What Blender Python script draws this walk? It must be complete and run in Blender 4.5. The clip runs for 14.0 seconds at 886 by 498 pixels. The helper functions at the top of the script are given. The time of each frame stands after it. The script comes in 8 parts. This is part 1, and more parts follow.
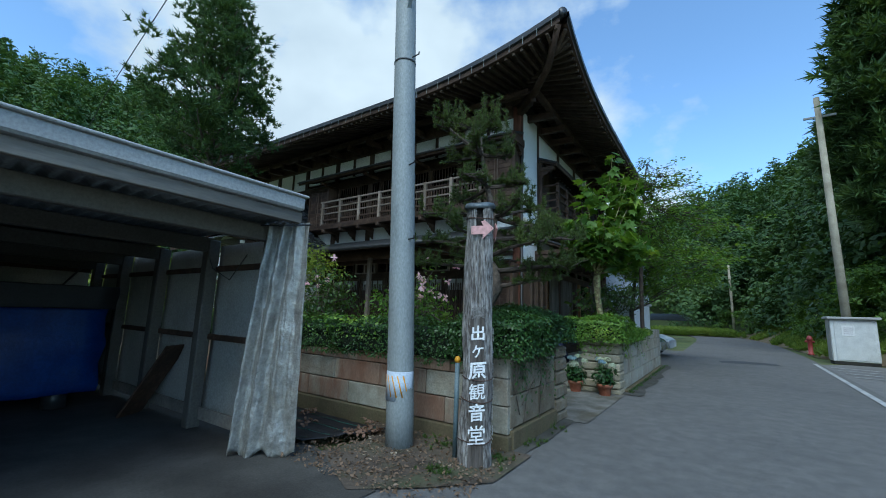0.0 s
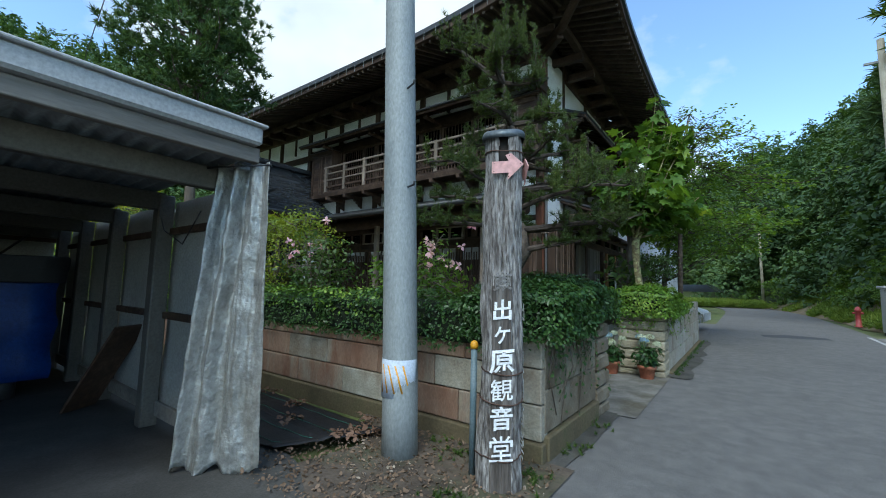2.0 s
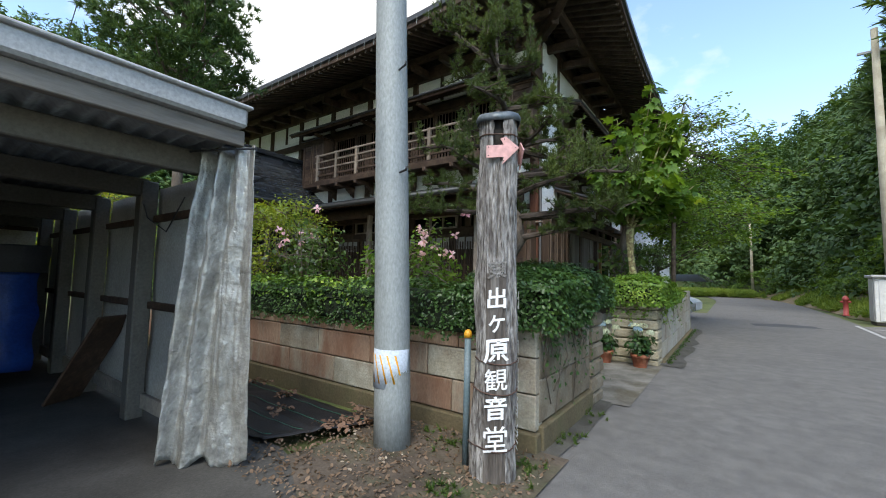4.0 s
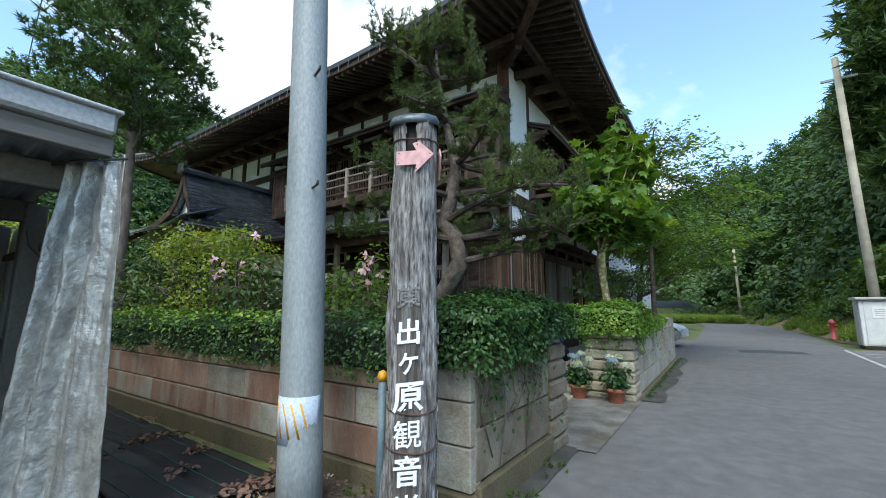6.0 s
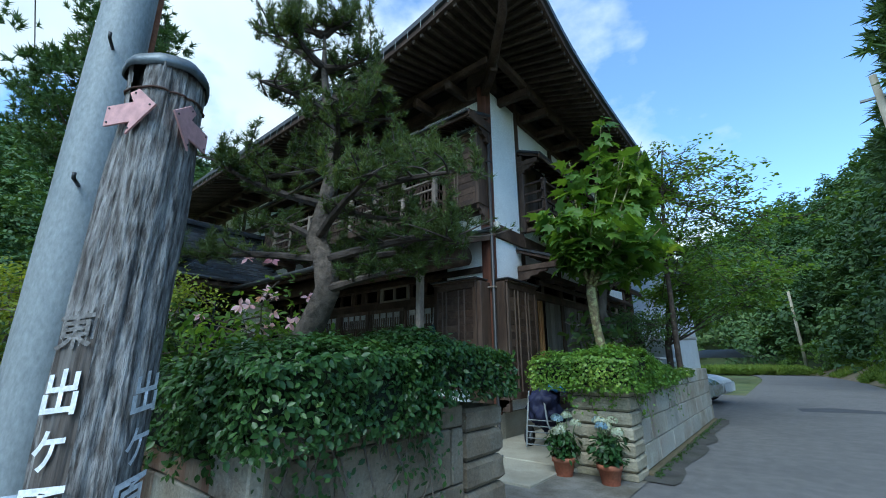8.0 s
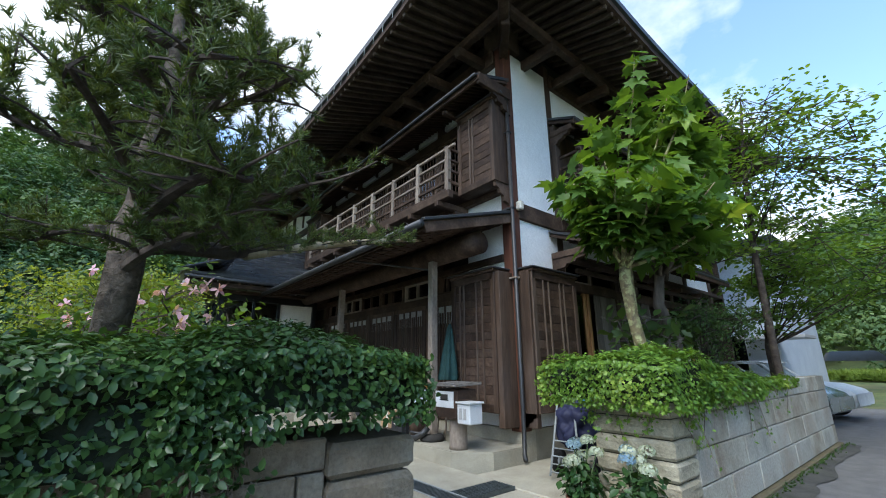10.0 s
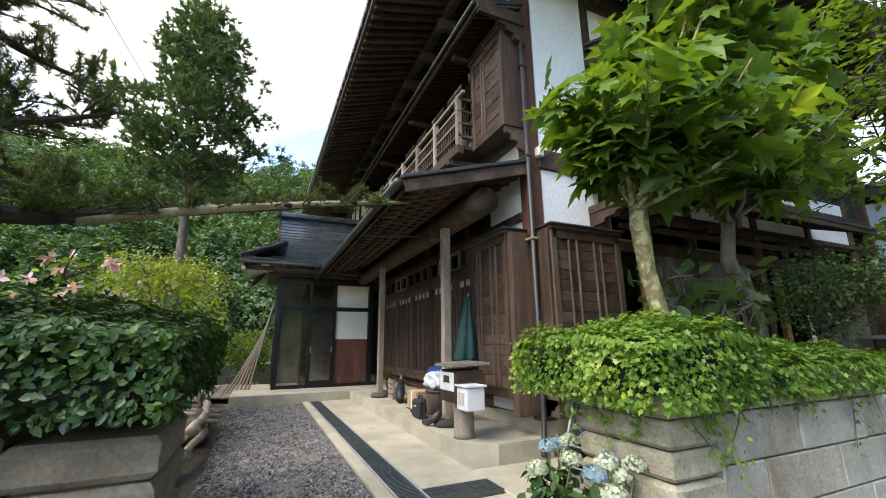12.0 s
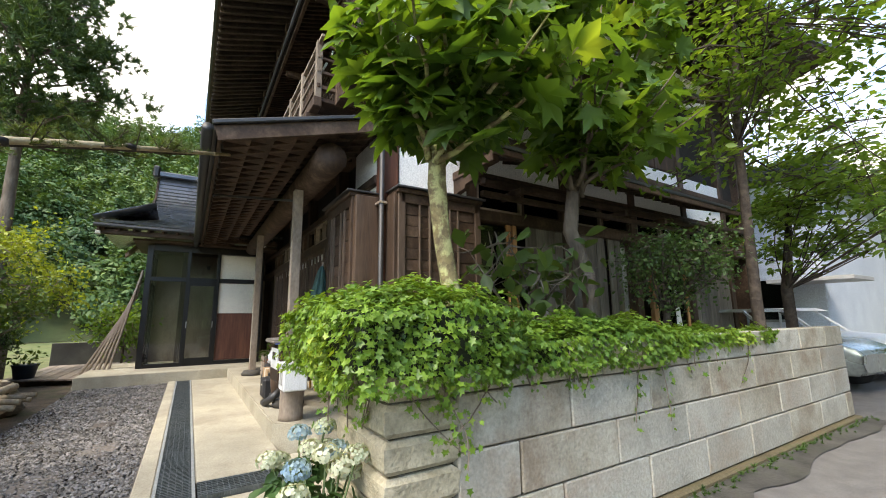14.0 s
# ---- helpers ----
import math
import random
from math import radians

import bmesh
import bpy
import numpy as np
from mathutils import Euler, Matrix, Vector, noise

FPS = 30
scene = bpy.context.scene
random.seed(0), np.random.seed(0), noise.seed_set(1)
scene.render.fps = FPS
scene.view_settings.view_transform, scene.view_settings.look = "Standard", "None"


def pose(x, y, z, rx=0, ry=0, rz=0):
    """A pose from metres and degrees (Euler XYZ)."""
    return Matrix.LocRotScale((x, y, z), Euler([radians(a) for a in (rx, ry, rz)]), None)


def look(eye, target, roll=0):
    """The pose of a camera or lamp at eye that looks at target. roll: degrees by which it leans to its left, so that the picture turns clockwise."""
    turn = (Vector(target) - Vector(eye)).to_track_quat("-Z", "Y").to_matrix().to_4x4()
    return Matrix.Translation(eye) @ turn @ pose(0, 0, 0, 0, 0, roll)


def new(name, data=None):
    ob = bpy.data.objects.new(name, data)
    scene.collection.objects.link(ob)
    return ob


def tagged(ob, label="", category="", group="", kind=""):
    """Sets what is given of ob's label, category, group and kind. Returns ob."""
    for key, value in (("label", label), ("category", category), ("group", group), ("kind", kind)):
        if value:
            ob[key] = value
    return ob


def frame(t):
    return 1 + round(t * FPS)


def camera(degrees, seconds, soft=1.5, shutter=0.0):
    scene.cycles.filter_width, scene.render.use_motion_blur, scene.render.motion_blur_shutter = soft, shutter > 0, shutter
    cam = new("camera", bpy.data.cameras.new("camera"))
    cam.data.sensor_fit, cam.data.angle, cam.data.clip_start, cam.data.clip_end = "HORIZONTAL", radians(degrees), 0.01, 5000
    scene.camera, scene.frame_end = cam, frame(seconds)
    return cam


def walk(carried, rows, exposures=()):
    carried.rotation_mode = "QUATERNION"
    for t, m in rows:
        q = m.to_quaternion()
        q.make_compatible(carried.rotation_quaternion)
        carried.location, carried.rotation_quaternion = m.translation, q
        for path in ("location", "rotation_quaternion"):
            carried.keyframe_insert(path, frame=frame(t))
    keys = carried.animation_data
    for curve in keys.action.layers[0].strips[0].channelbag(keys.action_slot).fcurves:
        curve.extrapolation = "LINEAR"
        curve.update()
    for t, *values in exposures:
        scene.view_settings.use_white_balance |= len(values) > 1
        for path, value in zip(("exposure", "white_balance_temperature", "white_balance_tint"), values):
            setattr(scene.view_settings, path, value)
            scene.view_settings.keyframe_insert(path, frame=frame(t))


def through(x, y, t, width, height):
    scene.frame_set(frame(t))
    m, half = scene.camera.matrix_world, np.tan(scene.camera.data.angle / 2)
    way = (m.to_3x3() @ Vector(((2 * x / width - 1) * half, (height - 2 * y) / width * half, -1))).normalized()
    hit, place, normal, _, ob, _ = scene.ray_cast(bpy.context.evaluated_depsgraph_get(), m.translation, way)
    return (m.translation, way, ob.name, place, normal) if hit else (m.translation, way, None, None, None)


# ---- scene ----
cam = camera(95.2, 14.0, soft=1.0)
PATH = [
    (0, (0.253, -0.278, 1.474), (-0.86, 1.353, 1.791), 1.9),
    (0.5, (0.021, 0.046, 1.459), (-1.12, 1.665, 1.737), 1.7),
    (1, (-0.185, 0.35, 1.454), (-1.348, 1.959, 1.696), 1.5),
    (1.5, (-0.298, 0.622, 1.452), (-1.476, 2.225, 1.66), 1.5),
    (2, (-0.375, 0.728, 1.452), (-1.557, 2.33, 1.638), 1.4),
    (2.5, (-0.406, 0.762, 1.447), (-1.59, 2.365, 1.613), 1.3),
    (5, (-0.425, 0.914, 1.431), (-1.553, 2.559, 1.573), 0.7),
    (5.5, (-0.322, 1.171, 1.434), (-1.436, 2.819, 1.641), 0.4),
    (6, (-0.258, 1.501, 1.426), (-1.371, 3.136, 1.72), 0.1),
    (6.5, (-0.209, 1.883, 1.432), (-1.333, 3.493, 1.815), 0.1),
    (7, (-0.075, 2.252, 1.424), (-1.218, 3.829, 1.876), -0.0),
    (7.5, (0.015, 2.673, 1.401), (-1.161, 4.21, 1.905), -0.1),
    (8, (0.114, 3.088, 1.387), (-1.105, 4.58, 1.923), -0.3),
    (8.2, (0.15, 3.268, 1.402), (-1.09, 4.742, 1.939), -0.2),
    (10.3, (0.244, 4.945, 1.419), (-1.299, 6.098, 1.956), -0.5),
    (10.5, (0.268, 5.12, 1.428), (-1.312, 6.229, 1.952), -0.7),
    (11, (0.315, 5.557, 1.422), (-1.341, 6.558, 1.93), -0.6),
    (11.5, (0.294, 5.993, 1.412), (-1.431, 6.883, 1.895), -0.6),
    (12, (0.305, 6.397, 1.397), (-1.472, 7.193, 1.854), -0.6),
    (12.5, (0.299, 6.756, 1.393), (-1.51, 7.494, 1.82), -0.7),
    (13, (0.297, 7.113, 1.403), (-1.516, 7.858, 1.801), -0.7),
    (13.5, (0.379, 7.436, 1.388), (-1.402, 8.269, 1.756), -0.6),
    (14, (0.455, 7.752, 1.364), (-1.219, 8.793, 1.701), -0.7),
]
walk(cam, [(t, look(eye, target, roll)) for t, eye, target, roll in PATH],
     exposures=[(0.0, -0.54, 5400, -3), (1.0, -0.37, 5550, -3), (2.5, -0.10, 6050, 2), (5.0, 0.30, 6850, 9), (6.0, 0.17, 6150, 4), (7.5, -0.13, 5320, -2), (8.2, -0.15, 5320, -2), (10.3, 0.40, 6200, 9), (11.0, 0.55, 6550, 10), (12.5, 0.93, 7300, 12), (14.0, 1.05, 7600, 12)])

# world: a blue sky with broken cloud
SUN_EL, SUN_AZ = radians(50), radians(160)   # azimuth from +y towards +x
world = bpy.data.worlds.new("sky")
scene.world = world
world.use_nodes = True
wn, wl = world.node_tree.nodes, world.node_tree.links
wn.clear()
w_out = wn.new("ShaderNodeOutputWorld")
w_bg = wn.new("ShaderNodeBackground")
w_sky = wn.new("ShaderNodeTexSky")
w_sky.sky_type = "NISHITA"
w_sky.sun_disc = False
w_sky.sun_elevation, w_sky.sun_rotation = SUN_EL, SUN_AZ
w_sky.air_density, w_sky.dust_density, w_sky.ozone_density = 1.0, 0.3, 3.0
w_tc = wn.new("ShaderNodeTexCoord")
w_map = wn.new("ShaderNodeMapping")
w_map.inputs["Scale"].default_value = (1.0, 1.0, 1.5)
w_map.inputs["Location"].default_value = (0.55, 0.2, 0.0)
w_n = wn.new("ShaderNodeTexNoise")
w_n.inputs["Scale"].default_value, w_n.inputs["Detail"].default_value, w_n.inputs["Roughness"].default_value = 1.9, 8.0, 0.52
w_n2 = wn.new("ShaderNodeTexNoise")
w_n2.inputs["Scale"].default_value, w_n2.inputs["Detail"].default_value = 5.0, 6.0
w_ramp = wn.new("ShaderNodeValToRGB")
w_ramp.color_ramp.elements[0].position, w_ramp.color_ramp.elements[1].position = 0.50, 0.60
w_ramp.color_ramp.elements[0].color = (0.03, 0.03, 0.03, 1)      # a thin veil over the blue
w_shade = wn.new("ShaderNodeMixRGB")
w_shade.inputs[1].default_value, w_shade.inputs[2].default_value = (5.4, 5.8, 6.4, 1), (10.0, 10.0, 10.0, 1)
w_mix = wn.new("ShaderNodeMixRGB")
wl.new(w_tc.outputs["Generated"], w_map.inputs["Vector"])
for w_x in (w_n, w_n2):
    wl.new(w_map.outputs["Vector"], w_x.inputs["Vector"])
w_sep, w_bias = wn.new("ShaderNodeSeparateXYZ"), wn.new("ShaderNodeMath")
w_bias.operation, w_bias.inputs[1].default_value = "MULTIPLY_ADD", -0.16     # thicker cloud over the -x side
wl.new(w_tc.outputs["Generated"], w_sep.inputs[0])
wl.new(w_sep.outputs["X"], w_bias.inputs[0])
wl.new(w_n.outputs["Fac"], w_bias.inputs[2])
wl.new(w_bias.outputs[0], w_ramp.inputs["Fac"])
wl.new(w_n2.outputs["Fac"], w_shade.inputs["Fac"])
wl.new(w_ramp.outputs["Color"], w_mix.inputs["Fac"])
w_clear = wn.new("ShaderNodeMixRGB")            # a bright, clear mountain blue
w_clear.blend_type = "MULTIPLY"
w_clear.inputs["Fac"].default_value, w_clear.inputs[2].default_value = 1.0, (2.6, 2.55, 2.5, 1)
wl.new(w_sky.outputs["Color"], w_clear.inputs[1])
wl.new(w_clear.outputs["Color"], w_mix.inputs[1])
wl.new(w_shade.outputs["Color"], w_mix.inputs[2])
wl.new(w_mix.outputs["Color"], w_bg.inputs["Color"])
w_bg.inputs["Strength"].default_value = 0.15
wl.new(w_bg.outputs["Background"], w_out.inputs["Surface"])

# the sun behind bright thin cloud, high in front of the house
sun = new("sun", bpy.data.lights.new("sun", "SUN"))
sun.data.energy, sun.data.angle, sun.data.color = 3.4, radians(36), (1.0, 0.96, 0.89)
sun.matrix_world = look(Vector((math.sin(SUN_AZ) * math.cos(SUN_EL), math.cos(SUN_AZ) * math.cos(SUN_EL), math.sin(SUN_EL))) * 60, (0, 0, 0))

# ---- helpers of this scene ----
rng = random.Random(7)
nrng = np.random.default_rng(11)
WORLD = {}


def mesh_of(name, verts, faces, material, smooth=False):
    me = bpy.data.meshes.new(name)
    me.from_pydata([tuple(v) for v in verts], [], [tuple(f) for f in faces])
    for m in (material if isinstance(material, (list, tuple)) else [material]):
        me.materials.append(m)
    if smooth:
        me.shade_smooth()
    me.update()
    return me


def put(name, data, parent=None, m=None, label=""):
    """Link data as an object at the world pose m, under parent."""
    ob = new(name, data)
    m = m or Matrix()
    WORLD[ob] = m
    if parent is not None:
        ob.parent = parent
        ob.matrix_basis = WORLD[parent].inverted() @ m
    else:
        ob.matrix_basis = m
    if label:
        ob["label"] = label
    return ob


def thing(name, x, y, z, label, category, group="", kind=""):
    ob = put(name, None, None, Matrix.Translation((x, y, z)))
    ob.empty_display_size = 0.1
    return tagged(ob, label, category, group, kind)


def part(name, bm, material, parent, label="", smooth=False):
    me = bpy.data.meshes.new(name)
    bm.to_mesh(me)
    bm.free()
    me.materials.append(material)
    if smooth:
        me.shade_smooth()
    return put(name, me, parent, None, label)


def chamfered(sx, sy, sz, c):
    """Vertices and faces of a box of that size round the origin, its edges cut by c."""
    hx, hy, hz = sx / 2, sy / 2, sz / 2
    c = min(c, hx * 0.9, hy * 0.9, hz * 0.9)
    v, ix = [], {}
    for a in (-1, 1):
        for b in (-1, 1):
            for d in (-1, 1):
                for k in range(3):
                    p = [a * hx, b * hy, d * hz]
                    for q in range(3):
                        if q != k:
                            p[q] -= (a, b, d)[q] * c
                    ix[a, b, d, k] = len(v)
                    v.append(p)
    f = []
    for k in range(3):
        o = [q for q in range(3) if q != k]
        for s in (-1, 1):
            def key(p, q, k=k, o=o, s=s):
                t = [0, 0, 0]
                t[k], t[o[0]], t[o[1]] = s, p, q
                return ix[t[0], t[1], t[2], k]
            f.append([key(-1, -1), key(1, -1), key(1, 1), key(-1, 1)])
        for p in (-1, 1):
            for q in (-1, 1):
                t0, t1 = [0, 0, 0], [0, 0, 0]
                t0[o[0]], t0[o[1]], t0[k] = p, q, -1
                t1[o[0]], t1[o[1]], t1[k] = p, q, 1
                f.append([ix[(*t0, o[0])], ix[(*t1, o[0])], ix[(*t1, o[1])], ix[(*t0, o[1])]])
    for a in (-1, 1):
        for b in (-1, 1):
            for d in (-1, 1):
                f.append([ix[a, b, d, 0], ix[a, b, d, 1], ix[a, b, d, 2]])
    out = []
    for face in f:
        p = [Vector(v[i]) for i in face]
        n = (p[1] - p[0]).cross(p[2] - p[0])
        out.append(face if n.dot(sum(p, Vector())) > 0 else face[::-1])
    return v, out


BOXES = {}


def block(name, material, parent, lo, hi, c=0.008, turn=None, label=""):
    """A box with cut edges between two corners, turned about its middle; alike boxes share one mesh."""
    size = [round(abs(b - a), 3) for a, b in zip(lo, hi)]
    key = (*size, c, material.name)
    if key not in BOXES:
        BOXES[key] = mesh_of(name, *chamfered(*size, c), material)
    m = Matrix.Translation([(a + b) / 2 for a, b in zip(lo, hi)])
    return put(name, BOXES[key], parent, m @ turn if turn else m, label)


def bar(name, material, parent, a, b, w, h, c=0.006, label=""):
    """A straight bar of section w x h from point a to point b; h lies upward."""
    a, b = Vector(a), Vector(b)
    d = b - a
    key = (round(d.length, 3), w, h, c, material.name, "bar")
    if key not in BOXES:
        BOXES[key] = mesh_of(name, *chamfered(w, round(d.length, 3), h, c), material)
    y = d.normalized()
    x = y.cross(Vector((0, 0, 1)))
    x = x.normalized() if x.length > 1e-4 else Vector((1, 0, 0))
    z = x.cross(y)
    m = Matrix((x, y, z)).transposed().to_4x4()
    m.translation = (a + b) / 2
    return put(name, BOXES[key], parent, m, label)


def tube_data(points, radii, n=10, wob=0.0, caps=True):
    """Vertices and faces of a round tube along points."""
    v, f = [], []
    pts = [Vector(p) for p in points]
    side = None
    for i, p in enumerate(pts):
        d = (pts[min(i + 1, len(pts) - 1)] - pts[max(i - 1, 0)]).normalized()
        if side is None:
            side = d.orthogonal().normalized()
        else:
            side = (side - d * side.dot(d)).normalized()
        up = d.cross(side)
        for k in range(n):
            a = 2 * math.pi * k / n
            r = radii[i] if isinstance(radii, (list, tuple)) else radii
            if wob:
                r *= 1 + wob * noise.noise(Vector((p.x * 3 + math.cos(a) * 1.7, p.y * 3 + math.sin(a) * 1.7, p.z * 2.0)))
            v.append(p + (side * math.cos(a) + up * math.sin(a)) * r)
    for i in range(len(pts) - 1):
        for k in range(n):
            f.append((i * n + k, i * n + (k + 1) % n, (i + 1) * n + (k + 1) % n, (i + 1) * n + k))
    if caps:
        f.append(tuple(range(n))[::-1])
        f.append(tuple((len(pts) - 1) * n + k for k in range(n)))
    return v, f


def tube(name, material, parent, points, radii, n=10, wob=0.0, label=""):
    return put(name, mesh_of(name, *tube_data(points, radii, n, wob), material, True), parent, None, label)


def sheet(name, material, parent, fn, nu, nv, label="", smooth=True, thick=0.0):
    """A surface fn(u, v) for u, v in 0..1, with a thickness where given."""
    v = [fn(i / nu, j / nv) for j in range(nv + 1) for i in range(nu + 1)]
    f = [(j * (nu + 1) + i, j * (nu + 1) + i + 1, (j + 1) * (nu + 1) + i + 1, (j + 1) * (nu + 1) + i) for j in range(nv) for i in range(nu)]
    ob = put(name, mesh_of(name, v, f, material, smooth), parent, None, label)
    if thick:
        s = ob.modifiers.new("thickness", "SOLIDIFY")
        s.thickness, s.offset = thick, 0
    return ob


def joined(name, pieces, material, parent=None, label="", smooth=False):
    """One mesh from many (verts, faces)."""
    v, f = [], []
    for pv, pf in pieces:
        o = len(v)
        v += [tuple(p) for p in pv]
        f += [tuple(i + o for i in q) for q in pf]
    return put(name, mesh_of(name, v, f, material, smooth), parent, None, label)


def lathe(name, material, parent, profile, x, y, z, n=20, label=""):
    v, f = [], []
    for r, h in profile:
        v += [(x + r * math.cos(2 * math.pi * k / n), y + r * math.sin(2 * math.pi * k / n), z + h) for k in range(n)]
    for i in range(len(profile) - 1):
        for k in range(n):
            f.append((i * n + k, i * n + (k + 1) % n, (i + 1) * n + (k + 1) % n, (i + 1) * n + k))
    f.append(tuple(range(n))[::-1])
    f.append(tuple((len(profile) - 1) * n + k for k in range(n)))
    return put(name, mesh_of(name, v, f, material, True), parent, None, label)


# ---- materials ----
def surface(name, a, b, scale=6.0, fine=60.0, rough=0.8, bump=0.25, stretch=(1, 1, 1), stain=None, stain_scale=1.2, stain_amount=0.45,
            metal=0.0, tone=0.18, spec=0.35, low=0.35, high=0.65, island=False):
    """A two-scale procedural surface: colours a and b by broad noise, fine grain with relief, and stains with a shape of their own."""
    m = bpy.data.materials.new(name)
    m.use_nodes = True
    n, l = m.node_tree.nodes, m.node_tree.links
    p = n["Principled BSDF"]
    g = n.new("ShaderNodeNewGeometry")
    mp = n.new("ShaderNodeMapping")
    mp.inputs["Scale"].default_value = stretch
    l.new(g.outputs["Position"], mp.inputs["Vector"])
    oi = n.new("ShaderNodeObjectInfo")
    sh = n.new("ShaderNodeVectorMath")
    sh.operation = "MULTIPLY_ADD"
    sh.inputs[1].default_value = (7.0, 5.0, 3.0)
    cmb = n.new("ShaderNodeCombineXYZ")
    for k in range(3):
        l.new(oi.outputs["Random"], cmb.inputs[k])
    l.new(cmb.outputs[0], sh.inputs[0])
    l.new(mp.outputs[0], sh.inputs[2])

    def nz(s, d=5.0, r=0.6):
        t = n.new("ShaderNodeTexNoise")
        t.inputs["Scale"].default_value, t.inputs["Detail"].default_value, t.inputs["Roughness"].default_value = s, d, r
        l.new(sh.outputs[0], t.inputs["Vector"])
        return t
    broad, grain = nz(scale), nz(fine, 4.0)
    rmp = n.new("ShaderNodeMapRange")
    rmp.inputs["From Min"].default_value, rmp.inputs["From Max"].default_value = low, high
    l.new(broad.outputs["Fac"], rmp.inputs["Value"])
    mix = n.new("ShaderNodeMixRGB")
    mix.inputs[1].default_value, mix.inputs[2].default_value = (*a, 1), (*b, 1)
    l.new(rmp.outputs[0], mix.inputs["Fac"])
    last = mix.outputs[0]
    if stain:
        st = nz(stain_scale, 6.0, 0.65)
        sr = n.new("ShaderNodeMapRange")
        sr.inputs["From Min"].default_value, sr.inputs["From Max"].default_value, sr.inputs["To Max"].default_value = 0.48, 0.66, stain_amount
        l.new(st.outputs["Fac"], sr.inputs["Value"])
        sm = n.new("ShaderNodeMixRGB")
        sm.inputs[2].default_value = (*stain, 1)
        l.new(sr.outputs[0], sm.inputs["Fac"])
        l.new(last, sm.inputs[1])
        last = sm.outputs[0]
    hs = n.new("ShaderNodeHueSaturation")
    tv = n.new("ShaderNodeMapRange")
    tv.inputs["To Min"].default_value, tv.inputs["To Max"].default_value = 1 - tone, 1 + tone
    l.new(g.outputs["Random Per Island"] if island else oi.outputs["Random"], tv.inputs["Value"])
    gr = n.new("ShaderNodeMapRange")
    gr.inputs["To Min"].default_value, gr.inputs["To Max"].default_value = 0.50, 1.50
    l.new(grain.outputs["Fac"], gr.inputs["Value"])
    mu = n.new("ShaderNodeMath")
    mu.operation = "MULTIPLY"
    l.new(tv.outputs[0], mu.inputs[0])
    l.new(gr.outputs[0], mu.inputs[1])
    l.new(mu.outputs[0], hs.inputs["Value"])
    l.new(last, hs.inputs["Color"])
    l.new(hs.outputs[0], p.inputs["Base Color"])
    p.inputs["Roughness"].default_value = rough
    p.inputs["Metallic"].default_value = metal
    p.inputs["Specular IOR Level"].default_value = spec
    rr = n.new("ShaderNodeMapRange")
    rr.inputs["To Min"].default_value, rr.inputs["To Max"].default_value = max(0.04, rough - 0.14), min(1, rough + 0.14)
    l.new(broad.outputs["Fac"], rr.inputs["Value"])
    l.new(rr.outputs[0], p.inputs["Roughness"])
    if bump:
        ad = n.new("ShaderNodeMath")
        ad.operation = "MULTIPLY_ADD"
        ad.inputs[1].default_value = 0.5
        l.new(grain.outputs["Fac"], ad.inputs[0])
        l.new(broad.outputs["Fac"], ad.inputs[2])
        bp = n.new("ShaderNodeBump")
        bp.inputs["Strength"].default_value, bp.inputs["Distance"].default_value = min(1, bump), 0.02
        l.new(ad.outputs[0], bp.inputs["Height"])
        l.new(bp.outputs[0], p.inputs["Normal"])
    return m


def leafy(name, a, b, c=None, through=0.45, rough=0.45, patch=1.3):
    """Leaves: colour by leaf and by patch, some light let through."""
    m = bpy.data.materials.new(name)
    m.use_nodes = True
    n, l = m.node_tree.nodes, m.node_tree.links
    p, out = n["Principled BSDF"], n["Material Output"]
    g = n.new("ShaderNodeNewGeometry")
    t = n.new("ShaderNodeTexNoise")
    t.inputs["Scale"].default_value, t.inputs["Detail"].default_value = patch, 3.0
    l.new(g.outputs["Position"], t.inputs["Vector"])
    ad = n.new("ShaderNodeMath")
    ad.operation = "MULTIPLY_ADD"
    ad.inputs[1].default_value = 0.55
    l.new(g.outputs["Random Per Island"], ad.inputs[0])
    sb = n.new("ShaderNodeMath")
    sb.operation = "MULTIPLY_ADD"
    sb.inputs[1].default_value, sb.inputs[2].default_value = 1.3, -0.42
    l.new(t.outputs["Fac"], sb.inputs[0])
    l.new(sb.outputs[0], ad.inputs[2])
    r = n.new("ShaderNodeValToRGB")
    e = r.color_ramp.elements
    e[0].color, e[1].color = (*a, 1), (*b, 1)
    e[0].position, e[1].position = 0.15, 0.75
    if c:
        x = e.new(0.97)
        x.color = (*c, 1)
    l.new(ad.outputs[0], r.inputs["Fac"])
    l.new(r.outputs[0], p.inputs["Base Color"])
    p.inputs["Roughness"].default_value, p.inputs["Specular IOR Level"].default_value = rough, 0.35
    tr = n.new("ShaderNodeBsdfTranslucent")
    mx = n.new("ShaderNodeMixRGB")
    mx.blend_type = "MULTIPLY"
    mx.inputs["Fac"].default_value, mx.inputs[2].default_value = 1.0, (1.5, 1.35, 0.5, 1)
    l.new(r.outputs[0], mx.inputs[1])
    l.new(mx.outputs[0], tr.inputs["Color"])
    ms = n.new("ShaderNodeMixShader")
    ms.inputs["Fac"].default_value = through
    l.new(p.outputs[0], ms.inputs[1])
    l.new(tr.outputs[0], ms.inputs[2])
    l.new(ms.outputs[0], out.inputs["Surface"])
    return m


def plain(name, col, rough=0.5, metal=0.0, spec=0.5):
    return surface(name, tuple(c * 0.9 for c in col), tuple(min(1, c * 1.08) for c in col), 4.0, 90.0, rough, 0.06, metal=metal, tone=0.05, spec=spec)


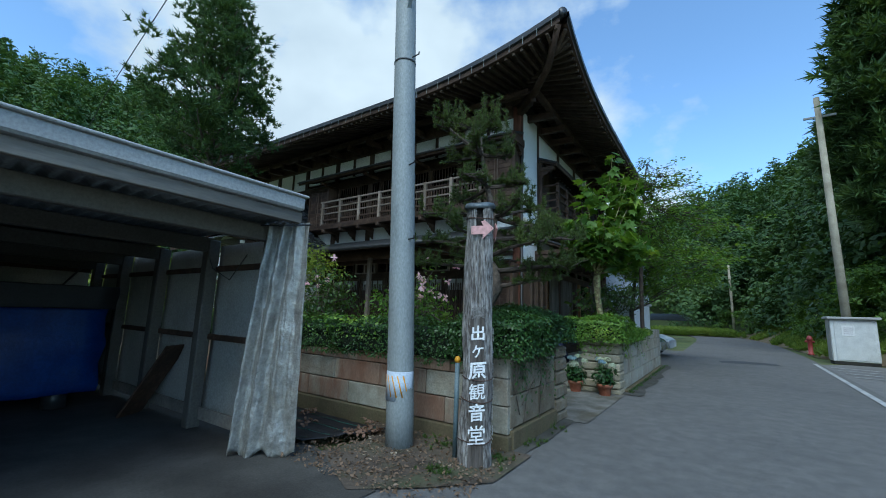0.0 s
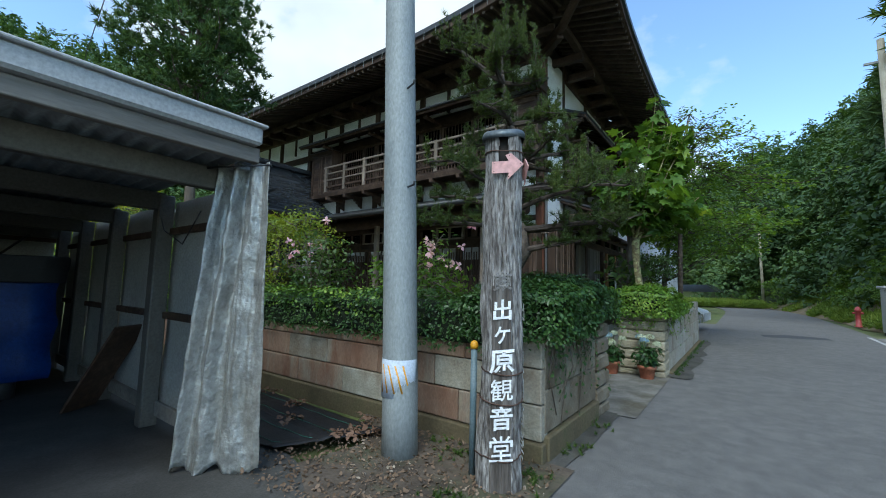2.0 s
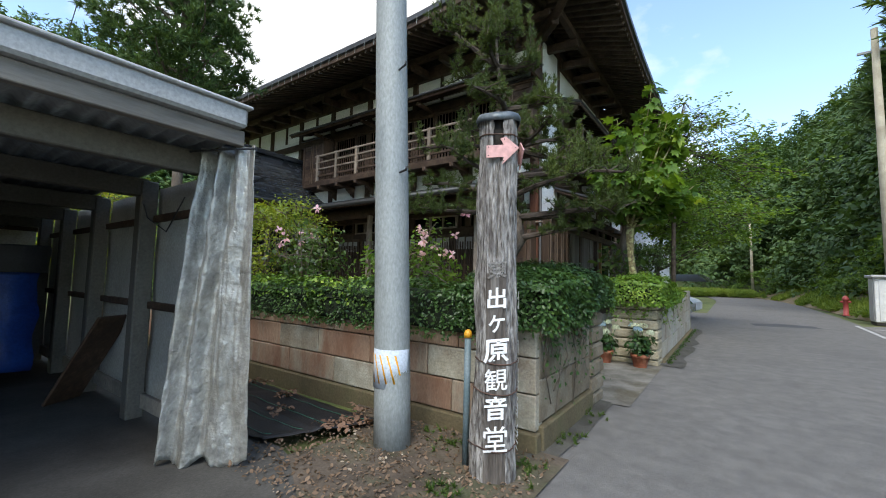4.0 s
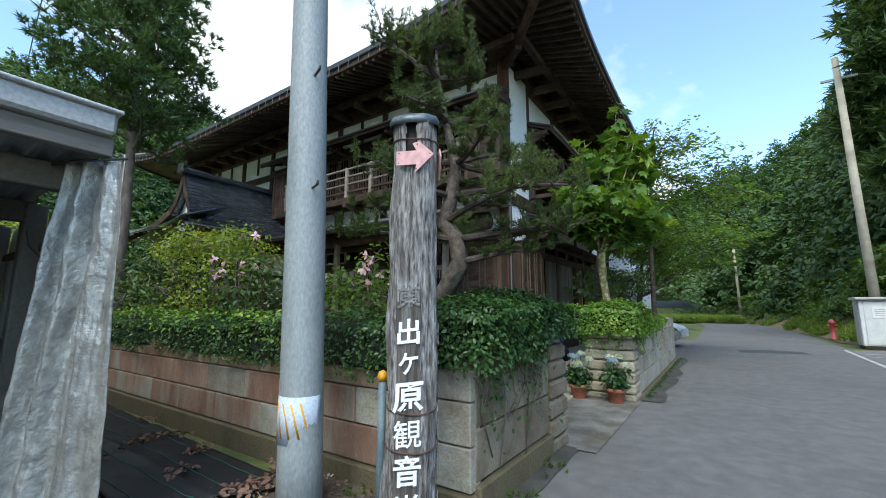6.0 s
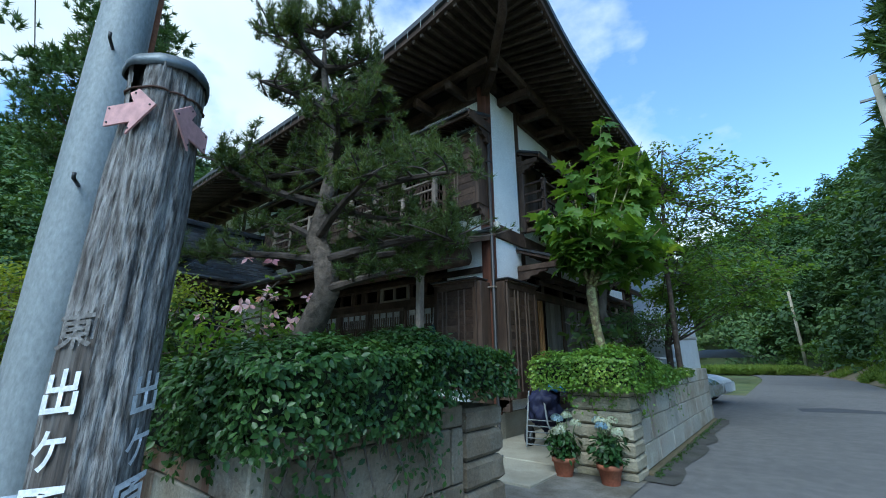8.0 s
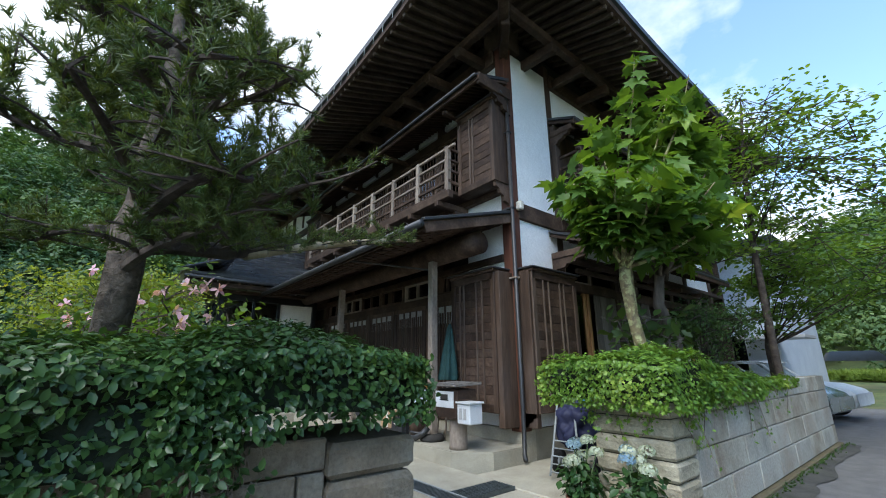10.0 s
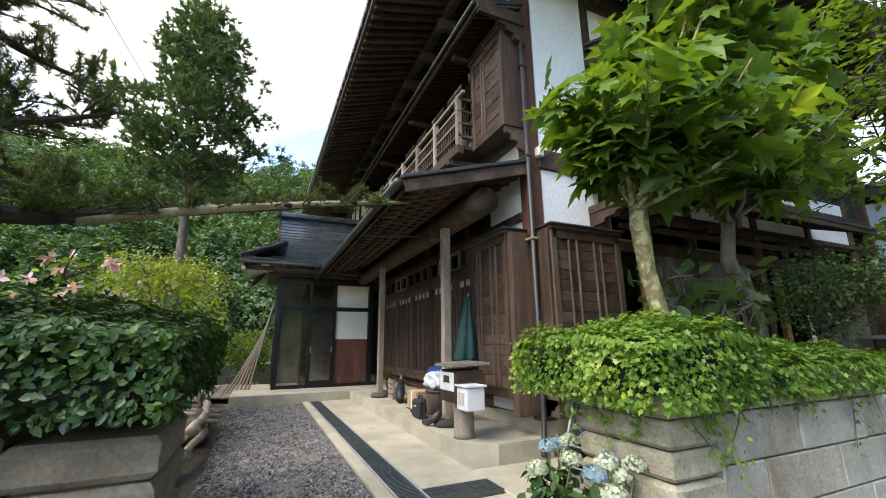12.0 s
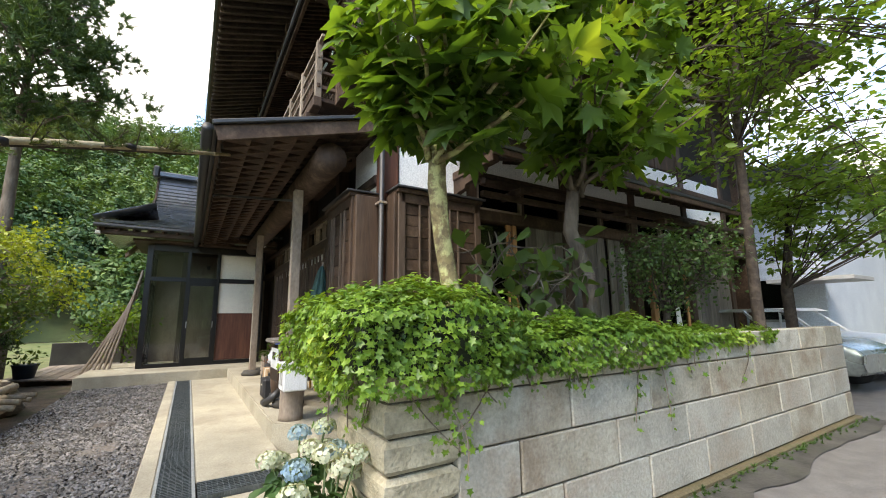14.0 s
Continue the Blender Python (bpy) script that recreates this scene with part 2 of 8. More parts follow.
def glassy(name, tint=(0.8, 0.85, 0.85), rough=0.02):
    m = bpy.data.materials.new(name)
    m.use_nodes = True
    n, l = m.node_tree.nodes, m.node_tree.links
    out = n["Material Output"]
    gl, tr, fr, ms = n.new("ShaderNodeBsdfGlossy"), n.new("ShaderNodeBsdfTransparent"), n.new("ShaderNodeFresnel"), n.new("ShaderNodeMixShader")
    gl.inputs["Roughness"].default_value = rough
    tr.inputs["Color"].default_value = (*tint, 1)
    fr.inputs["IOR"].default_value = 1.6
    l.new(fr.outputs[0], ms.inputs["Fac"])
    l.new(tr.outputs[0], ms.inputs[1])
    l.new(gl.outputs[0], ms.inputs[2])
    l.new(ms.outputs[0], out.inputs["Surface"])
    return m


ASPHALT = surface("asphalt", (0.148, 0.142, 0.134), (0.198, 0.190, 0.178), 5.0, 110.0, 0.9, 0.7, stain=(0.105, 0.102, 0.098), stain_scale=0.45, stain_amount=0.40, spec=0.25)
CONCRETE = surface("concrete", (0.32, 0.295, 0.225), (0.43, 0.395, 0.305), 1.6, 80.0, 0.88, 0.3, stain=(0.24, 0.21, 0.155), stain_scale=1.3, stain_amount=0.6)
# old stained concrete, its colour darkened to include the carport's inner shade
CONCRETE_DARK = surface("darkened_old_concrete", (0.034, 0.032, 0.028), (0.070, 0.066, 0.058), 1.2, 60.0, 0.9, 0.3, stain=(0.026, 0.023, 0.02), stain_scale=0.8, stain_amount=0.7)
GRAVEL = surface("gravel", (0.085, 0.08, 0.075), (0.19, 0.18, 0.17), 9.0, 45.0, 0.95, 0.9, stain=(0.12, 0.085, 0.06), stain_scale=0.9, stain_amount=0.5, low=0.3, high=0.7)
SOIL = surface("soil", (0.065, 0.050, 0.037), (0.14, 0.11, 0.082), 3.5, 40.0, 0.95, 0.8, stain=(0.06, 0.085, 0.03), stain_scale=1.6, stain_amount=0.6)
GRASS_GROUND = surface("grass_ground", (0.05, 0.075, 0.02), (0.12, 0.14, 0.045), 0.8, 14.0, 0.95, 0.8, stain=(0.12, 0.095, 0.05), stain_scale=0.25, stain_amount=0.6)
STONE = surface("tuff_block", (0.25, 0.23, 0.175), (0.37, 0.35, 0.285), 3.5, 45.0, 0.92, 0.8, stain=(0.19, 0.14, 0.095), stain_scale=1.7, stain_amount=0.75, tone=0.08)
STONE_PALE = surface("pale_tuff", (0.28, 0.27, 0.225), (0.40, 0.39, 0.335), 3.0, 45.0, 0.92, 0.8, stain=(0.215, 0.165, 0.115), stain_scale=1.5, stain_amount=0.75, tone=0.08)
STONE_RED = surface("reddish_tuff", (0.175, 0.092, 0.057), (0.27, 0.185, 0.13), 1.8, 55.0, 0.92, 0.55, stain=(0.28, 0.27, 0.21), stain_scale=1.5, stain_amount=0.85, tone=0.12, stretch=(1.6, 1.6, 0.45))
STONE_BROWN = surface("brown_stained_tuff", (0.115, 0.090, 0.058), (0.20, 0.165, 0.115), 3.2, 50.0, 0.92, 0.8, stain=(0.25, 0.235, 0.185), stain_scale=2.4, stain_amount=0.5, tone=0.10)
STONE_ROUGH = surface("rusticated_tuff", (0.25, 0.225, 0.155), (0.39, 0.355, 0.26), 5.0, 45.0, 0.95, 1.0, stain=(0.20, 0.165, 0.105), stain_scale=2.5, stain_amount=0.6, tone=0.10)
MOSSY = surface("mossy_footing", (0.085, 0.070, 0.038), (0.16, 0.125, 0.072), 2.0, 40.0, 0.95, 0.7, stain=(0.065, 0.070, 0.03), stain_scale=2.0, stain_amount=0.8)
WOOD = surface("dark_weathered_wood", (0.032, 0.018, 0.0105), (0.072, 0.042, 0.026), 3.0, 24.0, 0.7, 0.3, stain=(0.12, 0.09, 0.068), stain_scale=3.0, stain_amount=0.3, tone=0.32)
WOOD_V = surface("dark_upright_wood", (0.028, 0.016, 0.0095), (0.072, 0.043, 0.027), 7.0, 34.0, 0.7, 0.35, stretch=(1, 1, 0.12), stain=(0.13, 0.10, 0.08), stain_scale=3.0, stain_amount=0.35, tone=0.28)
BATTEN_WOOD = surface("worn_batten_wood", (0.075, 0.050, 0.035), (0.13, 0.095, 0.07), 7.0, 34.0, 0.75, 0.3, stretch=(1, 1, 0.12), tone=0.2)
WOOD_RED = surface("reddish_upright_wood", (0.065, 0.024, 0.014), (0.125, 0.052, 0.032), 7.0, 34.0, 0.65, 0.25, stretch=(1, 1, 0.1), tone=0.1)
WOOD_PALE = surface("bleached_wood", (0.19, 0.15, 0.115), (0.30, 0.25, 0.20), 4.0, 30.0, 0.8, 0.3, stretch=(1, 1, 0.5), stain=(0.10, 0.075, 0.055), stain_scale=2.0, stain_amount=0.5, tone=0.2)
WOOD_GREY = surface("silvered_boards", (0.12, 0.105, 0.09), (0.20, 0.18, 0.155), 6.0, 34.0, 0.85, 0.4, stretch=(1, 1, 0.1), stain=(0.07, 0.06, 0.05), stain_scale=2.0, stain_amount=0.5, tone=0.2)
SOFFIT = surface("brown_rafter_wood", (0.058, 0.040, 0.027), (0.110, 0.079, 0.056), 3.0, 20.0, 0.8, 0.2, tone=0.3)
PLASTER = surface("white_plaster", (0.70, 0.71, 0.69), (0.80, 0.80, 0.77), 0.8, 50.0, 0.9, 0.08, stain=(0.60, 0.60, 0.56), stain_scale=0.7, stain_amount=0.35, tone=0.02)
ROOF_METAL = surface("dark_sheet_roof", (0.020, 0.021, 0.023), (0.04, 0.041, 0.044), 1.5, 30.0, 0.42, 0.08, tone=0.1, spec=0.6)
BLUE_ROOF = surface("blue_black_sheet_roof", (0.085, 0.092, 0.105), (0.13, 0.14, 0.155), 1.0, 20.0, 0.27, 0.03, tone=0.12, spec=0.8, metal=0.55)
BLACK_FRAME = plain("black_aluminium", (0.012, 0.012, 0.013), 0.35, 0.3)
GLASS = glassy("window_glass")
DARK_GLASS = glassy("dim_glass", (0.35, 0.38, 0.36))
# near-black that paints the missing light in rooms, channels, hollow and slot
INTERIOR = surface("interior_shade", (0.02, 0.017, 0.014), (0.035, 0.03, 0.025), 2.0, 20.0, 0.9, 0.05)
CREAM = surface("cream_board", (0.55, 0.52, 0.44), (0.64, 0.61, 0.52), 1.0, 40.0, 0.8, 0.05, tone=0.03)
GALV = surface("galvanised_pole", (0.22, 0.24, 0.24), (0.30, 0.32, 0.315), 3.0, 60.0, 0.6, 0.06, stain=(0.24, 0.26, 0.26), stain_scale=3.0, stain_amount=0.5, metal=0.1, stretch=(1, 1, 0.4), tone=0.02)
STEEL_DARK = plain("dark_steel", (0.06, 0.06, 0.06), 0.5, 0.6)
# ---- ground, road, yard ----
def flat(name, material, pts, z, label, cat, kind="structure", sub=0):
    bm = bmesh.new()
    bm.faces.new([bm.verts.new((x, y, z)) for x, y in pts])
    ob = part(name, bm, material, None)
    return tagged(ob, label, cat, "", kind)


flat("ground", GRASS_GROUND, [(-400, -300), (400, -300), (400, 600), (-400, 600)], -0.06, "grassy ground sheet that reaches the horizon", "ground")


def road_edge(y):
    """Left and right edge of the lane at y."""
    bend = max(0.0, y - 38) ** 2 * 0.006
    return -1.42 - bend * 1.0, 2.85 + min(max(y - 5, 0), 20) * 0.035 - max(0.0, y - 40) * 0.05 - bend * 0.8


road_ys = [-30, -12, -6, 0, 3.3, 3.4, 8.2, 12, 15.3, 18, 22, 26, 30, 34, 38, 42, 46, 50, 54, 58]
rv, rf = [], []
for ry in road_ys:
    a, b = road_edge(ry)
    if ry < 3.35:
        a = -2.4
    elif ry < 8.3:
        a = -1.76
    rv += [(a, ry, -0.004), ((a + b) / 2, ry, 0.012), (b, ry, -0.004)]
for i in range(len(road_ys) - 1):
    for k in range(2):
        rf.append((i * 3 + k, i * 3 + k + 1, i * 3 + k + 4, i * 3 + k + 3))
tagged(put("road", mesh_of("road", rv, rf, ASPHALT)), "grey asphalt lane with dark patches, curving away", "road", "", "structure")
flat("road_patch", surface("road_patch_tar", (0.055, 0.055, 0.058), (0.075, 0.075, 0.078), 1.0, 120.0, 0.9, 0.3), [(0.2, 18.5), (2.0, 19.1), (1.9, 19.9), (0.9, 20.1), (0.1, 19.4)], 0.013, "dark tar repair patch on the asphalt lane", "patch")
# layby beyond the white line
flat("layby", ASPHALT, [(2.5, -6), (9, -6), (9, 22.3), (4.4, 22.6), (3.3, 21.5)], -0.012, "asphalt layby beside the lane", "pavement")
WHITE_PAINT = surface("worn_white_road_paint", (0.30, 0.30, 0.29), (0.46, 0.46, 0.44), 8.0, 60.0, 0.8, 0.2, stain=(0.16, 0.155, 0.15), stain_scale=4.0, stain_amount=0.9)
flat("road_line", WHITE_PAINT, [(2.62, 8), (2.74, 8), (3.30, 21.6), (3.18, 21.6)], 0.012, "worn white edge line on the lane", "road line")
for k in range(4):
    flat("parking_line", WHITE_PAINT, [(3.5, 17.0 + k * 1.1), (5.4, 16.6 + k * 1.1), (5.4, 16.75 + k * 1.1), (3.5, 17.15 + k * 1.1)], 0.006, "worn white hatch line on the layby", "road line")

DAMP = surface("damp_gutter_silt", (0.035, 0.033, 0.028), (0.085, 0.080, 0.070), 2.5, 60.0, 0.9, 0.8, stain=(0.05, 0.06, 0.03), stain_scale=4.0, stain_amount=0.3)
for gx, gy0, gy1, gw in ((-1.80, 3.9, 5.95, 0.34), (-1.46, 8.75, 15.4, 0.42)):
    gv = [(gx, gy0, 0.017)]
    for gk in range(41):
        gy = gy0 + (gy1 - gy0) * gk / 40
        gv.append((gx + gw * (0.62 + 0.4 * abs(noise.noise(Vector((gy * 0.9, gx, 0)))) + 0.10 * noise.noise(Vector((gy * 2.3, gx, 3)))), gy, 0.011))
    gv.append((gx, gy1, 0.017))
    tagged(put("gutter_silt", mesh_of("gutter_silt", gv, [tuple(range(len(gv)))], DAMP)), "dark damp silt along the wall foot", "soil", "", "structure")
flat("forecourt", ASPHALT, [(-9.0, 16.2), (-1.38, 15.4), (-1.38, 24.5), (-9.0, 25.5)], -0.02, "grey paved forecourt beyond the lane wall", "pavement")
flat("verge", SOIL, [(-3.2, 3.4), (-3.3, 2.8), (-2.4, 2.3), (-1.9, 2.75), (-1.5, 3.2), (-1.5, 4.1), (-3.9, 4.1)], 0.016, "soil verge littered with chips and dry leaves", "soil")
# the shade under the carport roof is partly in this floor's colour
flat("carport_floor", CONCRETE_DARK, [(-10.5, -6.0), (-2.3, -6.0), (-2.2, 2.45), (-2.9, 2.7), (-3.5, 2.85), (-10.5, 2.85)], 0.010, "stained old concrete carport floor, colour darkened for the shade inside", "floor")
# wall added out of view, only to block light from the carport
tagged(block("wall_carport", CONCRETE_DARK, None, (-10.5, -1.9, 0.0), (-2.6, -1.75, 2.6), 0.01), "unseen dark wall added to keep light out of the carport", "wall", "", "structure")
flat("garden_soil", SOIL, [(-14, 4.1), (-1.8, 4.1), (-1.8, 6.0), (-3.6, 6.3), (-6.0, 6.4), (-9.2, 6.0), (-14, 5.5)], 0.05, "dark garden soil behind the stone wall", "soil")
GATE_GROUND = surface("worn_mossy_stone_ground", (0.105, 0.098, 0.082), (0.20, 0.19, 0.165), 3.5, 50.0, 0.93, 0.6, stain=(0.075, 0.062, 0.035), stain_scale=1.8, stain_amount=0.8)
flat("gate_ground", GATE_GROUND, [(-3.6, 5.9), (-1.40, 5.9), (-1.40, 8.75), (-2.2, 8.6), (-3.6, 8.6)], 0.012, "worn stone and concrete at the gateway", "pavement")
flat("gravel_yard", GRAVEL, [(-14, 5.5), (-9.2, 6.0), (-6.0, 6.4), (-3.6, 6.3), (-3.62, 7.5), (-14, 7.5)], 0.045, "coarse dark grey gravel yard", "gravel")


def slab(name, lo, hi, mat, label, cat, c=0.012):
    ob = block(name, mat, None, lo, hi, c)
    return tagged(ob, label, cat, "", "structure")


slab("channel_kerb", (-11.0, 7.48, -0.1), (-3.2, 7.62, 0.085), CONCRETE, "concrete kerb along the drain channel", "kerb")
slab("apron", (-10.5, 7.90, -0.1), (-3.62, 8.62, 0.08), CONCRETE, "pale concrete apron along the drain", "pavement")
slab("apron_east", (-3.28, 7.62, -0.1), (-2.35, 8.75, 0.045), CONCRETE, "pale concrete apron by the gateway", "pavement")
slab("apron_side", (-4.0, 8.62, -0.1), (-2.2, 16.5, 0.06), CONCRETE, "concrete strip along the house foot", "pavement")
bm = bmesh.new()
plat = [(-10.4, 8.60), (-4.42, 8.60), (-3.98, 8.98), (-3.98, 9.75), (-10.4, 9.75)]
lo_r = [bm.verts.new((x, y, -0.05)) for x, y in plat]
hi_r = [bm.verts.new((x, y, 0.28)) for x, y in plat]
bm.faces.new(hi_r)
bm.faces.new(lo_r[::-1])
for i in range(5):
    bm.faces.new((lo_r[i], lo_r[(i + 1) % 5], hi_r[(i + 1) % 5], hi_r[i]))
bmesh.ops.bevel(bm, geom=[e for e in bm.edges if e.verts[0].co.z > 0.2 and e.verts[1].co.z > 0.2], offset=0.015, segments=2, affect="EDGES")
tagged(part("platform", bm, CONCRETE, None), "pale concrete platform along the house front", "platform", "", "structure")
slab("entry_platform", (-13.4, 5.9, -0.1), (-10.4, 9.7, 0.29), CONCRETE, "pale concrete entry platform", "platform")

# drain channel with a steel grating
drain = thing("drain_grating", -7.2, 7.76, 0.05, "dark steel grating over a drain channel set in concrete", "drain")
GRATE = surface("grate_steel", (0.10, 0.12, 0.12), (0.17, 0.19, 0.19), 5.0, 60.0, 0.5, 0.1, metal=0.7)
# solid near-black block paints the shade down in the channel
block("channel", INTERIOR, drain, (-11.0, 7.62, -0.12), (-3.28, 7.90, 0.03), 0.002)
for yy in (7.63, 7.885):
    block("frame_rail", GALV, drain, (-11.0, yy - 0.012, 0.03), (-3.28, yy + 0.012, 0.086), 0.002)
tagged(joined("cross_bar_mass", [([(x, 7.64, 0.05), (x + 0.012, 7.64, 0.05), (x + 0.012, 7.875, 0.05), (x, 7.875, 0.05), (x, 7.64, 0.082), (x + 0.012, 7.64, 0.082), (x + 0.012, 7.875, 0.082), (x, 7.875, 0.082)],
                       [(4, 5, 6, 7), (0, 1, 5, 4), (1, 2, 6, 5), (2, 3, 7, 6), (3, 0, 4, 7)]) for x in np.arange(-10.98, -3.3, 0.035)], GRATE, drain), kind="stuff")
for k in range(5):
    yy = 7.67 + k * 0.047
    block("long_bar", GRATE, drain, (-10.99, yy - 0.004, 0.045), (-3.29, yy + 0.004, 0.079), 0.001)
cross = thing("cross_drain_grating", -3.45, 8.2, 0.05, "dark steel cross grating set in concrete", "drain")
# near-black block again, for the shade below the bars
block("channel", INTERIOR, cross, (-3.62, 7.90, -0.12), (-3.28, 8.62, 0.03), 0.002)
for k in range(9):
    xx = -3.605 + k * 0.038
    block("long_bar", GRATE, cross, (xx, 7.91, 0.04), (xx + 0.01, 8.61, 0.082), 0.001)
for k in range(18):
    block("cross_bar", GRATE, cross, (-3.61, 7.93 + k * 0.039, 0.05), (-3.29, 7.938 + k * 0.039, 0.078), 0.001)

# ---- stone walls ----
def stone_wall(owner, axis, at, lo, hi, out, courses, z0, mat, thick=0.2, length=0.9, seed=1, mats=None):
    """Blocks in courses on a plane; each block is a part. out: +1 or -1, the way the face looks."""
    r = random.Random(seed)
    z = z0
    for c, h in enumerate(courses):
        p = lo - (length * 0.5 if c % 2 else 0) - r.uniform(0, 0.1)
        while p < hi - 0.02:
            q = p + length * r.choice((1.0, 1.0, 0.98, 0.9))
            a, b = max(p, lo), min(q, hi)
            if b - a > 0.06:
                d = r.uniform(-0.004, 0.004)
                f0, f1 = at + out * d, at - out * thick
                g = 0.005
                m = r.choice(mats) if mats else mat
                if axis == "x":
                    block("stone_block", m, owner, (a + g, min(f0, f1), z + g), (b - g, max(f0, f1), z + h - g), 0.009)
                else:
                    block("stone_block", m, owner, (min(f0, f1), a + g, z + g), (max(f0, f1), b - g, z + h - g), 0.009)
            p = q
        z += h


JOINT = surface("dark_mortar", (0.07, 0.065, 0.05), (0.12, 0.11, 0.085), 5.0, 50.0, 0.95, 0.4)
wall_a = thing("garden_wall_front", -5.5, 4.1, 0, "reddish stained stone block garden wall", "wall", "", "structure")
block("core", JOINT, wall_a, (-13.0, 4.10, -0.1), (-1.80, 4.26, 0.98), 0.004)
block("footing", MOSSY, wall_a, (-13.0, 4.02, -0.1), (-1.74, 4.12, 0.165), 0.012)
stone_wall(wall_a, "x", 4.06, -12.9, -2.15, -1, (0.30, 0.30, 0.22), 0.17, STONE_RED, 0.15, 0.9, 3, [STONE_RED, STONE_RED, STONE_RED, STONE, STONE_RED])
stone_wall(wall_a, "x", 4.055, -2.15, -1.76, -1, (0.30, 0.30, 0.22), 0.17, STONE, 0.15, 0.9, 3)
wall_s = thing("garden_wall_side", -1.8, 5.0, 0, "grey stone block garden wall beside the lane", "wall", "", "structure")
block("core", JOINT, wall_s, (-1.96, 4.26, -0.1), (-1.82, 5.60, 0.98), 0.004)
block("footing", MOSSY, wall_s, (-1.86, 4.12, -0.1), (-1.72, 5.60, 0.21), 0.012)
stone_wall(wall_s, "y", -1.76, 4.12, 5.60, 1, (0.36, 0.36, 0.15), 0.22, STONE_BROWN, 0.15, 0.95, 5)


def quoin_pillar(name, x0, x1, y0, y1, courses, label, top, mat):
    """A pillar of rusticated blocks with cut-back joints."""
    owner = thing(name, (x0 + x1) / 2, (y0 + y1) / 2, 0, label, "gate pillar", "gate pillars", "structure")
    block("core", JOINT, owner, (x0 + 0.04, y0 + 0.04, -0.05), (x1 - 0.04, y1 - 0.04, top - 0.02), 0.004)
    z = 0.0
    n = 0
    for h in courses:
        n += 1
        bm = bmesh.new()
        bmesh.ops.create_cube(bm, size=1.0)
        bmesh.ops.scale(bm, vec=(x1 - x0, y1 - y0, h - 0.012), verts=bm.verts)
        bmesh.ops.subdivide_edges(bm, edges=bm.edges[:], cuts=5, use_grid_fill=True)
        bmesh.ops.translate(bm, vec=((x0 + x1) / 2, (y0 + y1) / 2, z + h / 2), verts=bm.verts)
        mid = Vector(((x0 + x1) / 2, (y0 + y1) / 2, z + h / 2))
        for v in bm.verts:
            rel = v.co - mid
            inner = abs(rel.z) < h / 2 - 0.02
            edge = abs(abs(rel.z) - (h - 0.012) / 2) < 1e-4
            k = noise.noise(v.co * 9.0) * 0.012 + noise.noise(v.co * 23.0) * 0.006
            dx = (1 if abs(abs(rel.x) - (x1 - x0) / 2) < 1e-4 else 0) * math.copysign(1, rel.x)
            dy = (1 if abs(abs(rel.y) - (y1 - y0) / 2) < 1e-4 else 0) * math.copysign(1, rel.y)
            s = -0.022 if edge else 0.004 + k
            v.co.x += dx * s
            v.co.y += dy * s
        part("stone_block", bm, mat, owner)
        z += h
    return owner


quoin_pillar("gate_pillar", -2.42, -1.735, 5.60, 6.08, (0.13, 0.19, 0.19, 0.19, 0.19, 0.17), "rusticated stone end pillar of the garden wall", 1.06, STONE_BROWN)
quoin_pillar("gate_pillar", -2.20, -1.46, 8.60, 9.02, (0.10, 0.165, 0.17, 0.17, 0.17, 0.17, 0.16), "rusticated stone corner pillar hung with ivy", 1.10, STONE_ROUGH)
wall_b = thing("lane_wall", -1.5, 12.0, 0, "pale grey stone block wall along the lane", "wall", "", "structure")
block("core", JOINT, wall_b, (-1.66, 9.02, -0.1), (-1.52, 15.22, 1.17), 0.004)
block("footing", MOSSY, wall_b, (-1.62, 9.02, -0.1), (-1.40, 15.3, 0.05), 0.012)
stone_wall(wall_b, "y", -1.455, 9.02, 15.24, 1, (0.30, 0.30, 0.30, 0.245), 0.055, STONE, 0.18, 0.9, 8, [STONE, STONE_PALE, STONE, STONE_PALE])
# ---- the old two-storey house ----
HX, HY, HW, HN = -4.05, 9.70, -19.8, 19.5     # east face, front face, west end, back
house = thing("house", -12, 14.6, 0, "large old two-storey wooden house with white plaster panels and deep eaves", "house", "", "")


def hb(name, mat, lo, hi, c=0.006, label="", parent=None):
    return block(name, mat, parent or house, lo, hi, c, None, label)


# walls: plain cores behind the dressed face; INTERIOR ones are near-black for room shade
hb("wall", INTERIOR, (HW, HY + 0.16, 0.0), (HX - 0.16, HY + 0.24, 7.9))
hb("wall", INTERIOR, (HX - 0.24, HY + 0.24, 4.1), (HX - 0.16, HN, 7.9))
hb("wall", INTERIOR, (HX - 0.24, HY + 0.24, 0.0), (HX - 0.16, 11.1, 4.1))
hb("wall", WOOD, (HW, HN, 0.0), (HX, HN + 0.15, 7.9))
hb("wall", PLASTER, (HW - 0.15, HY + 0.1, 0.0), (HW, HN, 7.9))
hb("foundation", CONCRETE, (HW, HY + 0.02, -0.1), (HX - 0.02, HY + 0.3, 0.47))
hb("foundation", CONCRETE, (HX - 0.3, HY + 0.3, -0.1), (HX - 0.03, HN, 0.47))
hb("floor", WOOD, (HW, HY + 0.3, 0.45), (HX - 0.3, HN, 0.55))
hb("upper_floor", WOOD, (HW, HY + 0.3, 3.9), (HX - 0.3, HN, 4.05))

# corner post and the posts of the front
hb("corner_post", WOOD_RED, (HX - 0.22, HY - 0.02, 0.45), (HX, HY + 0.20, 7.4), 0.012, "reddish brown corner post")
FRONT_POSTS = [-6.0, -7.9, -9.8, -11.6, -13.4, -15.3, -17.2, -19.1]
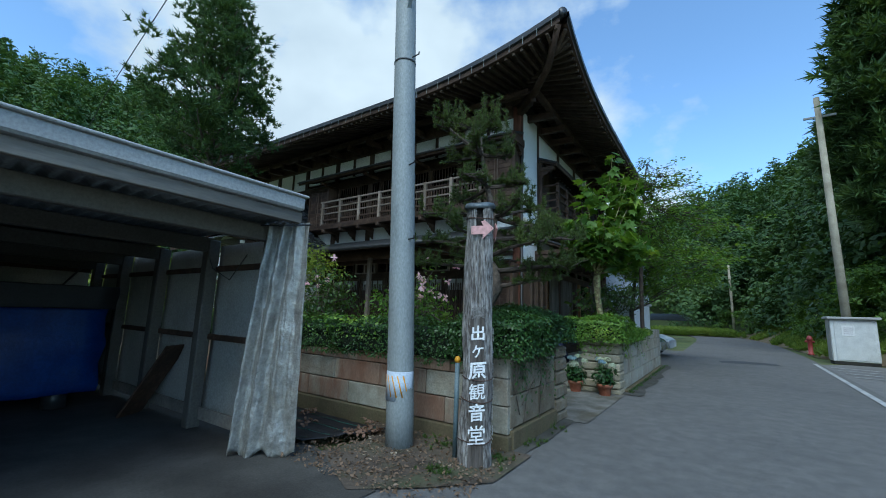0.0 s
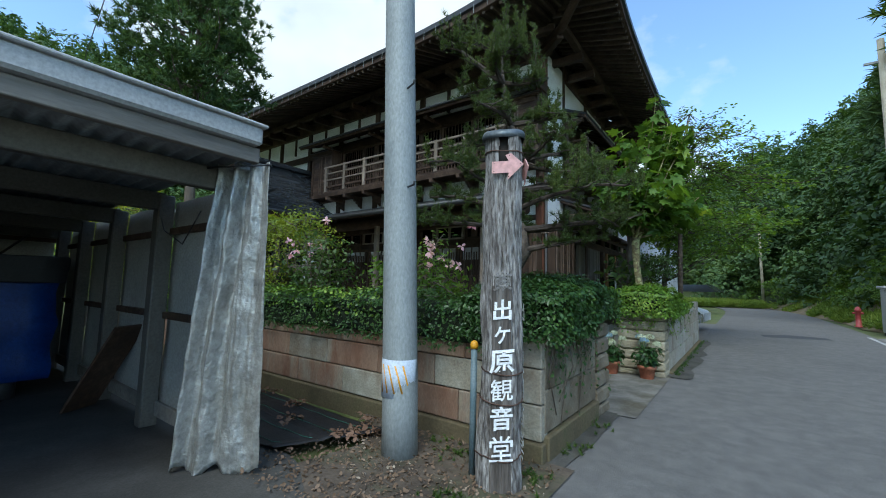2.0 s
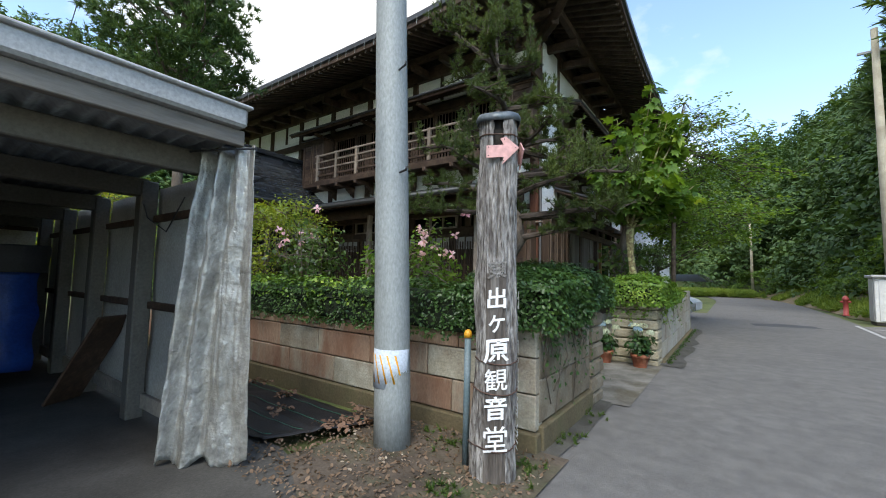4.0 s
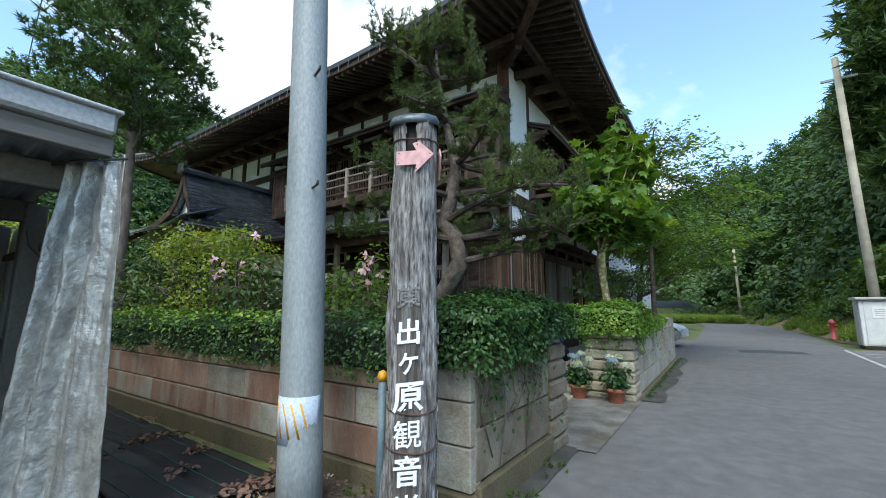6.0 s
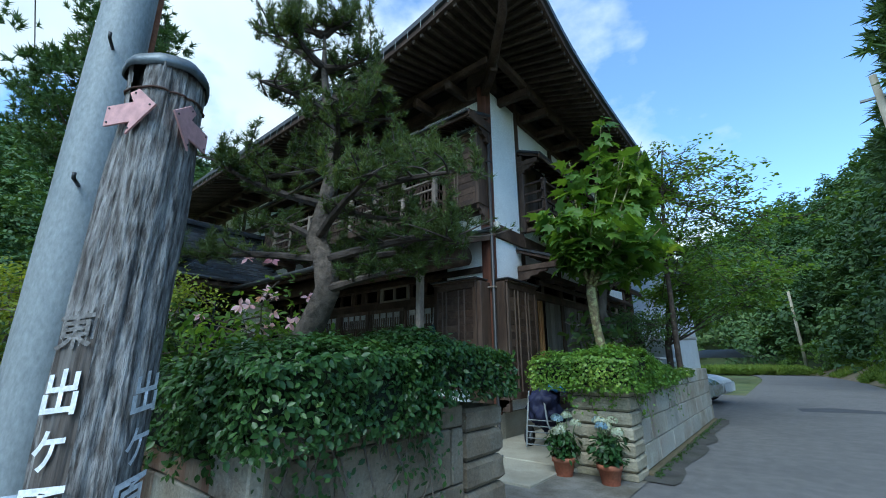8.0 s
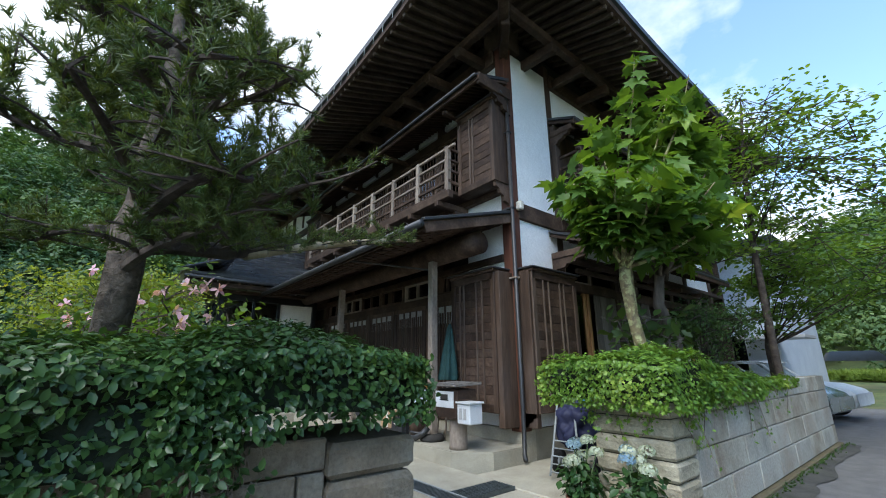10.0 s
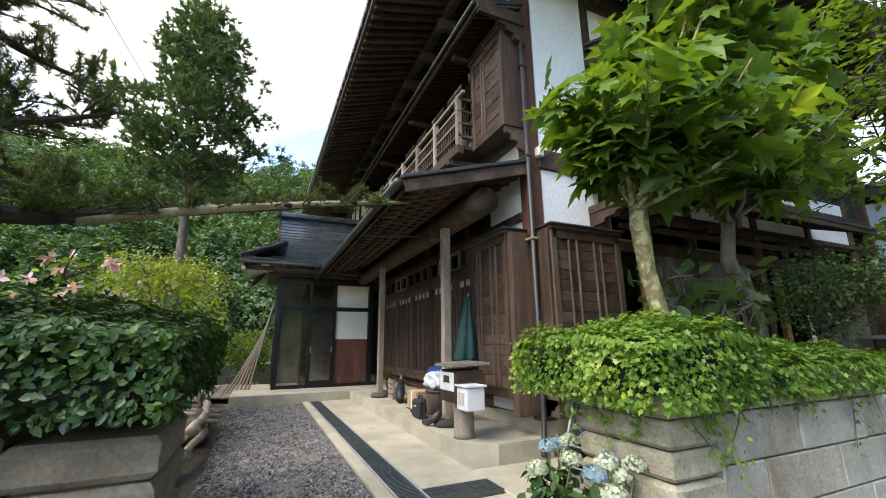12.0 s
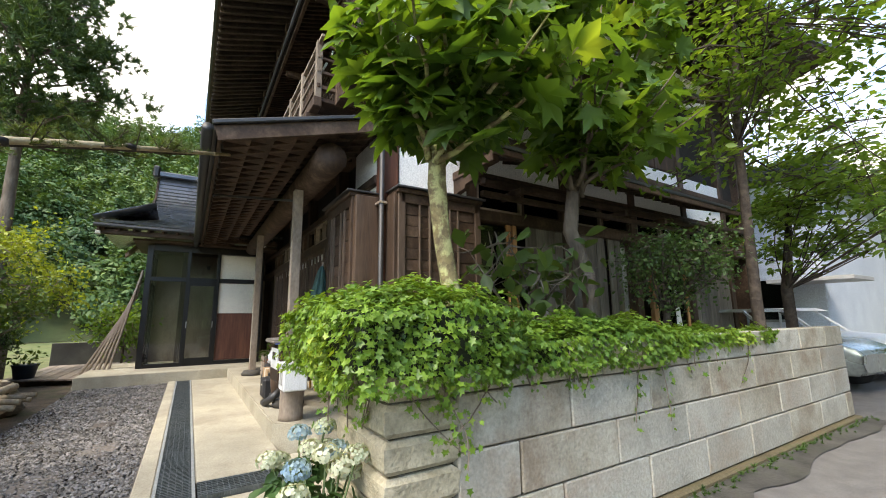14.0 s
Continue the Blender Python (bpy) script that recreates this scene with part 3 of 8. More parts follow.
for px in FRONT_POSTS:
    hb("post", WOOD_V, (px - 0.09, HY, 0.45), (px + 0.09, HY + 0.18, 7.4), 0.008)

# white plaster panels of the front, bay by bay
edges = [HX - 0.22] + FRONT_POSTS + [HW]
for i in range(len(edges) - 1):
    x1, x0 = edges[i] - 0.09 * (i > 0), edges[i + 1] + 0.09
    for z0, z1 in ((3.90, 4.36), (6.42, 7.10)):
        hb("plaster_panel", PLASTER, (x0, HY + 0.06, z0), (x1, HY + 0.14, z1), 0.003)
    mid = (x0 + x1) / 2
    hb("strut", WOOD, (mid - 0.05, HY + 0.02, 6.42), (mid + 0.05, HY + 0.14, 7.10))
    if x1 < -12.6:
        hb("plaster_panel", PLASTER, (x0, HY + 0.06, 4.36), (x1, HY + 0.14, 6.42), 0.003)
hb("plaster_panel", PLASTER, (-5.2, HY + 0.03, 2.95), (HX - 0.22, HY + 0.10, 3.85), 0.003)
for z0, z1, d in ((2.58, 2.74, 0.05), (3.10, 3.22, 0.04), (4.34, 4.48, 0.06), (6.05, 6.25, 0.05), (7.08, 7.42, 0.07)):
    hb("beam", WOOD, (HW, HY - d, z0), (HX - 0.22, HY + 0.16, z1), 0.01)

# lower front: lattice shutters, sill and skirting
hb("sill", WOOD, (-11.2, HY - 0.12, 0.66), (-5.2, HY + 0.16, 0.76), 0.008)
hb("skirting_board", WOOD, (-11.2, HY - 0.02, 0.47), (-5.2, HY + 0.1, 0.66), 0.006)
PAPER = surface("shutter_paper", (0.30, 0.29, 0.27), (0.40, 0.385, 0.36), 2.0, 40.0, 0.9, 0.03)
for k in range(5):
    x0 = -11.1 + k * 1.18
    x1 = x0 + 1.14
    screen = put("lattice_screen", None, house, Matrix.Translation((x0, HY, 0.76)), "dark slatted wooden sliding screen with a pale top strip")
    for a, b, c, d in ((x0, x1, 0.76, 0.84), (x0, x1, 2.50, 2.58), (x0, x0 + 0.07, 0.84, 2.50), (x1 - 0.07, x1, 0.84, 2.50)):
        hb("rail", WOOD_V, (a, HY - 0.07, c), (b, HY - 0.02, d), 0.004, "", screen)
    hb("panel", WOOD_V, (x0 + 0.07, HY - 0.03, 0.84), (x1 - 0.07, HY - 0.015, 2.18), 0.002, "", screen)
    hb("paper_strip", PAPER, (x0 + 0.07, HY - 0.03, 2.18), (x1 - 0.07, HY - 0.016, 2.50), 0.002, "pale paper strip", screen)
    for s in range(13):
        sx = x0 + 0.11 + s * 0.0765
        hb("slat", WOOD_V, (sx, HY - 0.062, 0.84), (sx + 0.026, HY - 0.032, 2.38 if s % 3 else 2.50), 0.003, "", screen)
    for z in (1.2, 1.75):
        hb("cross_slat", WOOD_V, (x0 + 0.07, HY - 0.045, z), (x1 - 0.07, HY - 0.03, z + 0.03), 0.003, "", screen)
for i, px in enumerate((-5.3, -6.3, -7.3, -8.3, -9.3, -10.3)):
    win = put("transom_window", None, house, Matrix.Translation((px, HY, 2.74)))
    hb("pane", DARK_GLASS, (px - 0.92, HY + 0.05, 2.78), (px - 0.06, HY + 0.06, 3.08), 0.001, "", win)
    for a, b, c, d in ((-0.96, -0.03, 2.74, 2.79), (-0.96, -0.03, 3.07, 3.11), (-0.96, -0.91, 2.79, 3.07), (-0.08, -0.03, 2.79, 3.07), (-0.52, -0.48, 2.79, 3.07)):
        hb("window_frame", WOOD_PALE if i % 3 == 1 else WOOD, (px + a, HY - 0.01, c), (px + b, HY + 0.08, d), 0.004, "", win)


def shutter_box(axis, a0, a1, face, out, z0, z1, depth, battens, boards):
    """A box for storm shutters: boarded face with upright battens, cornice and a curved bracket at the end."""
    box = put("shutter_box", None, house, Matrix.Translation((HX, HY, z0)), "weathered boarded shutter box with upright battens")

    def b(name, mat, u0, u1, d0, d1, za, zb, c=0.005):
        # u along the wall, d outward from the face plane
        if axis == "x":
            hb(name, mat, (u0, face - d1 if out < 0 else face + d0, za), (u1, face - d0 if out < 0 else face + d1, zb), c, "", box)
        else:
            hb(name, mat, (face + d0, u0, za), (face + d1, u1, zb), c, "", box)
    h = (z1 - z0 - 0.24) / boards
    b("backing", WOOD, a0 + 0.02, a1 - 0.02, -depth, -0.02, z0 + 0.02, z1 - 0.02)
    for k in range(boards):
        b("board", WOOD, a0 + 0.05, a1 - 0.05, -0.03, 0.0 + 0.006 * (k % 2), z0 + 0.12 + k * h, z0 + 0.12 + (k + 1) * h - 0.006, 0.003)
    for u in battens:
        b("batten", BATTEN_WOOD, u - 0.013, u + 0.013, 0.0, 0.03, z0 + 0.12, z1 - 0.12, 0.004)
    b("corner_board", WOOD_V, a0 - 0.03, a0 + 0.06, -depth, 0.03, z0 - 0.0, z1)
    b("corner_board", WOOD_V, a1 - 0.06, a1 + 0.03, -depth, 0.03, z0 - 0.0, z1)
    b("bottom_rail", WOOD, a0, a1, -depth, 0.025, z0, z0 + 0.12)
    b("top_rail", WOOD, a0, a1, -depth, 0.03, z1 - 0.12, z1)
    b("cornice", WOOD, a0 - 0.05, a1 + 0.05, -depth, 0.06, z1, z1 + 0.05)
    b("cornice_cap", ROOF_METAL, a0 - 0.08, a1 + 0.08, -depth, 0.10, z1 + 0.05, z1 + 0.075)
    return box


def curl_bracket(x, y, z, along, h=0.32, w=0.30, t=0.06, parent=None):
    """A small carved bracket with a wavy lower edge, reaching outward along the given way."""
    pts = [(0, 0), (w, 0), (w * 0.95, -h * 0.22), (w * 0.72, -h * 0.30), (w * 0.68, -h * 0.48), (w * 0.42, -h * 0.55), (w * 0.38, -h * 0.78), (w * 0.14, -h * 0.85), (0, -h)]
    v, n = [], len(pts)
    ax = Vector(along)
    sd = Vector((-ax.y, ax.x, 0)) * t / 2
    for s in (-1, 1):
        v += [Vector((x, y, z)) + ax * p + Vector((0, 0, q)) + sd * s for p, q in pts]
    f = [tuple(range(n)), tuple(range(2 * n - 1, n - 1, -1))] + [(i, i + n, (i + 1) % n + n, (i + 1) % n) for i in range(n)]
    return put("bracket", mesh_of("bracket", v, f, WOOD), parent or house)


shutter_box("x", -5.20, -4.22, 9.36, -1, 0.72, 2.86, 0.36, (-5.02, -4.92, -4.62, -4.48), 14)
shutter_box("x", -4.96, -4.08, 9.34, -1, 4.42, 6.0, 0.38, (-4.66, -4.58), 10)
shutter_box("x", -12.6, -11.55, 9.34, -1, 4.42, 6.0, 0.38, (-12.2, -12.1, -11.9), 10)
shutter_box("y", 9.80, 10.95, -3.80, 1, 0.72, 2.86, 0.26, (10.06, 10.20, 10.50, 10.62), 14)
hb("corner_board", WOOD_V, (-4.22, 9.36, 0.52), (-4.10, 9.70, 2.86), 0.008)
hb("corner_board", WOOD_V, (-4.04, 9.72, 0.52), (-3.80, 9.82, 2.86), 0.008)
curl_bracket(-4.16, 9.70, 0.72, (0, -1, 0), 0.24, 0.34, 0.08)
curl_bracket(-4.05, 9.76, 0.72, (1, 0, 0), 0.24, 0.26, 0.08)
curl_bracket(-4.10, 9.70, 4.42, (0, -1, 0), 0.40, 0.36, 0.06)
hb("plaster_panel", PLASTER, (-5.2, HY - 0.04, 0.50), (-4.26, HY + 0.02, 0.72), 0.003)
hb("plaster_panel", PLASTER, (HX - 0.03, 9.85, 0.50), (HX + 0.05, 10.95, 0.72), 0.003)

# down pipe at the corner
pipe = put("downpipe", None, house, Matrix.Translation((-3.98, 9.66, 0.1)), "dark metal downpipe with brackets")
tube("pipe", STEEL_DARK, pipe, [(-3.99, 9.64, 6.1), (-3.99, 9.64, 0.55), (-3.97, 9.60, 0.2), (-3.90, 9.54, 0.12)], 0.033, 10)
tube("pipe", STEEL_DARK, pipe, [(-3.95, 9.42, 6.15), (-3.97, 9.52, 6.12), (-3.99, 9.64, 6.05)], 0.033, 10)
for z in (2.75, 3.95, 5.4):
    hb("bracket", WOOD_PALE if z < 3 else STEEL_DARK, (-4.2, 9.60, z), (-3.95, 9.70, z + 0.03), 0.003, "", pipe)
hb("lamp", CREAM, (HX, 9.80, 3.98), (HX + 0.12, 9.90, 4.14), 0.02, "small pale outdoor lamp")

# pent roof over the platform
pent = put("pent_roof", None, house, Matrix.Translation((-7.6, 8.8, 3.3)), "dark sheet-metal pent roof over exposed rafters")
PX0, PX1 = -12.0, -4.05


def pent_fn(x, y):
    t = (9.70 - y) / 1.86
    return 3.86 - 0.56 * t + 0.10 * (t - 0.5) ** 2 - 0.025


v, f = [], []
NX, NY = 1, 8
for j in range(NY + 1):
    y = 9.70 - 1.90 * j / NY
    for x in (PX0, PX1):
        v += [(x, y, pent_fn(x, y)), (x, y, pent_fn(x, y) + 0.045)]
for j in range(NY):
    a, b = j * 4, (j + 1) * 4
    f += [(a + 1, b + 1, b + 3, a + 3), (a, a + 2, b + 2, b), (a + 2, a + 3, b + 3, b + 2), (a, b, b + 1, a + 1)]
f += [(0, 1, 3, 2), (NY * 4, NY * 4 + 2, NY * 4 + 3, NY * 4 + 1)]
put("roof_sheet", mesh_of("roof_sheet", v, f, ROOF_METAL), pent)
for k in range(34):
    x = PX1 - 0.06 - k * 0.235
    bar("rafter", WOOD, pent, (x, 9.68, pent_fn(x, 9.68) - 0.075), (x, 7.92, pent_fn(x, 7.92) - 0.065), 0.055, 0.075, 0.004)
for y in np.arange(7.95, 9.65, 0.24):
    hb("soffit_board", WOOD, (PX0, y, pent_fn(0, y) - 0.035), (PX1, y + 0.23, pent_fn(0, y) - 0.012), 0.003, "", pent)
hb("fascia", WOOD, (PX0, 7.86, pent_fn(0, 7.86) - 0.07), (PX1, 7.90, pent_fn(0, 7.86) + 0.02), 0.004, "", pent)
bar("verge_board", WOOD, pent, (PX1 + 0.01, 9.68, pent_fn(0, 9.68) - 0.05), (PX1 + 0.01, 7.84, pent_fn(0, 7.84) - 0.05), 0.035, 0.16, 0.004)
bar("verge_cap", ROOF_METAL, pent, (PX1 + 0.02, 9.69, pent_fn(0, 9.69) + 0.06), (PX1 + 0.02, 7.80, pent_fn(0, 7.80) + 0.06), 0.10, 0.05, 0.01)
tube("gutter", STEEL_DARK, pent, [(PX0, 7.76, 3.26), (PX1 + 0.05, 7.76, 3.28)], 0.055, 10)
for k in range(14):
    x = PX1 - 0.2 - k * 0.58
    tube("gutter_hook", STEEL_DARK, pent, [(x, 7.90, 3.34), (x, 7.80, 3.33), (x, 7.72, 3.27), (x, 7.69, 3.33)], 0.007, 5)
tube("purlin_log", WOOD, house, [(-12.0, 9.08, 3.28), (-8.0, 9.08, 3.30), (-4.22, 9.08, 3.31)], [0.17, 0.18, 0.19], 20, 0.0, "round log purlin with a dark end")
for px in (-5.24, -8.80):
    col = put("porch_post", None, house, Matrix.Translation((px, 8.92, 0.28)), "slender bleached wooden porch post on a stone")
    hb("shaft", WOOD_PALE, (px - 0.06, 8.86, 0.36), (px + 0.06, 8.98, 3.15), 0.008, "", col)
    lathe("base_stone", CONCRETE_DARK, col, [(0.19, 0.0), (0.20, 0.04), (0.16, 0.09), (0.10, 0.10)], px, 8.92, 0.28, 16)
bar("tie_rod", STEEL_DARK, house, (-5.3, 9.0, 3.02), (-6.4, 7.9, 3.25), 0.03, 0.03, 0.004)

# balcony with rails
balc = put("balcony", None, house, Matrix.Translation((-8.0, 9.3, 4.4)), "weathered wooden balcony with horizontal rails")
BX0, BX1, BY = -11.45, -4.98, 9.06
hb("deck", WOOD, (BX0, BY - 0.05, 4.44), (BX1, HY, 4.50), 0.006, "", balc)
hb("edge_beam", WOOD, (BX0 - 0.1, BY - 0.08, 4.30), (BX1 + 0.1, BY + 0.04, 4.45), 0.01, "", balc)
for x in np.linspace(BX0 + 0.2, BX1 - 0.2, 8):
    hb("joist", WOOD, (x - 0.05, BY - 0.12, 4.20), (x + 0.05, HY, 4.31), 0.008, "", balc)
    curl_bracket(x, HY, 4.20, (0, -1, 0), 0.26, 0.34, 0.06, balc)
for x in np.linspace(BX0, BX1, 8):
    hb("newel", WOOD_PALE, (x - 0.045, BY - 0.045, 4.45), (x + 0.045, BY + 0.045, 5.36), 0.008, "", balc)
for z, h in ((5.30, 0.05), (5.08, 0.045), (4.86, 0.045), (4.62, 0.06)):
    hb("rail", WOOD_PALE if z > 4.8 else WOOD, (BX0 - 0.12, BY - 0.03, z), (BX1 + (0.22 if z > 5.2 else 0.06), BY + 0.02, z + h), 0.006, "", balc)
for x in (BX0, BX1):
    for z, h in ((5.30, 0.05), (5.08, 0.045), (4.86, 0.045), (4.62, 0.06)):
        hb("side_rail", WOOD, (x - 0.025, BY, z), (x + 0.025, HY, z + h), 0.005, "", balc)
k = 0
for x in np.arange(BX0 + 0.1, BX1 - 0.05, 0.095):
    hb("baluster", WOOD, (x, BY - 0.012, 4.50), (x + 0.022, BY + 0.012, 5.08), 0.003, "", balc)

# upper windows behind the balcony
for k in range(6):
    x0 = -11.4 + k * 1.07
    win = put("upper_window", None, house, Matrix.Translation((x0, HY, 4.5)), "wooden upper window with upright bars")
    for a, b, c, d in ((0.0, 1.05, 4.50, 4.58), (0.0, 1.05, 5.97, 6.05), (0.0, 0.06, 4.58, 5.97), (0.99, 1.05, 4.58, 5.97), (0.06, 0.99, 5.40, 5.45)):
        hb("window_frame", WOOD, (x0 + a, HY - 0.03, c), (x0 + b, HY + 0.04, d), 0.004, "", win)
    hb("pane", DARK_GLASS, (x0 + 0.06, HY + 0.02, 4.58), (x0 + 0.99, HY + 0.028, 5.97), 0.001, "", win)
    for s in range(8):
        sx = x0 + 0.12 + s * 0.108
        hb("slat", WOOD_V, (sx, HY - 0.02, 4.58), (sx + 0.022, HY + 0.0, 5.97), 0.003, "", win)
    if k in (1, 3, 4):
        hb("curtain", PAPER, (x0 + 0.1, HY + 0.06, 4.7), (x0 + 0.7, HY + 0.08, 5.8), 0.003, "pale curtain", win)
hb("plaster_panel", PLASTER, (-11.5, HY + 0.0, 6.06), (-5.0, HY + 0.055, 6.12), 0.003)

# canopy above the upper windows
can = put("window_canopy", None, house, Matrix.Translation((-8.0, 9.3, 6.2)), "narrow canopy with close rafters and a dark metal edge")
CX0, CX1 = -12.75, -3.95
bm = bmesh.new()
prof = [(9.70, 6.56), (8.86, 6.26), (8.86, 6.20), (9.70, 6.50)]
ends = [[bm.verts.new((x, y, z)) for y, z in prof] for x in (CX0, CX1)]
bm.faces.new(ends[0])
bm.faces.new(ends[1][::-1])
for i in range(4):
    bm.faces.new((ends[0][i], ends[1][i], ends[1][(i + 1) % 4], ends[0][(i + 1) % 4]))
bmesh.ops.recalc_face_normals(bm, faces=bm.faces[:])
part("roof_sheet", bm, ROOF_METAL, can)
for x in np.arange(CX0 + 0.05, CX1 - 0.02, 0.105):
    bar("rafter", WOOD, can, (x, 9.66, 6.455), (x, 8.94, 6.20), 0.035, 0.05, 0.003)
hb("edge_board", WOOD, (CX0 - 0.02, 8.88, 6.13), (CX1 + 0.02, 8.93, 6.22), 0.005, "", can)
tube("gutter", STEEL_DARK, can, [(CX0, 8.83, 6.20), (CX1, 8.83, 6.22)], 0.03, 8)
hb("end_board", WOOD, (CX1 - 0.05, 8.90, 6.08), (CX1 + 0.02, 9.70, 6.30), 0.01, "", can)
curl_bracket(-4.0, 9.70, 6.12, (0, -1, 0), 0.36, 0.46, 0.08, can)
for x in (-5.0, -7.2, -9.4, -11.6):
    hb("bracket_beam", WOOD, (x - 0.05, 8.98, 6.04), (x + 0.05, 9.70, 6.13), 0.01, "", can)

# ---- east side ----
hb("plaster_panel", PLASTER, (HX - 0.14, 9.92, 2.95), (HX - 0.02, 11.02, 3.84), 0.003)
hb("plaster_panel", PLASTER, (HX - 0.14, 9.92, 4.14), (HX - 0.02, 11.02, 7.3), 0.003)
hb("belt_beam", WOOD, (HX - 0.16, 9.86, 3.84), (HX + 0.03, 11.10, 4.14), 0.01)
for py in (11.06, 13.0, 14.9, 16.8, 18.6):
    hb("post", WOOD_V, (HX - 0.2, py - 0.09, 0.45), (HX - 0.01, py + 0.09, 7.6), 0.008)
for z0, z1 in ((2.74, 2.90), (3.36, 3.46), (3.86, 4.12), (7.1, 7.42)):
    hb("beam", WOOD, (HX - 0.18, 11.1, z0), (HX + 0.03, HN, z1), 0.01)
for y0, y1 in ((11.15, 12.91), (13.09, 14.81), (14.99, 16.71), (16.89, 18.51)):
    hb("plaster_panel", PLASTER, (HX - 0.13, y0, 3.46), (HX - 0.05, y1, 3.86), 0.003)
    hb("plaster_panel", PLASTER, (HX - 0.13, y0, 4.12), (HX - 0.05, y1, 4.42), 0.003)
    hb("plaster_panel", PLASTER, (HX - 0.13, y0, 6.3), (HX - 0.05, y1, 7.1), 0.003)
    mid = (y0 + y1) / 2
    for a, b in ((y0, mid), (mid, y1)):
        win = put("transom_window", None, house, Matrix.Translation((HX, a, 2.9)))
        hb("pane", DARK_GLASS, (HX - 0.09, a + 0.05, 2.95), (HX - 0.08, b - 0.05, 3.32), 0.001, "", win)
        for c, d, e, g in ((a, b, 2.90, 2.95), (a, b, 3.31, 3.36), (a, a + 0.05, 2.95, 3.31), (b - 0.05, b, 2.95, 3.31)):
            hb("window_frame", WOOD_PALE if a == y0 else WOOD, (HX - 0.12, c, e), (HX - 0.03, d, g), 0.004, "", win)
DOOR_ORANGE = surface("orange_pine", (0.30, 0.15, 0.06), (0.40, 0.21, 0.09), 5.0, 30.0, 0.5, 0.1, stretch=(1, 1, 0.1))
SHEET_GLASSES = [(11.2, 11.75, "glass"), (11.82, 11.9, "post"), (12.1, 12.95, "board"), (13.1, 14.0, "board"), (14.1, 14.45, "board"), (14.6, 15.3, "gap"), (15.35, 15.45, "post"), (15.5, 16.6, "glass"), (16.9, 18.5, "board")]
for y0, y1, sort in SHEET_GLASSES:
    if sort == "glass":
        d = put("sliding_door", None, house, Matrix.Translation((HX, y0, 0.6)), "glazed sliding door with orange pine frame")
        hb("pane", DARK_GLASS, (HX - 0.08, y0, 0.7), (HX - 0.07, y1, 2.7), 0.001, "", d)
        for c, e in ((y0 - 0.05, y0 + 0.03), (y1 - 0.03, y1 + 0.05)):
            hb("stile", DOOR_ORANGE, (HX - 0.10, c, 0.6), (HX - 0.05, e, 2.74), 0.004, "", d)
        hb("rail", DOOR_ORANGE, (HX - 0.10, y0 + 0.03, 0.6), (HX - 0.05, y1 - 0.03, 0.72), 0.004, "", d)
    elif sort == "post":
        hb("door_post", DOOR_ORANGE, (HX - 0.12, y0, 0.6), (HX - 0.03, y1, 2.74), 0.005)
    elif sort == "board":
        d = put("storm_shutter", None, house, Matrix.Translation((HX, y0, 0.6)), "silvered vertical-board storm shutter")
        n = max(2, int((y1 - y0) / 0.2))
        for k in range(n):
            w = (y1 - y0) / n
            hb("board", WOOD_GREY, (HX - 0.07, y0 + k * w, 0.6), (HX - 0.045 + 0.004 * (k % 2), y0 + (k + 1) * w - 0.004, 2.74), 0.002, "", d)
hb("sill", WOOD, (HX - 0.2, 11.1, 0.50), (HX + 0.12, HN, 0.6), 0.008)
# near-black wall, room shade put into its colour
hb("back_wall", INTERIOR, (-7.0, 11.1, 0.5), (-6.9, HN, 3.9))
hb("skirting_board", WOOD, (HX - 0.1, 11.1, 0.30), (HX - 0.02, HN, 0.5), 0.006)


def east_canopy(y0, y1, zw, drop, reach, label):
    c = put("side_canopy", None, house, Matrix.Translation((HX, y0, zw)), label)
    n = int((y1 - y0) / 0.3)
    bm = bmesh.new()
    prof = [(HX, zw), (HX + reach, zw - drop), (HX + reach, zw - drop - 0.05), (HX, zw - 0.05)]
    ends = [[bm.verts.new((x, y, z)) for x, z in prof] for y in (y0, y1)]
    bm.faces.new(ends[0])
    bm.faces.new(ends[1][::-1])
    for i in range(4):
        bm.faces.new((ends[0][i], ends[1][i], ends[1][(i + 1) % 4], ends[0][(i + 1) % 4]))
    bmesh.ops.recalc_face_normals(bm, faces=bm.faces[:])
    part("roof_sheet", bm, ROOF_METAL, c)
    for k in range(n + 1):
        y = y0 + 0.05 + k * (y1 - y0 - 0.1) / n
        bar("rafter", WOOD, c, (HX, y, zw - 0.09), (HX + reach - 0.04, y, zw - drop - 0.08), 0.045, 0.06, 0.004)
    hb("edge_board", WOOD, (HX + reach - 0.05, y0 - 0.02, zw - drop - 0.14), (HX + reach - 0.01, y1, zw - drop - 0.05), 0.005, "", c)
    hb("end_beam", WOOD, (HX, y0 + 0.02, zw - drop - 0.2), (HX + reach - 0.1, y0 + 0.14, zw - drop - 0.08), 0.01, "", c)
    curl_bracket(HX, y0 + 0.08, zw - drop - 0.2, (1, 0, 0), 0.22, reach * 0.7, 0.08, c)
    return c


east_canopy(10.70, 16.9, 3.80, 0.36, 0.98, "lower side canopy with exposed rafters")
east_canopy(10.95, 16.9, 6.28, 0.26, 0.62, "upper side canopy with exposed rafters")
hb("eave_log", WOOD, (HX + 0.1, 11.1, 3.20), (HX + 0.22, 17.0, 3.32), 0.03)
hb("eave_beam", WOOD, (HX + 0.28, 10.98, 2.98), (HX + 0.36, 17.0, 3.06), 0.01)
for y in (11.6, 12.8, 14.0, 15.2, 16.4):
    hb("arm", WOOD, (HX, y - 0.04, 3.06), (HX + 0.45, y + 0.04, 3.16), 0.008)
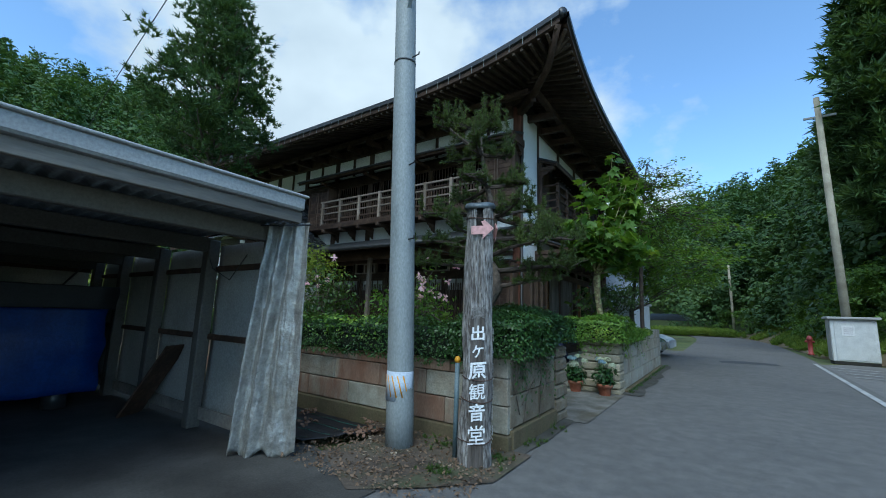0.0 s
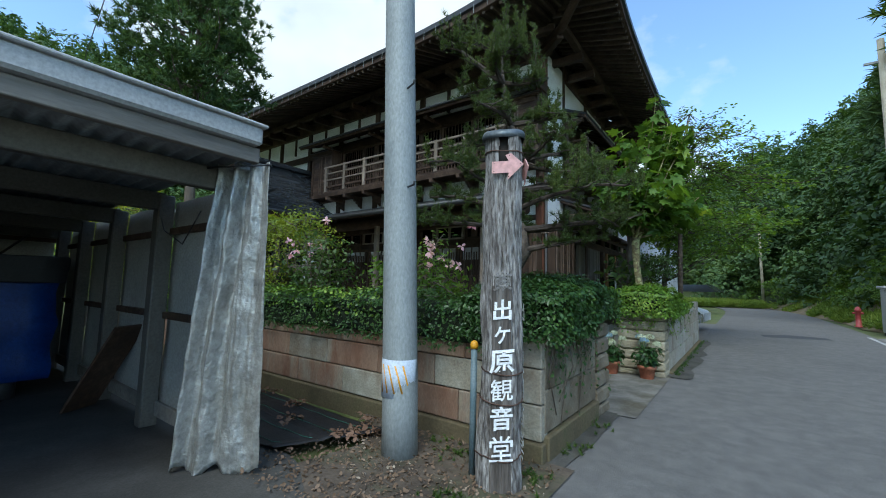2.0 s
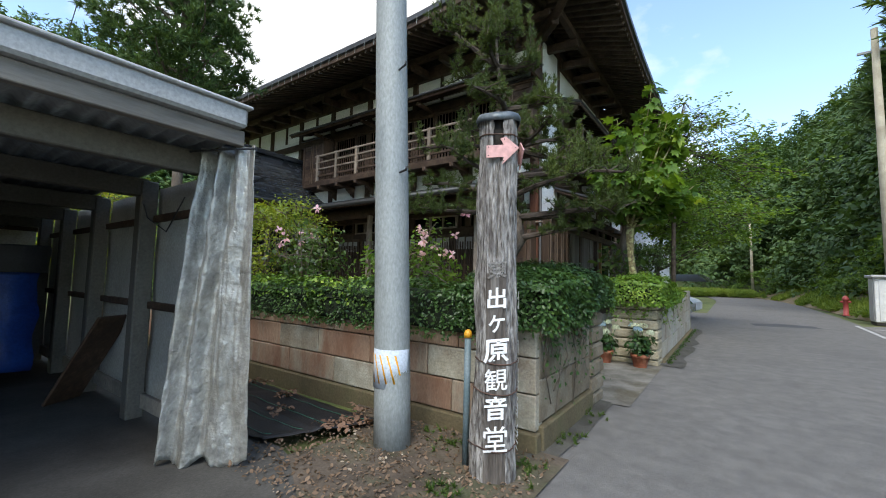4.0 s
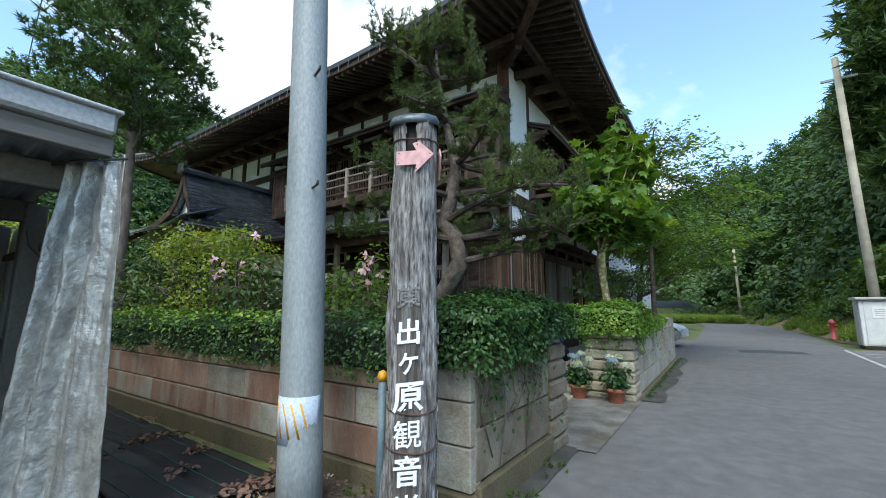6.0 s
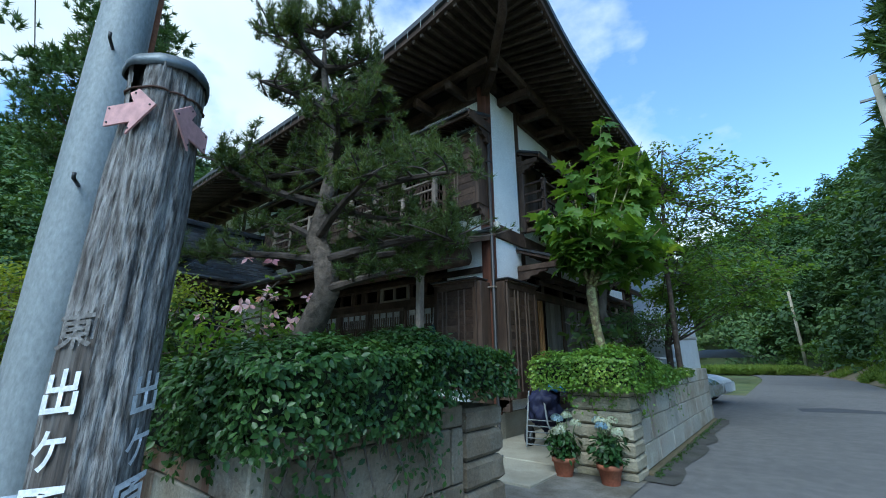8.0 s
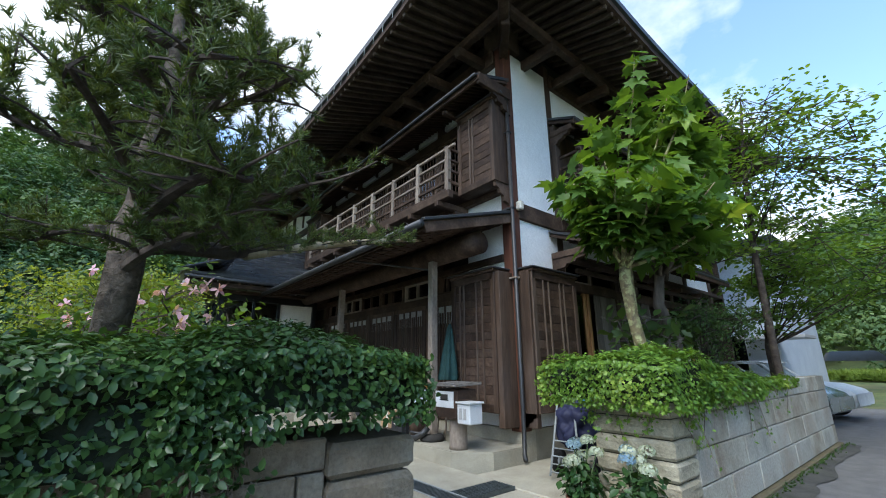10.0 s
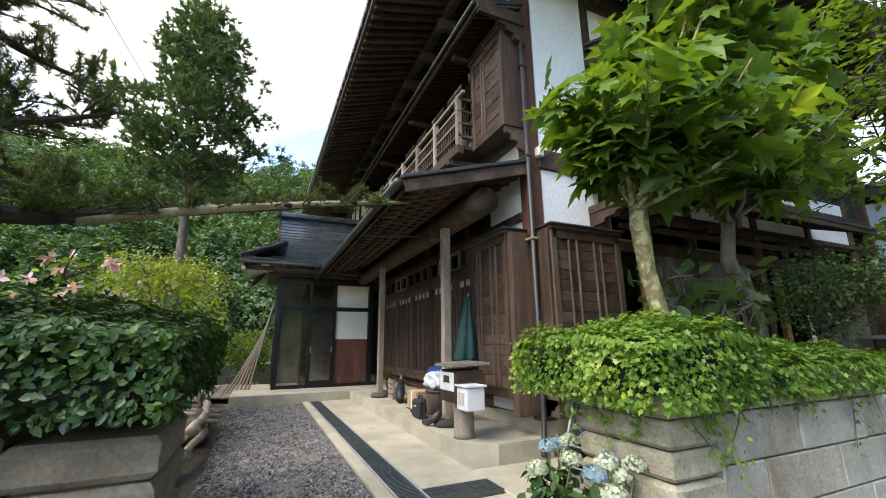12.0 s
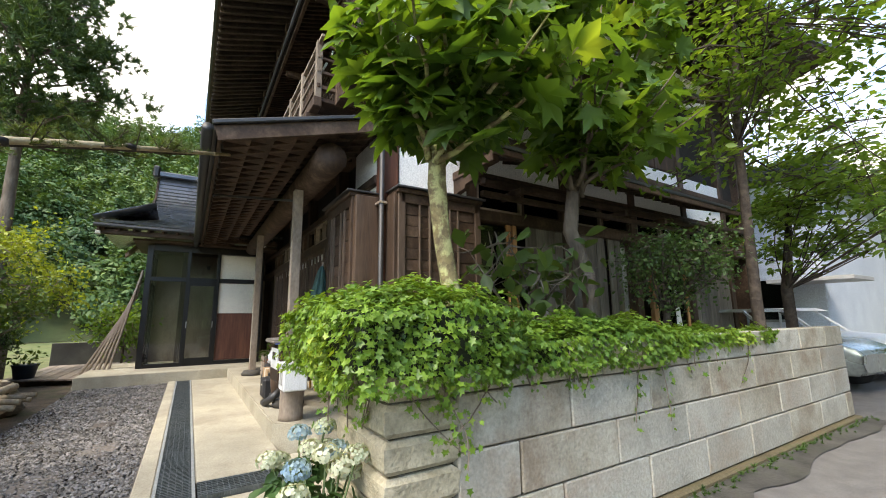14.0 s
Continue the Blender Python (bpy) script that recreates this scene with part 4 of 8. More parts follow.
eb = put("side_balcony", None, house, Matrix.Translation((HX, 12.5, 4.4)), "small weathered side balcony with rails")
hb("deck", WOOD, (HX, 11.05, 4.42), (-3.45, 14.4, 4.5), 0.006, "", eb)
hb("edge_beam", WOOD, (-3.52, 11.0, 4.28), (-3.40, 14.45, 4.44), 0.01, "", eb)
for y in np.linspace(11.1, 14.35, 5):
    hb("newel", WOOD, (-3.52, y - 0.045, 4.44), (-3.43, y + 0.045, 5.42), 0.008, "", eb)
    hb("joist", WOOD, (HX, y - 0.04, 4.2), (-3.42, y + 0.04, 4.3), 0.008, "", eb)
for z in (5.34, 5.1, 4.88, 4.64):
    hb("rail", WOOD, (-3.50, 10.98, z), (-3.45, 14.5, z + 0.05), 0.006, "", eb)
    hb("side_rail", WOOD, (HX, 11.08, z), (-3.45, 11.12, z + 0.05), 0.006, "", eb)
for y0 in (11.2, 12.1, 13.1, 14.0, 15.0, 15.9):
    hb("board", WOOD_V, (HX - 0.1, y0, 4.45), (HX - 0.04, y0 + 0.86, 6.1), 0.004)
hb("post", WOOD_V, (HX + 0.0, 11.0, 4.2), (HX + 0.12, 11.12, 6.1), 0.006)

# ---- main roof: hipped, deep eaves that sweep up at the corners ----
roof = put("roof", None, house, Matrix.Translation((-12, 14, 7.3)), "hipped sheet-metal roof with deep upswept eaves")
EX0, EX1, EY0, EY1 = -21.6, -2.25, 7.75, 21.4
EZ = 7.20


def eave_lift(d):
    """Rise of the eave at distance d from a corner."""
    return 0.62 * max(0.0, 1 - d / 5.5) ** 2.2


def eave_pt(side, t):
    if side == 0:      # front, from the east corner westwards
        x = EX1 + (EX0 - EX1) * t
        d = min(EX1 - x, x - EX0)
        return Vector((x, EY0 - 0.12 * max(0, 1 - d / 3) ** 2, EZ + eave_lift(d)))
    if side == 1:      # east, from the front corner backwards
        y = EY0 + (EY1 - EY0) * t
        d = min(y - EY0, EY1 - y)
        return Vector((EX1 + 0.12 * max(0, 1 - d / 3) ** 2, y, EZ + eave_lift(d)))
    if side == 2:
        x = EX1 + (EX0 - EX1) * t
        d = min(EX1 - x, x - EX0)
        return Vector((x, EY1, EZ + eave_lift(d)))
    y = EY0 + (EY1 - EY0) * t
    d = min(y - EY0, EY1 - y)
    return Vector((EX0, y, EZ + eave_lift(d)))


RIDGE_Z = 10.6
inset = (EY1 - EY0) / 2
r0, r1 = EX0 + inset, EX1 - inset


def roof_side(side, n, m):
    v, f = [], []
    for i in range(n + 1):
        t = i / n
        e = eave_pt(side, t)
        if side in (0, 2):
            top = Vector((min(max(e.x, r0), r1), (EY0 + EY1) / 2, RIDGE_Z))
        else:
            top = Vector((r1 if side == 1 else r0, (EY0 + EY1) / 2, RIDGE_Z))
        for j in range(m + 1):
            s = j / m
            p = e.lerp(top, s)
            p.z = e.z + 0.34 + (RIDGE_Z - e.z) * (0.55 * s + 0.45 * s * s)
            v.append(p)
    for i in range(n):
        for j in range(m):
            f.append((i * (m + 1) + j, (i + 1) * (m + 1) + j, (i + 1) * (m + 1) + j + 1, i * (m + 1) + j + 1))
    return put("roof_sheet", mesh_of("roof_sheet", v, f, ROOF_METAL, True), roof)


for side, n in ((0, 40), (1, 30), (2, 20), (3, 16)):
    roof_side(side, n, 6)
# rolled cap over the front hip
hip_e = (eave_pt(0, 0.0) + eave_pt(1, 0.0)) / 2
hip_line = []
for hs in np.linspace(0.0, 1.0, 12):
    hp = hip_e.lerp(Vector((r1, (EY0 + EY1) / 2, RIDGE_Z)), float(hs))
    hp.z = hip_e.z + 0.32 + (RIDGE_Z - hip_e.z) * (0.55 * hs + 0.45 * hs * hs)
    hip_line.append(hp)
tube("hip_cap", ROOF_METAL, roof, hip_line, 0.11, 10)
# thick eave edge, fascia board below it, underside boards up to the wall
WALLZ = 7.95


def eave_edge(side, n, wall):
    out_n = {0: Vector((0, -1, 0)), 1: Vector((1, 0, 0)), 2: Vector((0, 1, 0)), 3: Vector((-1, 0, 0))}[side]
    pts = [eave_pt(side, i / n) for i in range(n + 1)]
    prof = [(0.0, 0.34), (0.05, 0.32), (0.05, 0.20), (0.0, 0.18)]
    v = [p + out_n * a + Vector((0, 0, b)) for p in pts for a, b in prof]
    f = [(i * 4 + k, (i + 1) * 4 + k, (i + 1) * 4 + k + 1, i * 4 + k + 1) for i in range(n) for k in range(3)]
    put("eave_edge", mesh_of("eave_edge", v, f, ROOF_METAL), roof)
    prof = [(0.0, 0.19), (0.0, 0.06), (-0.05, 0.04), (-0.10, 0.04)]
    v = [p + out_n * a + Vector((0, 0, b)) for p in pts for a, b in prof]
    put("fascia", mesh_of("fascia", v, f, WOOD), roof)
    v, f = [], []
    for p in pts:
        q = wall(p)
        v += [p + out_n * -0.04 + Vector((0, 0, 0.13)), q]
    f = [(i * 2, i * 2 + 1, i * 2 + 3, i * 2 + 2) for i in range(n)]
    put("soffit", mesh_of("soffit", v, f, SOFFIT), roof)


def wall_front(p):
    return Vector((min(max(p.x, HW), HX), HY + 0.1, WALLZ))


def wall_east(p):
    return Vector((HX - 0.1, min(max(p.y, HY), HN), WALLZ))


eave_edge(0, 48, wall_front)
eave_edge(1, 40, wall_east)
eave_edge(2, 20, lambda p: Vector((min(max(p.x, HW), HX), HN, WALLZ)))
eave_edge(3, 16, lambda p: Vector((HW, min(max(p.y, HY), HN), WALLZ)))
for k in range(92):
    t = (k + 0.5) / 92
    p = eave_pt(0, t)
    if p.x < HW:
        continue
    x = min(p.x, HX + 1.55)
    q = Vector((x, HY + 0.05, WALLZ - 0.06)) if x < HX else Vector((x, HY - (x - HX) * 1.05, WALLZ - 0.06 - (x - HX) * 0.2))
    bar("rafter", SOFFIT, roof, q, p + Vector((0, 0.05, 0.03)), 0.065, 0.10, 0.006)
for k in range(64):
    t = (k + 0.5) / 64
    p = eave_pt(1, t)
    if p.y > HN:
        continue
    y = max(p.y, HY - 1.5)
    q = Vector((HX - 0.05, y, WALLZ - 0.06)) if y > HY else Vector((HX + (HY - y) * 1.0, y, WALLZ - 0.06 - (HY - y) * 0.2))
    bar("rafter", SOFFIT, roof, q, p + Vector((-0.05, 0, 0.03)), 0.065, 0.10, 0.006)
# block added to stop sky leaking through the roof corner
hb("wall_plate", SOFFIT, (HX - 0.45, HY - 0.06, 7.38), (HX + 0.04, HY + 0.45, 8.05), 0.01, "", roof)
tip = eave_pt(0, 0.0)
tube("hip_rafter", WOOD, roof, [Vector((HX - 0.05, HY + 0.05, 7.35)), Vector((-3.35, 8.95, 7.18)), Vector((-2.75, 8.3, 7.35)), tip + Vector((-0.05, 0.05, 0.05))], [0.10, 0.10, 0.085, 0.07], 8)
for x in [HX - 0.5 - k * 0.95 for k in range(16)]:
    bar("beam_end", WOOD, roof, (x, HY + 0.1, 7.22), (x, 8.95, 7.16), 0.14, 0.20, 0.015)
for y in [HY + 0.6 + k * 0.95 for k in range(10)]:
    bar("beam_end", WOOD, roof, (HX - 0.1, y, 7.22), (HX + 0.75, y, 7.16), 0.14, 0.20, 0.015)
bar("beam_end", WOOD, roof, (HX - 0.1, HY + 0.1, 7.2), (HX + 0.62, HY - 0.62, 7.14), 0.16, 0.22, 0.02)
hb("purlin", WOOD, (HW, 9.02, 7.26), (HX + 0.5, 9.16, 7.42), 0.015, "", roof)
hb("purlin", WOOD, (HX + 0.58, 9.10, 7.26), (HX + 0.72, HN, 7.42), 0.015, "", roof)
# thin hanging wires of the snow guard along the front eave
joined("icicle_wires", [tube_data([eave_pt(0, (k + 0.5) / 56) + Vector((0, -0.06, 0.22)), eave_pt(0, (k + 0.5) / 56) + Vector((0, -0.07, 0.02))], 0.006, 4) for k in range(56)], GALV, roof)
# ---- glazed entry with its own roof ----
porch = thing("entry_porch", -11.6, 8.1, 0.29, "black-framed glazed entry porch with sliding doors", "porch")
EXF = -11.55
for a, b, c, d in ((6.78, 6.90, 0.29, 3.2), (7.62, 7.69, 0.29, 3.2), (8.28, 8.35, 0.29, 3.2), (9.28, 9.40, 0.29, 3.2)):
    block("mullion", BLACK_FRAME, porch, (EXF - 0.06, a, c), (EXF + 0.06, b, d), 0.004)
for c, d in ((0.29, 0.38), (2.34, 2.44), (3.08, 3.24)):
    block("transom", BLACK_FRAME, porch, (EXF - 0.05, 6.9, c), (EXF + 0.05, 9.28, d), 0.004)
for a, b in ((6.90, 7.62), (7.69, 8.28)):
    for c, d in ((0.38, 2.34), (2.44, 3.08)):
        p = block("pane", GLASS, porch, (EXF - 0.004, a, c), (EXF + 0.004, b, d), 0.001)
        p.visible_shadow = False
for a, b in ((7.66, 7.72), (8.24, 8.30)):
    block("door_stile", BLACK_FRAME, porch, (EXF + 0.02, a, 0.38), (EXF + 0.07, b, 2.34), 0.004)
for a, b in ((0.38, 0.48), (2.24, 2.34)):
    block("door_rail", BLACK_FRAME, porch, (EXF + 0.02, 7.72, a), (EXF + 0.07, 8.24, b), 0.004)
for yy in (7.70, 8.26):
    block("door_handle", GALV, porch, (EXF + 0.07, yy - 0.012, 1.2), (EXF + 0.09, yy + 0.012, 1.36), 0.003, None, "small steel door handle")
block("sign_plate", BLACK_FRAME, porch, (EXF - 0.35, 8.05, 2.7), (EXF - 0.33, 8.13, 2.8), 0.003)
block("cream_board", CREAM, porch, (EXF - 0.03, 8.36, 2.45), (EXF - 0.005, 9.27, 3.07), 0.003)
block("cream_board", CREAM, porch, (EXF - 0.03, 8.36, 1.56), (EXF - 0.005, 9.27, 2.33), 0.003)
block("wood_panel", WOOD_RED, porch, (EXF - 0.03, 8.36, 0.39), (EXF - 0.005, 9.27, 1.55), 0.003)
# south side of the porch, glazed as well
for x in (-13.3, -12.4, -11.6):
    block("mullion", BLACK_FRAME, porch, (x - 0.05, 6.79, 0.29), (x + 0.05, 6.89, 3.2), 0.004)
for c, d in ((0.29, 0.38), (2.34, 2.44), (3.08, 3.24)):
    block("transom", BLACK_FRAME, porch, (-13.25, 6.80, c), (-11.65, 6.88, d), 0.004)
block("pane", GLASS, porch, (-13.25, 6.835, 0.38), (-11.65, 6.843, 3.08), 0.001).visible_shadow = False
block("back_wall", WOOD_PALE, porch, (-13.5, 6.79, 0.29), (-13.36, 9.7, 3.24), 0.004)
block("inner_post", WOOD_V, porch, (-12.3, 7.5, 0.29), (-12.12, 7.68, 3.2), 0.006)
block("ceiling_board", WOOD, porch, (-13.4, 6.5, 3.24), (-11.2, 9.68, 3.30), 0.004)
# roof: ridge along y, concave metal slopes with horizontal seams, gable to the garden
eroof = put("porch_roof", None, porch, Matrix.Translation((-13.1, 7.5, 3.5)), "blue-black sheet-metal roof with stepped seams")


def er_profile(s):
    """Distance out from the ridge and height, s from 0 at the ridge to 1 at the eave."""
    out = 2.35 * (0.30 * s + 0.70 * s * s * (1.6 - 0.6 * s))
    z = 5.42 - 1.92 * (1.75 * s - 0.75 * s * s)
    return out, z


for side in (1, -1):
    n = 26
    for i in range(n):
        o0, z0 = er_profile(i / n)
        o1, z1 = er_profile((i + 1) / n)
        fr = [6.75 - 0.95 * max(0, (i + q) / n - 0.30) ** 1.3 * 1.35 for q in (0, 1)]
        li = [0.16 * max(0, (i + q) / n - 0.6) for q in (0, 1)]
        x0, x1 = -13.1 + side * o0, -13.1 + side * o1
        v = [(x0, fr[0], z0 + 0.012 + li[0]), (x0, 9.7, z0 + 0.012), (x1 + side * 0.012, fr[1], z1 + 0.030 + li[1]), (x1 + side * 0.012, 9.7, z1 + 0.030),
             (x0, fr[0], z0 - 0.02 + li[0]), (x0, 9.7, z0 - 0.02), (x1, fr[1], z1 - 0.028 + li[1]), (x1, 9.7, z1 - 0.028)]
        put("roof_course", mesh_of("roof_course", v, [(0, 1, 3, 2), (2, 3, 7, 6), (4, 6, 7, 5), (0, 2, 6, 4), (1, 5, 7, 3), (0, 4, 5, 1)], BLUE_ROOF), eroof)
block("ridge_cap", BLUE_ROOF, eroof, (-13.22, 6.70, 5.40), (-12.98, 9.7, 5.56), 0.03)
block("ridge_end", ROOF_METAL, eroof, (-13.27, 6.58, 5.36), (-12.93, 6.74, 5.70), 0.04)
bm = bmesh.new()
gv = [bm.verts.new((-13.1, 6.95, 5.25))] + [bm.verts.new((-13.1 + er_profile(s)[0] * 0.94, 6.95, er_profile(s)[1] - 0.12)) for s in (0.2, 0.4, 0.6)]
gv += [bm.verts.new((-13.1 - er_profile(s)[0] * 0.94, 6.95, er_profile(s)[1] - 0.12)) for s in (0.6, 0.4, 0.2)]
bm.faces.new(gv)
part("gable_plaster", bm, PLASTER, eroof, "white plaster gable")
for side in (1, -1):
    pts = [Vector((-13.1 + side * er_profile(s)[0], 6.72 - 0.95 * max(0, s - 0.30) ** 1.3 * 1.35, er_profile(s)[1] - 0.08)) for s in np.linspace(0, 1, 9)]
    for i in range(8):
        bar("barge_board", WOOD, eroof, pts[i], pts[i + 1], 0.05, 0.16, 0.006)
# front skirt roof below the gable and eaves round it
sheet("skirt_roof", BLUE_ROOF, eroof, lambda u, w: (-10.75 - 4.7 * u, 5.80 + 1.1 * w, 3.52 + 0.14 * (2 * u - 1) ** 4 + 0.42 * w), 12, 3, "", True, 0.03)
for k in range(14):
    yy = 6.0 + k * 0.27
    bar("rafter", WOOD, eroof, (-12.0, yy, 3.62), (-10.82, yy, 3.40), 0.05, 0.07, 0.004)
block("eave_beam", WOOD, eroof, (-11.0, 5.95, 3.30), (-10.88, 9.6, 3.40), 0.006)
tube("gutter", STEEL_DARK, eroof, [(-10.70, 5.85, 3.46), (-10.70, 9.0, 3.44)], 0.045, 8)
block("eave_end", CREAM, eroof, (-10.95, 5.86, 3.28), (-10.85, 5.95, 3.36), 0.004)
# ---- carport ----
CP_STEEL = surface("dusty_beige_steel", (0.092, 0.084, 0.070), (0.135, 0.124, 0.105), 2.0, 40.0, 0.6, 0.08, stain=(0.06, 0.05, 0.04), stain_scale=2.0, stain_amount=0.5, tone=0.06)
CP_WOOD = surface("rain_stained_plank", (0.17, 0.15, 0.125), (0.30, 0.27, 0.23), 4.0, 30.0, 0.85, 0.3, stretch=(1, 0.15, 1), stain=(0.08, 0.07, 0.06), stain_scale=2.0, stain_amount=0.6)
FASCIA = surface("grey_enamelled_gutter", (0.36, 0.36, 0.35), (0.43, 0.43, 0.42), 1.0, 40.0, 0.45, 0.03, tone=0.02)
SHEETING = surface("dusty_white_sheeting", (0.30, 0.29, 0.26), (0.40, 0.39, 0.355), 1.0, 40.0, 0.6, 0.2, stain=(0.20, 0.185, 0.15), stain_scale=0.9, stain_amount=0.5)
SILVER = surface("silver_tarpaulin", (0.20, 0.198, 0.182), (0.34, 0.336, 0.31), 9.0, 30.0, 0.33, 0.8, stain=(0.20, 0.18, 0.135), stain_scale=2.2, stain_amount=0.5, metal=0.35, spec=0.6)
BLUE_TARP = surface("blue_tarpaulin", (0.005, 0.024, 0.13), (0.010, 0.042, 0.19), 2.5, 30.0, 0.42, 0.3)
BLACK_COVER = surface("black_cover", (0.018, 0.018, 0.020), (0.03, 0.03, 0.032), 3.0, 40.0, 0.6, 0.15)
CORRUGATED = surface("grey_corrugated_sheet", (0.12, 0.125, 0.125), (0.18, 0.187, 0.187), 1.0, 20.0, 0.55, 0.05, stain=(0.08, 0.062, 0.05), stain_scale=0.8, stain_amount=0.4, metal=0.2)
cp = thing("carport", -6.4, 0.0, 0.01, "low steel carport with corrugated roof, boarded sides and stained floor", "carport")
block("fascia_gutter", FASCIA, cp, (-3.47, -6.0, 2.50), (-3.31, 2.34, 2.645), 0.02, None, "pale grey gutter fascia")
block("fascia_lip", FASCIA, cp, (-3.49, -6.0, 2.637), (-3.28, 2.36, 2.662), 0.008)
block("front_plank", CP_WOOD, cp, (-3.44, -6.0, 2.375), (-3.37, 2.35, 2.49), 0.006, None, "rain-stained front plank")
CP_X = (-3.86, -5.22, -6.65, -8.05, -9.35)
for i, x in enumerate(CP_X):
    for y in (2.36, -5.6):
        block("post", CP_STEEL, cp, (x - 0.075, y - 0.075, 0.0), (x + 0.075, y + 0.075, 2.36 - 0.03 * i), 0.012)
    block("cross_beam", CP_STEEL, cp, (x - 0.05, -6.0, 2.20 - 0.03 * i), (x + 0.05, 2.36, 2.38 - 0.03 * i), 0.01)
wave = []
for k in range(0, 560):
    wave.append(-6.0 + k * 0.015)
v, f = [], []
for y in wave:
    dz = 0.022 * math.sin(2 * math.pi * y / 0.13)
    v += [(-3.46, y, 2.455 + dz), (-9.7, y, 2.30 + dz)]
for i in range(len(wave) - 1):
    f.append((2 * i, 2 * i + 1, 2 * i + 3, 2 * i + 2))
rs = put("roof_sheet", mesh_of("roof_sheet", v, f, CORRUGATED, True), cp)
so = rs.modifiers.new("thickness", "SOLIDIFY")
so.thickness = 0.004
for i in range(4):
    x0, x1 = CP_X[i + 1] + 0.08, CP_X[i] - 0.08
    sheet("side_sheet", SHEETING, cp, lambda u, w, x0=x0, x1=x1: (x0 + (x1 - x0) * u, 2.44 + 0.018 * noise.noise(Vector((u * 3 + x0, w * 4, 1.0))), 0.16 + 2.1 * w), 10, 14, "", True, 0.004)
for z in (0.10, 1.06, 1.92):
    block("side_rail", WOOD if z > 0.5 else CP_WOOD, cp, (-9.35, 2.40, z), (-3.5, 2.45, z + (0.07 if z > 0.5 else 0.14)), 0.005)
# this far sheet is unseen, added to shut the sun out of the carport
sheet("side_sheet", SHEETING, cp, lambda u, w: (-9.6 + 6.1 * u, -5.72 + 0.02 * noise.noise(Vector((u * 9, w * 4, 2.0))), 0.02 + 2.2 * w), 20, 8, "", True, 0.004)
sheet("back_sheet", SHEETING, cp, lambda u, w: (-9.6 + 0.03 * noise.noise(Vector((u * 6, w * 3, 4.0))), -5.8 + 8.1 * u, 0.1 + 1.98 * w), 20, 10, "pale sheet across the back", True, 0.004)
block("back_rail", WOOD, cp, (-9.56, -5.8, 2.02), (-9.48, 2.3, 2.10), 0.005)
tube("cord", BLACK_COVER, cp, [(-5.3, 2.30, 2.3), (-5.05, 2.32, 1.95), (-4.7, 2.36, 1.8), (-4.4, 2.38, 2.1)], 0.006, 5)
# curtain of silver tarpaulin gathered at the corner
def curtain(u, w):
    top, bot = (Vector((-3.80, 2.24, 0)), Vector((-3.30, 2.40, 0))), (Vector((-3.88, 2.10, 0)), Vector((-3.36, 2.50, 0)))
    uu = u ** (1.0 + 0.25 * (1 - w))
    p = bot[0].lerp(bot[1], uu) * (1 - w) + top[0].lerp(top[1], uu) * w
    nrm = Vector((0.52, -0.85, 0))
    fold = math.sin(u * 2 * math.pi * 3.2 + 0.8 * math.sin(w * 4)) * (0.06 if u < 0.62 else 0.022) * (0.55 + 0.45 * w)
    fold += 0.02 * noise.noise(Vector((u * 9, w * 7, 0))) + 0.012 * noise.noise(Vector((u * 25, w * 22, 3)))
    p = p + nrm * fold
    p.z = 0.015 + 2.37 * w + 0.05 * math.sin(u * 14) * (1 - w)
    p.z = max(p.z, 0.012)
    return p


cur = thing("tarpaulin_curtain", -3.6, 2.35, 0.01, "creased silver tarpaulin curtain gathered at the carport corner", "tarpaulin")
sheet("drape", SILVER, cur, curtain, 90, 60, "", True, 0.004)
tube("tie_cord", BLACK_COVER, cur, [(-3.82, 2.16, 2.36), (-3.55, 2.2, 2.34), (-3.28, 2.40, 2.36)], 0.008, 5)
# machine under covers
mach = thing("covered_machine", -8.0, 0.6, 0.01, "farm machine under a blue tarpaulin with a black top cover", "machine")


def lump(owner, name, mat, lo, hi, amp, label, nb=14):
    """A draped box with creases."""
    bm = bmesh.new()
    bmesh.ops.create_cube(bm, size=1.0)
    bmesh.ops.subdivide_edges(bm, edges=bm.edges[:], cuts=nb, use_grid_fill=True)
    for vv in bm.verts:
        p = Vector([(a + b) / 2 + c * (b - a) for a, b, c in zip(lo, hi, vv.co)])
        k = noise.noise(p * 2.1) * amp + noise.noise(p * 6.0) * amp * 0.4
        vv.co = p + Vector((vv.co.x, vv.co.y, 0.3 * vv.co.z)).normalized() * k
        if vv.co.z < 0.03:
            vv.co.z = 0.012
    return part(name, bm, mat, owner, label, True)


lump(mach, "tarpaulin", BLUE_TARP, (-9.0, -1.6, 0.22), (-7.25, 1.98, 1.42), 0.09, "blue tarpaulin")
lump(mach, "cover", BLACK_COVER, (-9.05, -1.6, 1.38), (-7.15, 2.02, 1.70), 0.05, "black cover")
for x in (-8.8, -7.5):
    for y in (-1.3, 1.6):
        lathe("foot", STEEL_DARK, mach, [(0.14, 0), (0.14, 0.25)], x, y, 0.01, 12)
bar("stick", STEEL_DARK, mach, (-7.4, 1.45, 1.70), (-7.9, 1.75, 2.0), 0.025, 0.025)
board = thing("leaning_board", -6.2, 2.2, 0.01, "dark board leaning on the carport side", "board")
bar("plank", WOOD, board, (-6.2, 2.05, 0.05), (-5.75, 2.33, 0.95), 0.40, 0.03)

# ---- black weed-control sheet beside the verge ----
MULCH = surface("black_weed_sheet", (0.008, 0.008, 0.009), (0.015, 0.015, 0.017), 2.0, 60.0, 0.55, 0.25, stain=(0.03, 0.025, 0.02), stain_scale=1.4, stain_amount=0.3, spec=0.3)
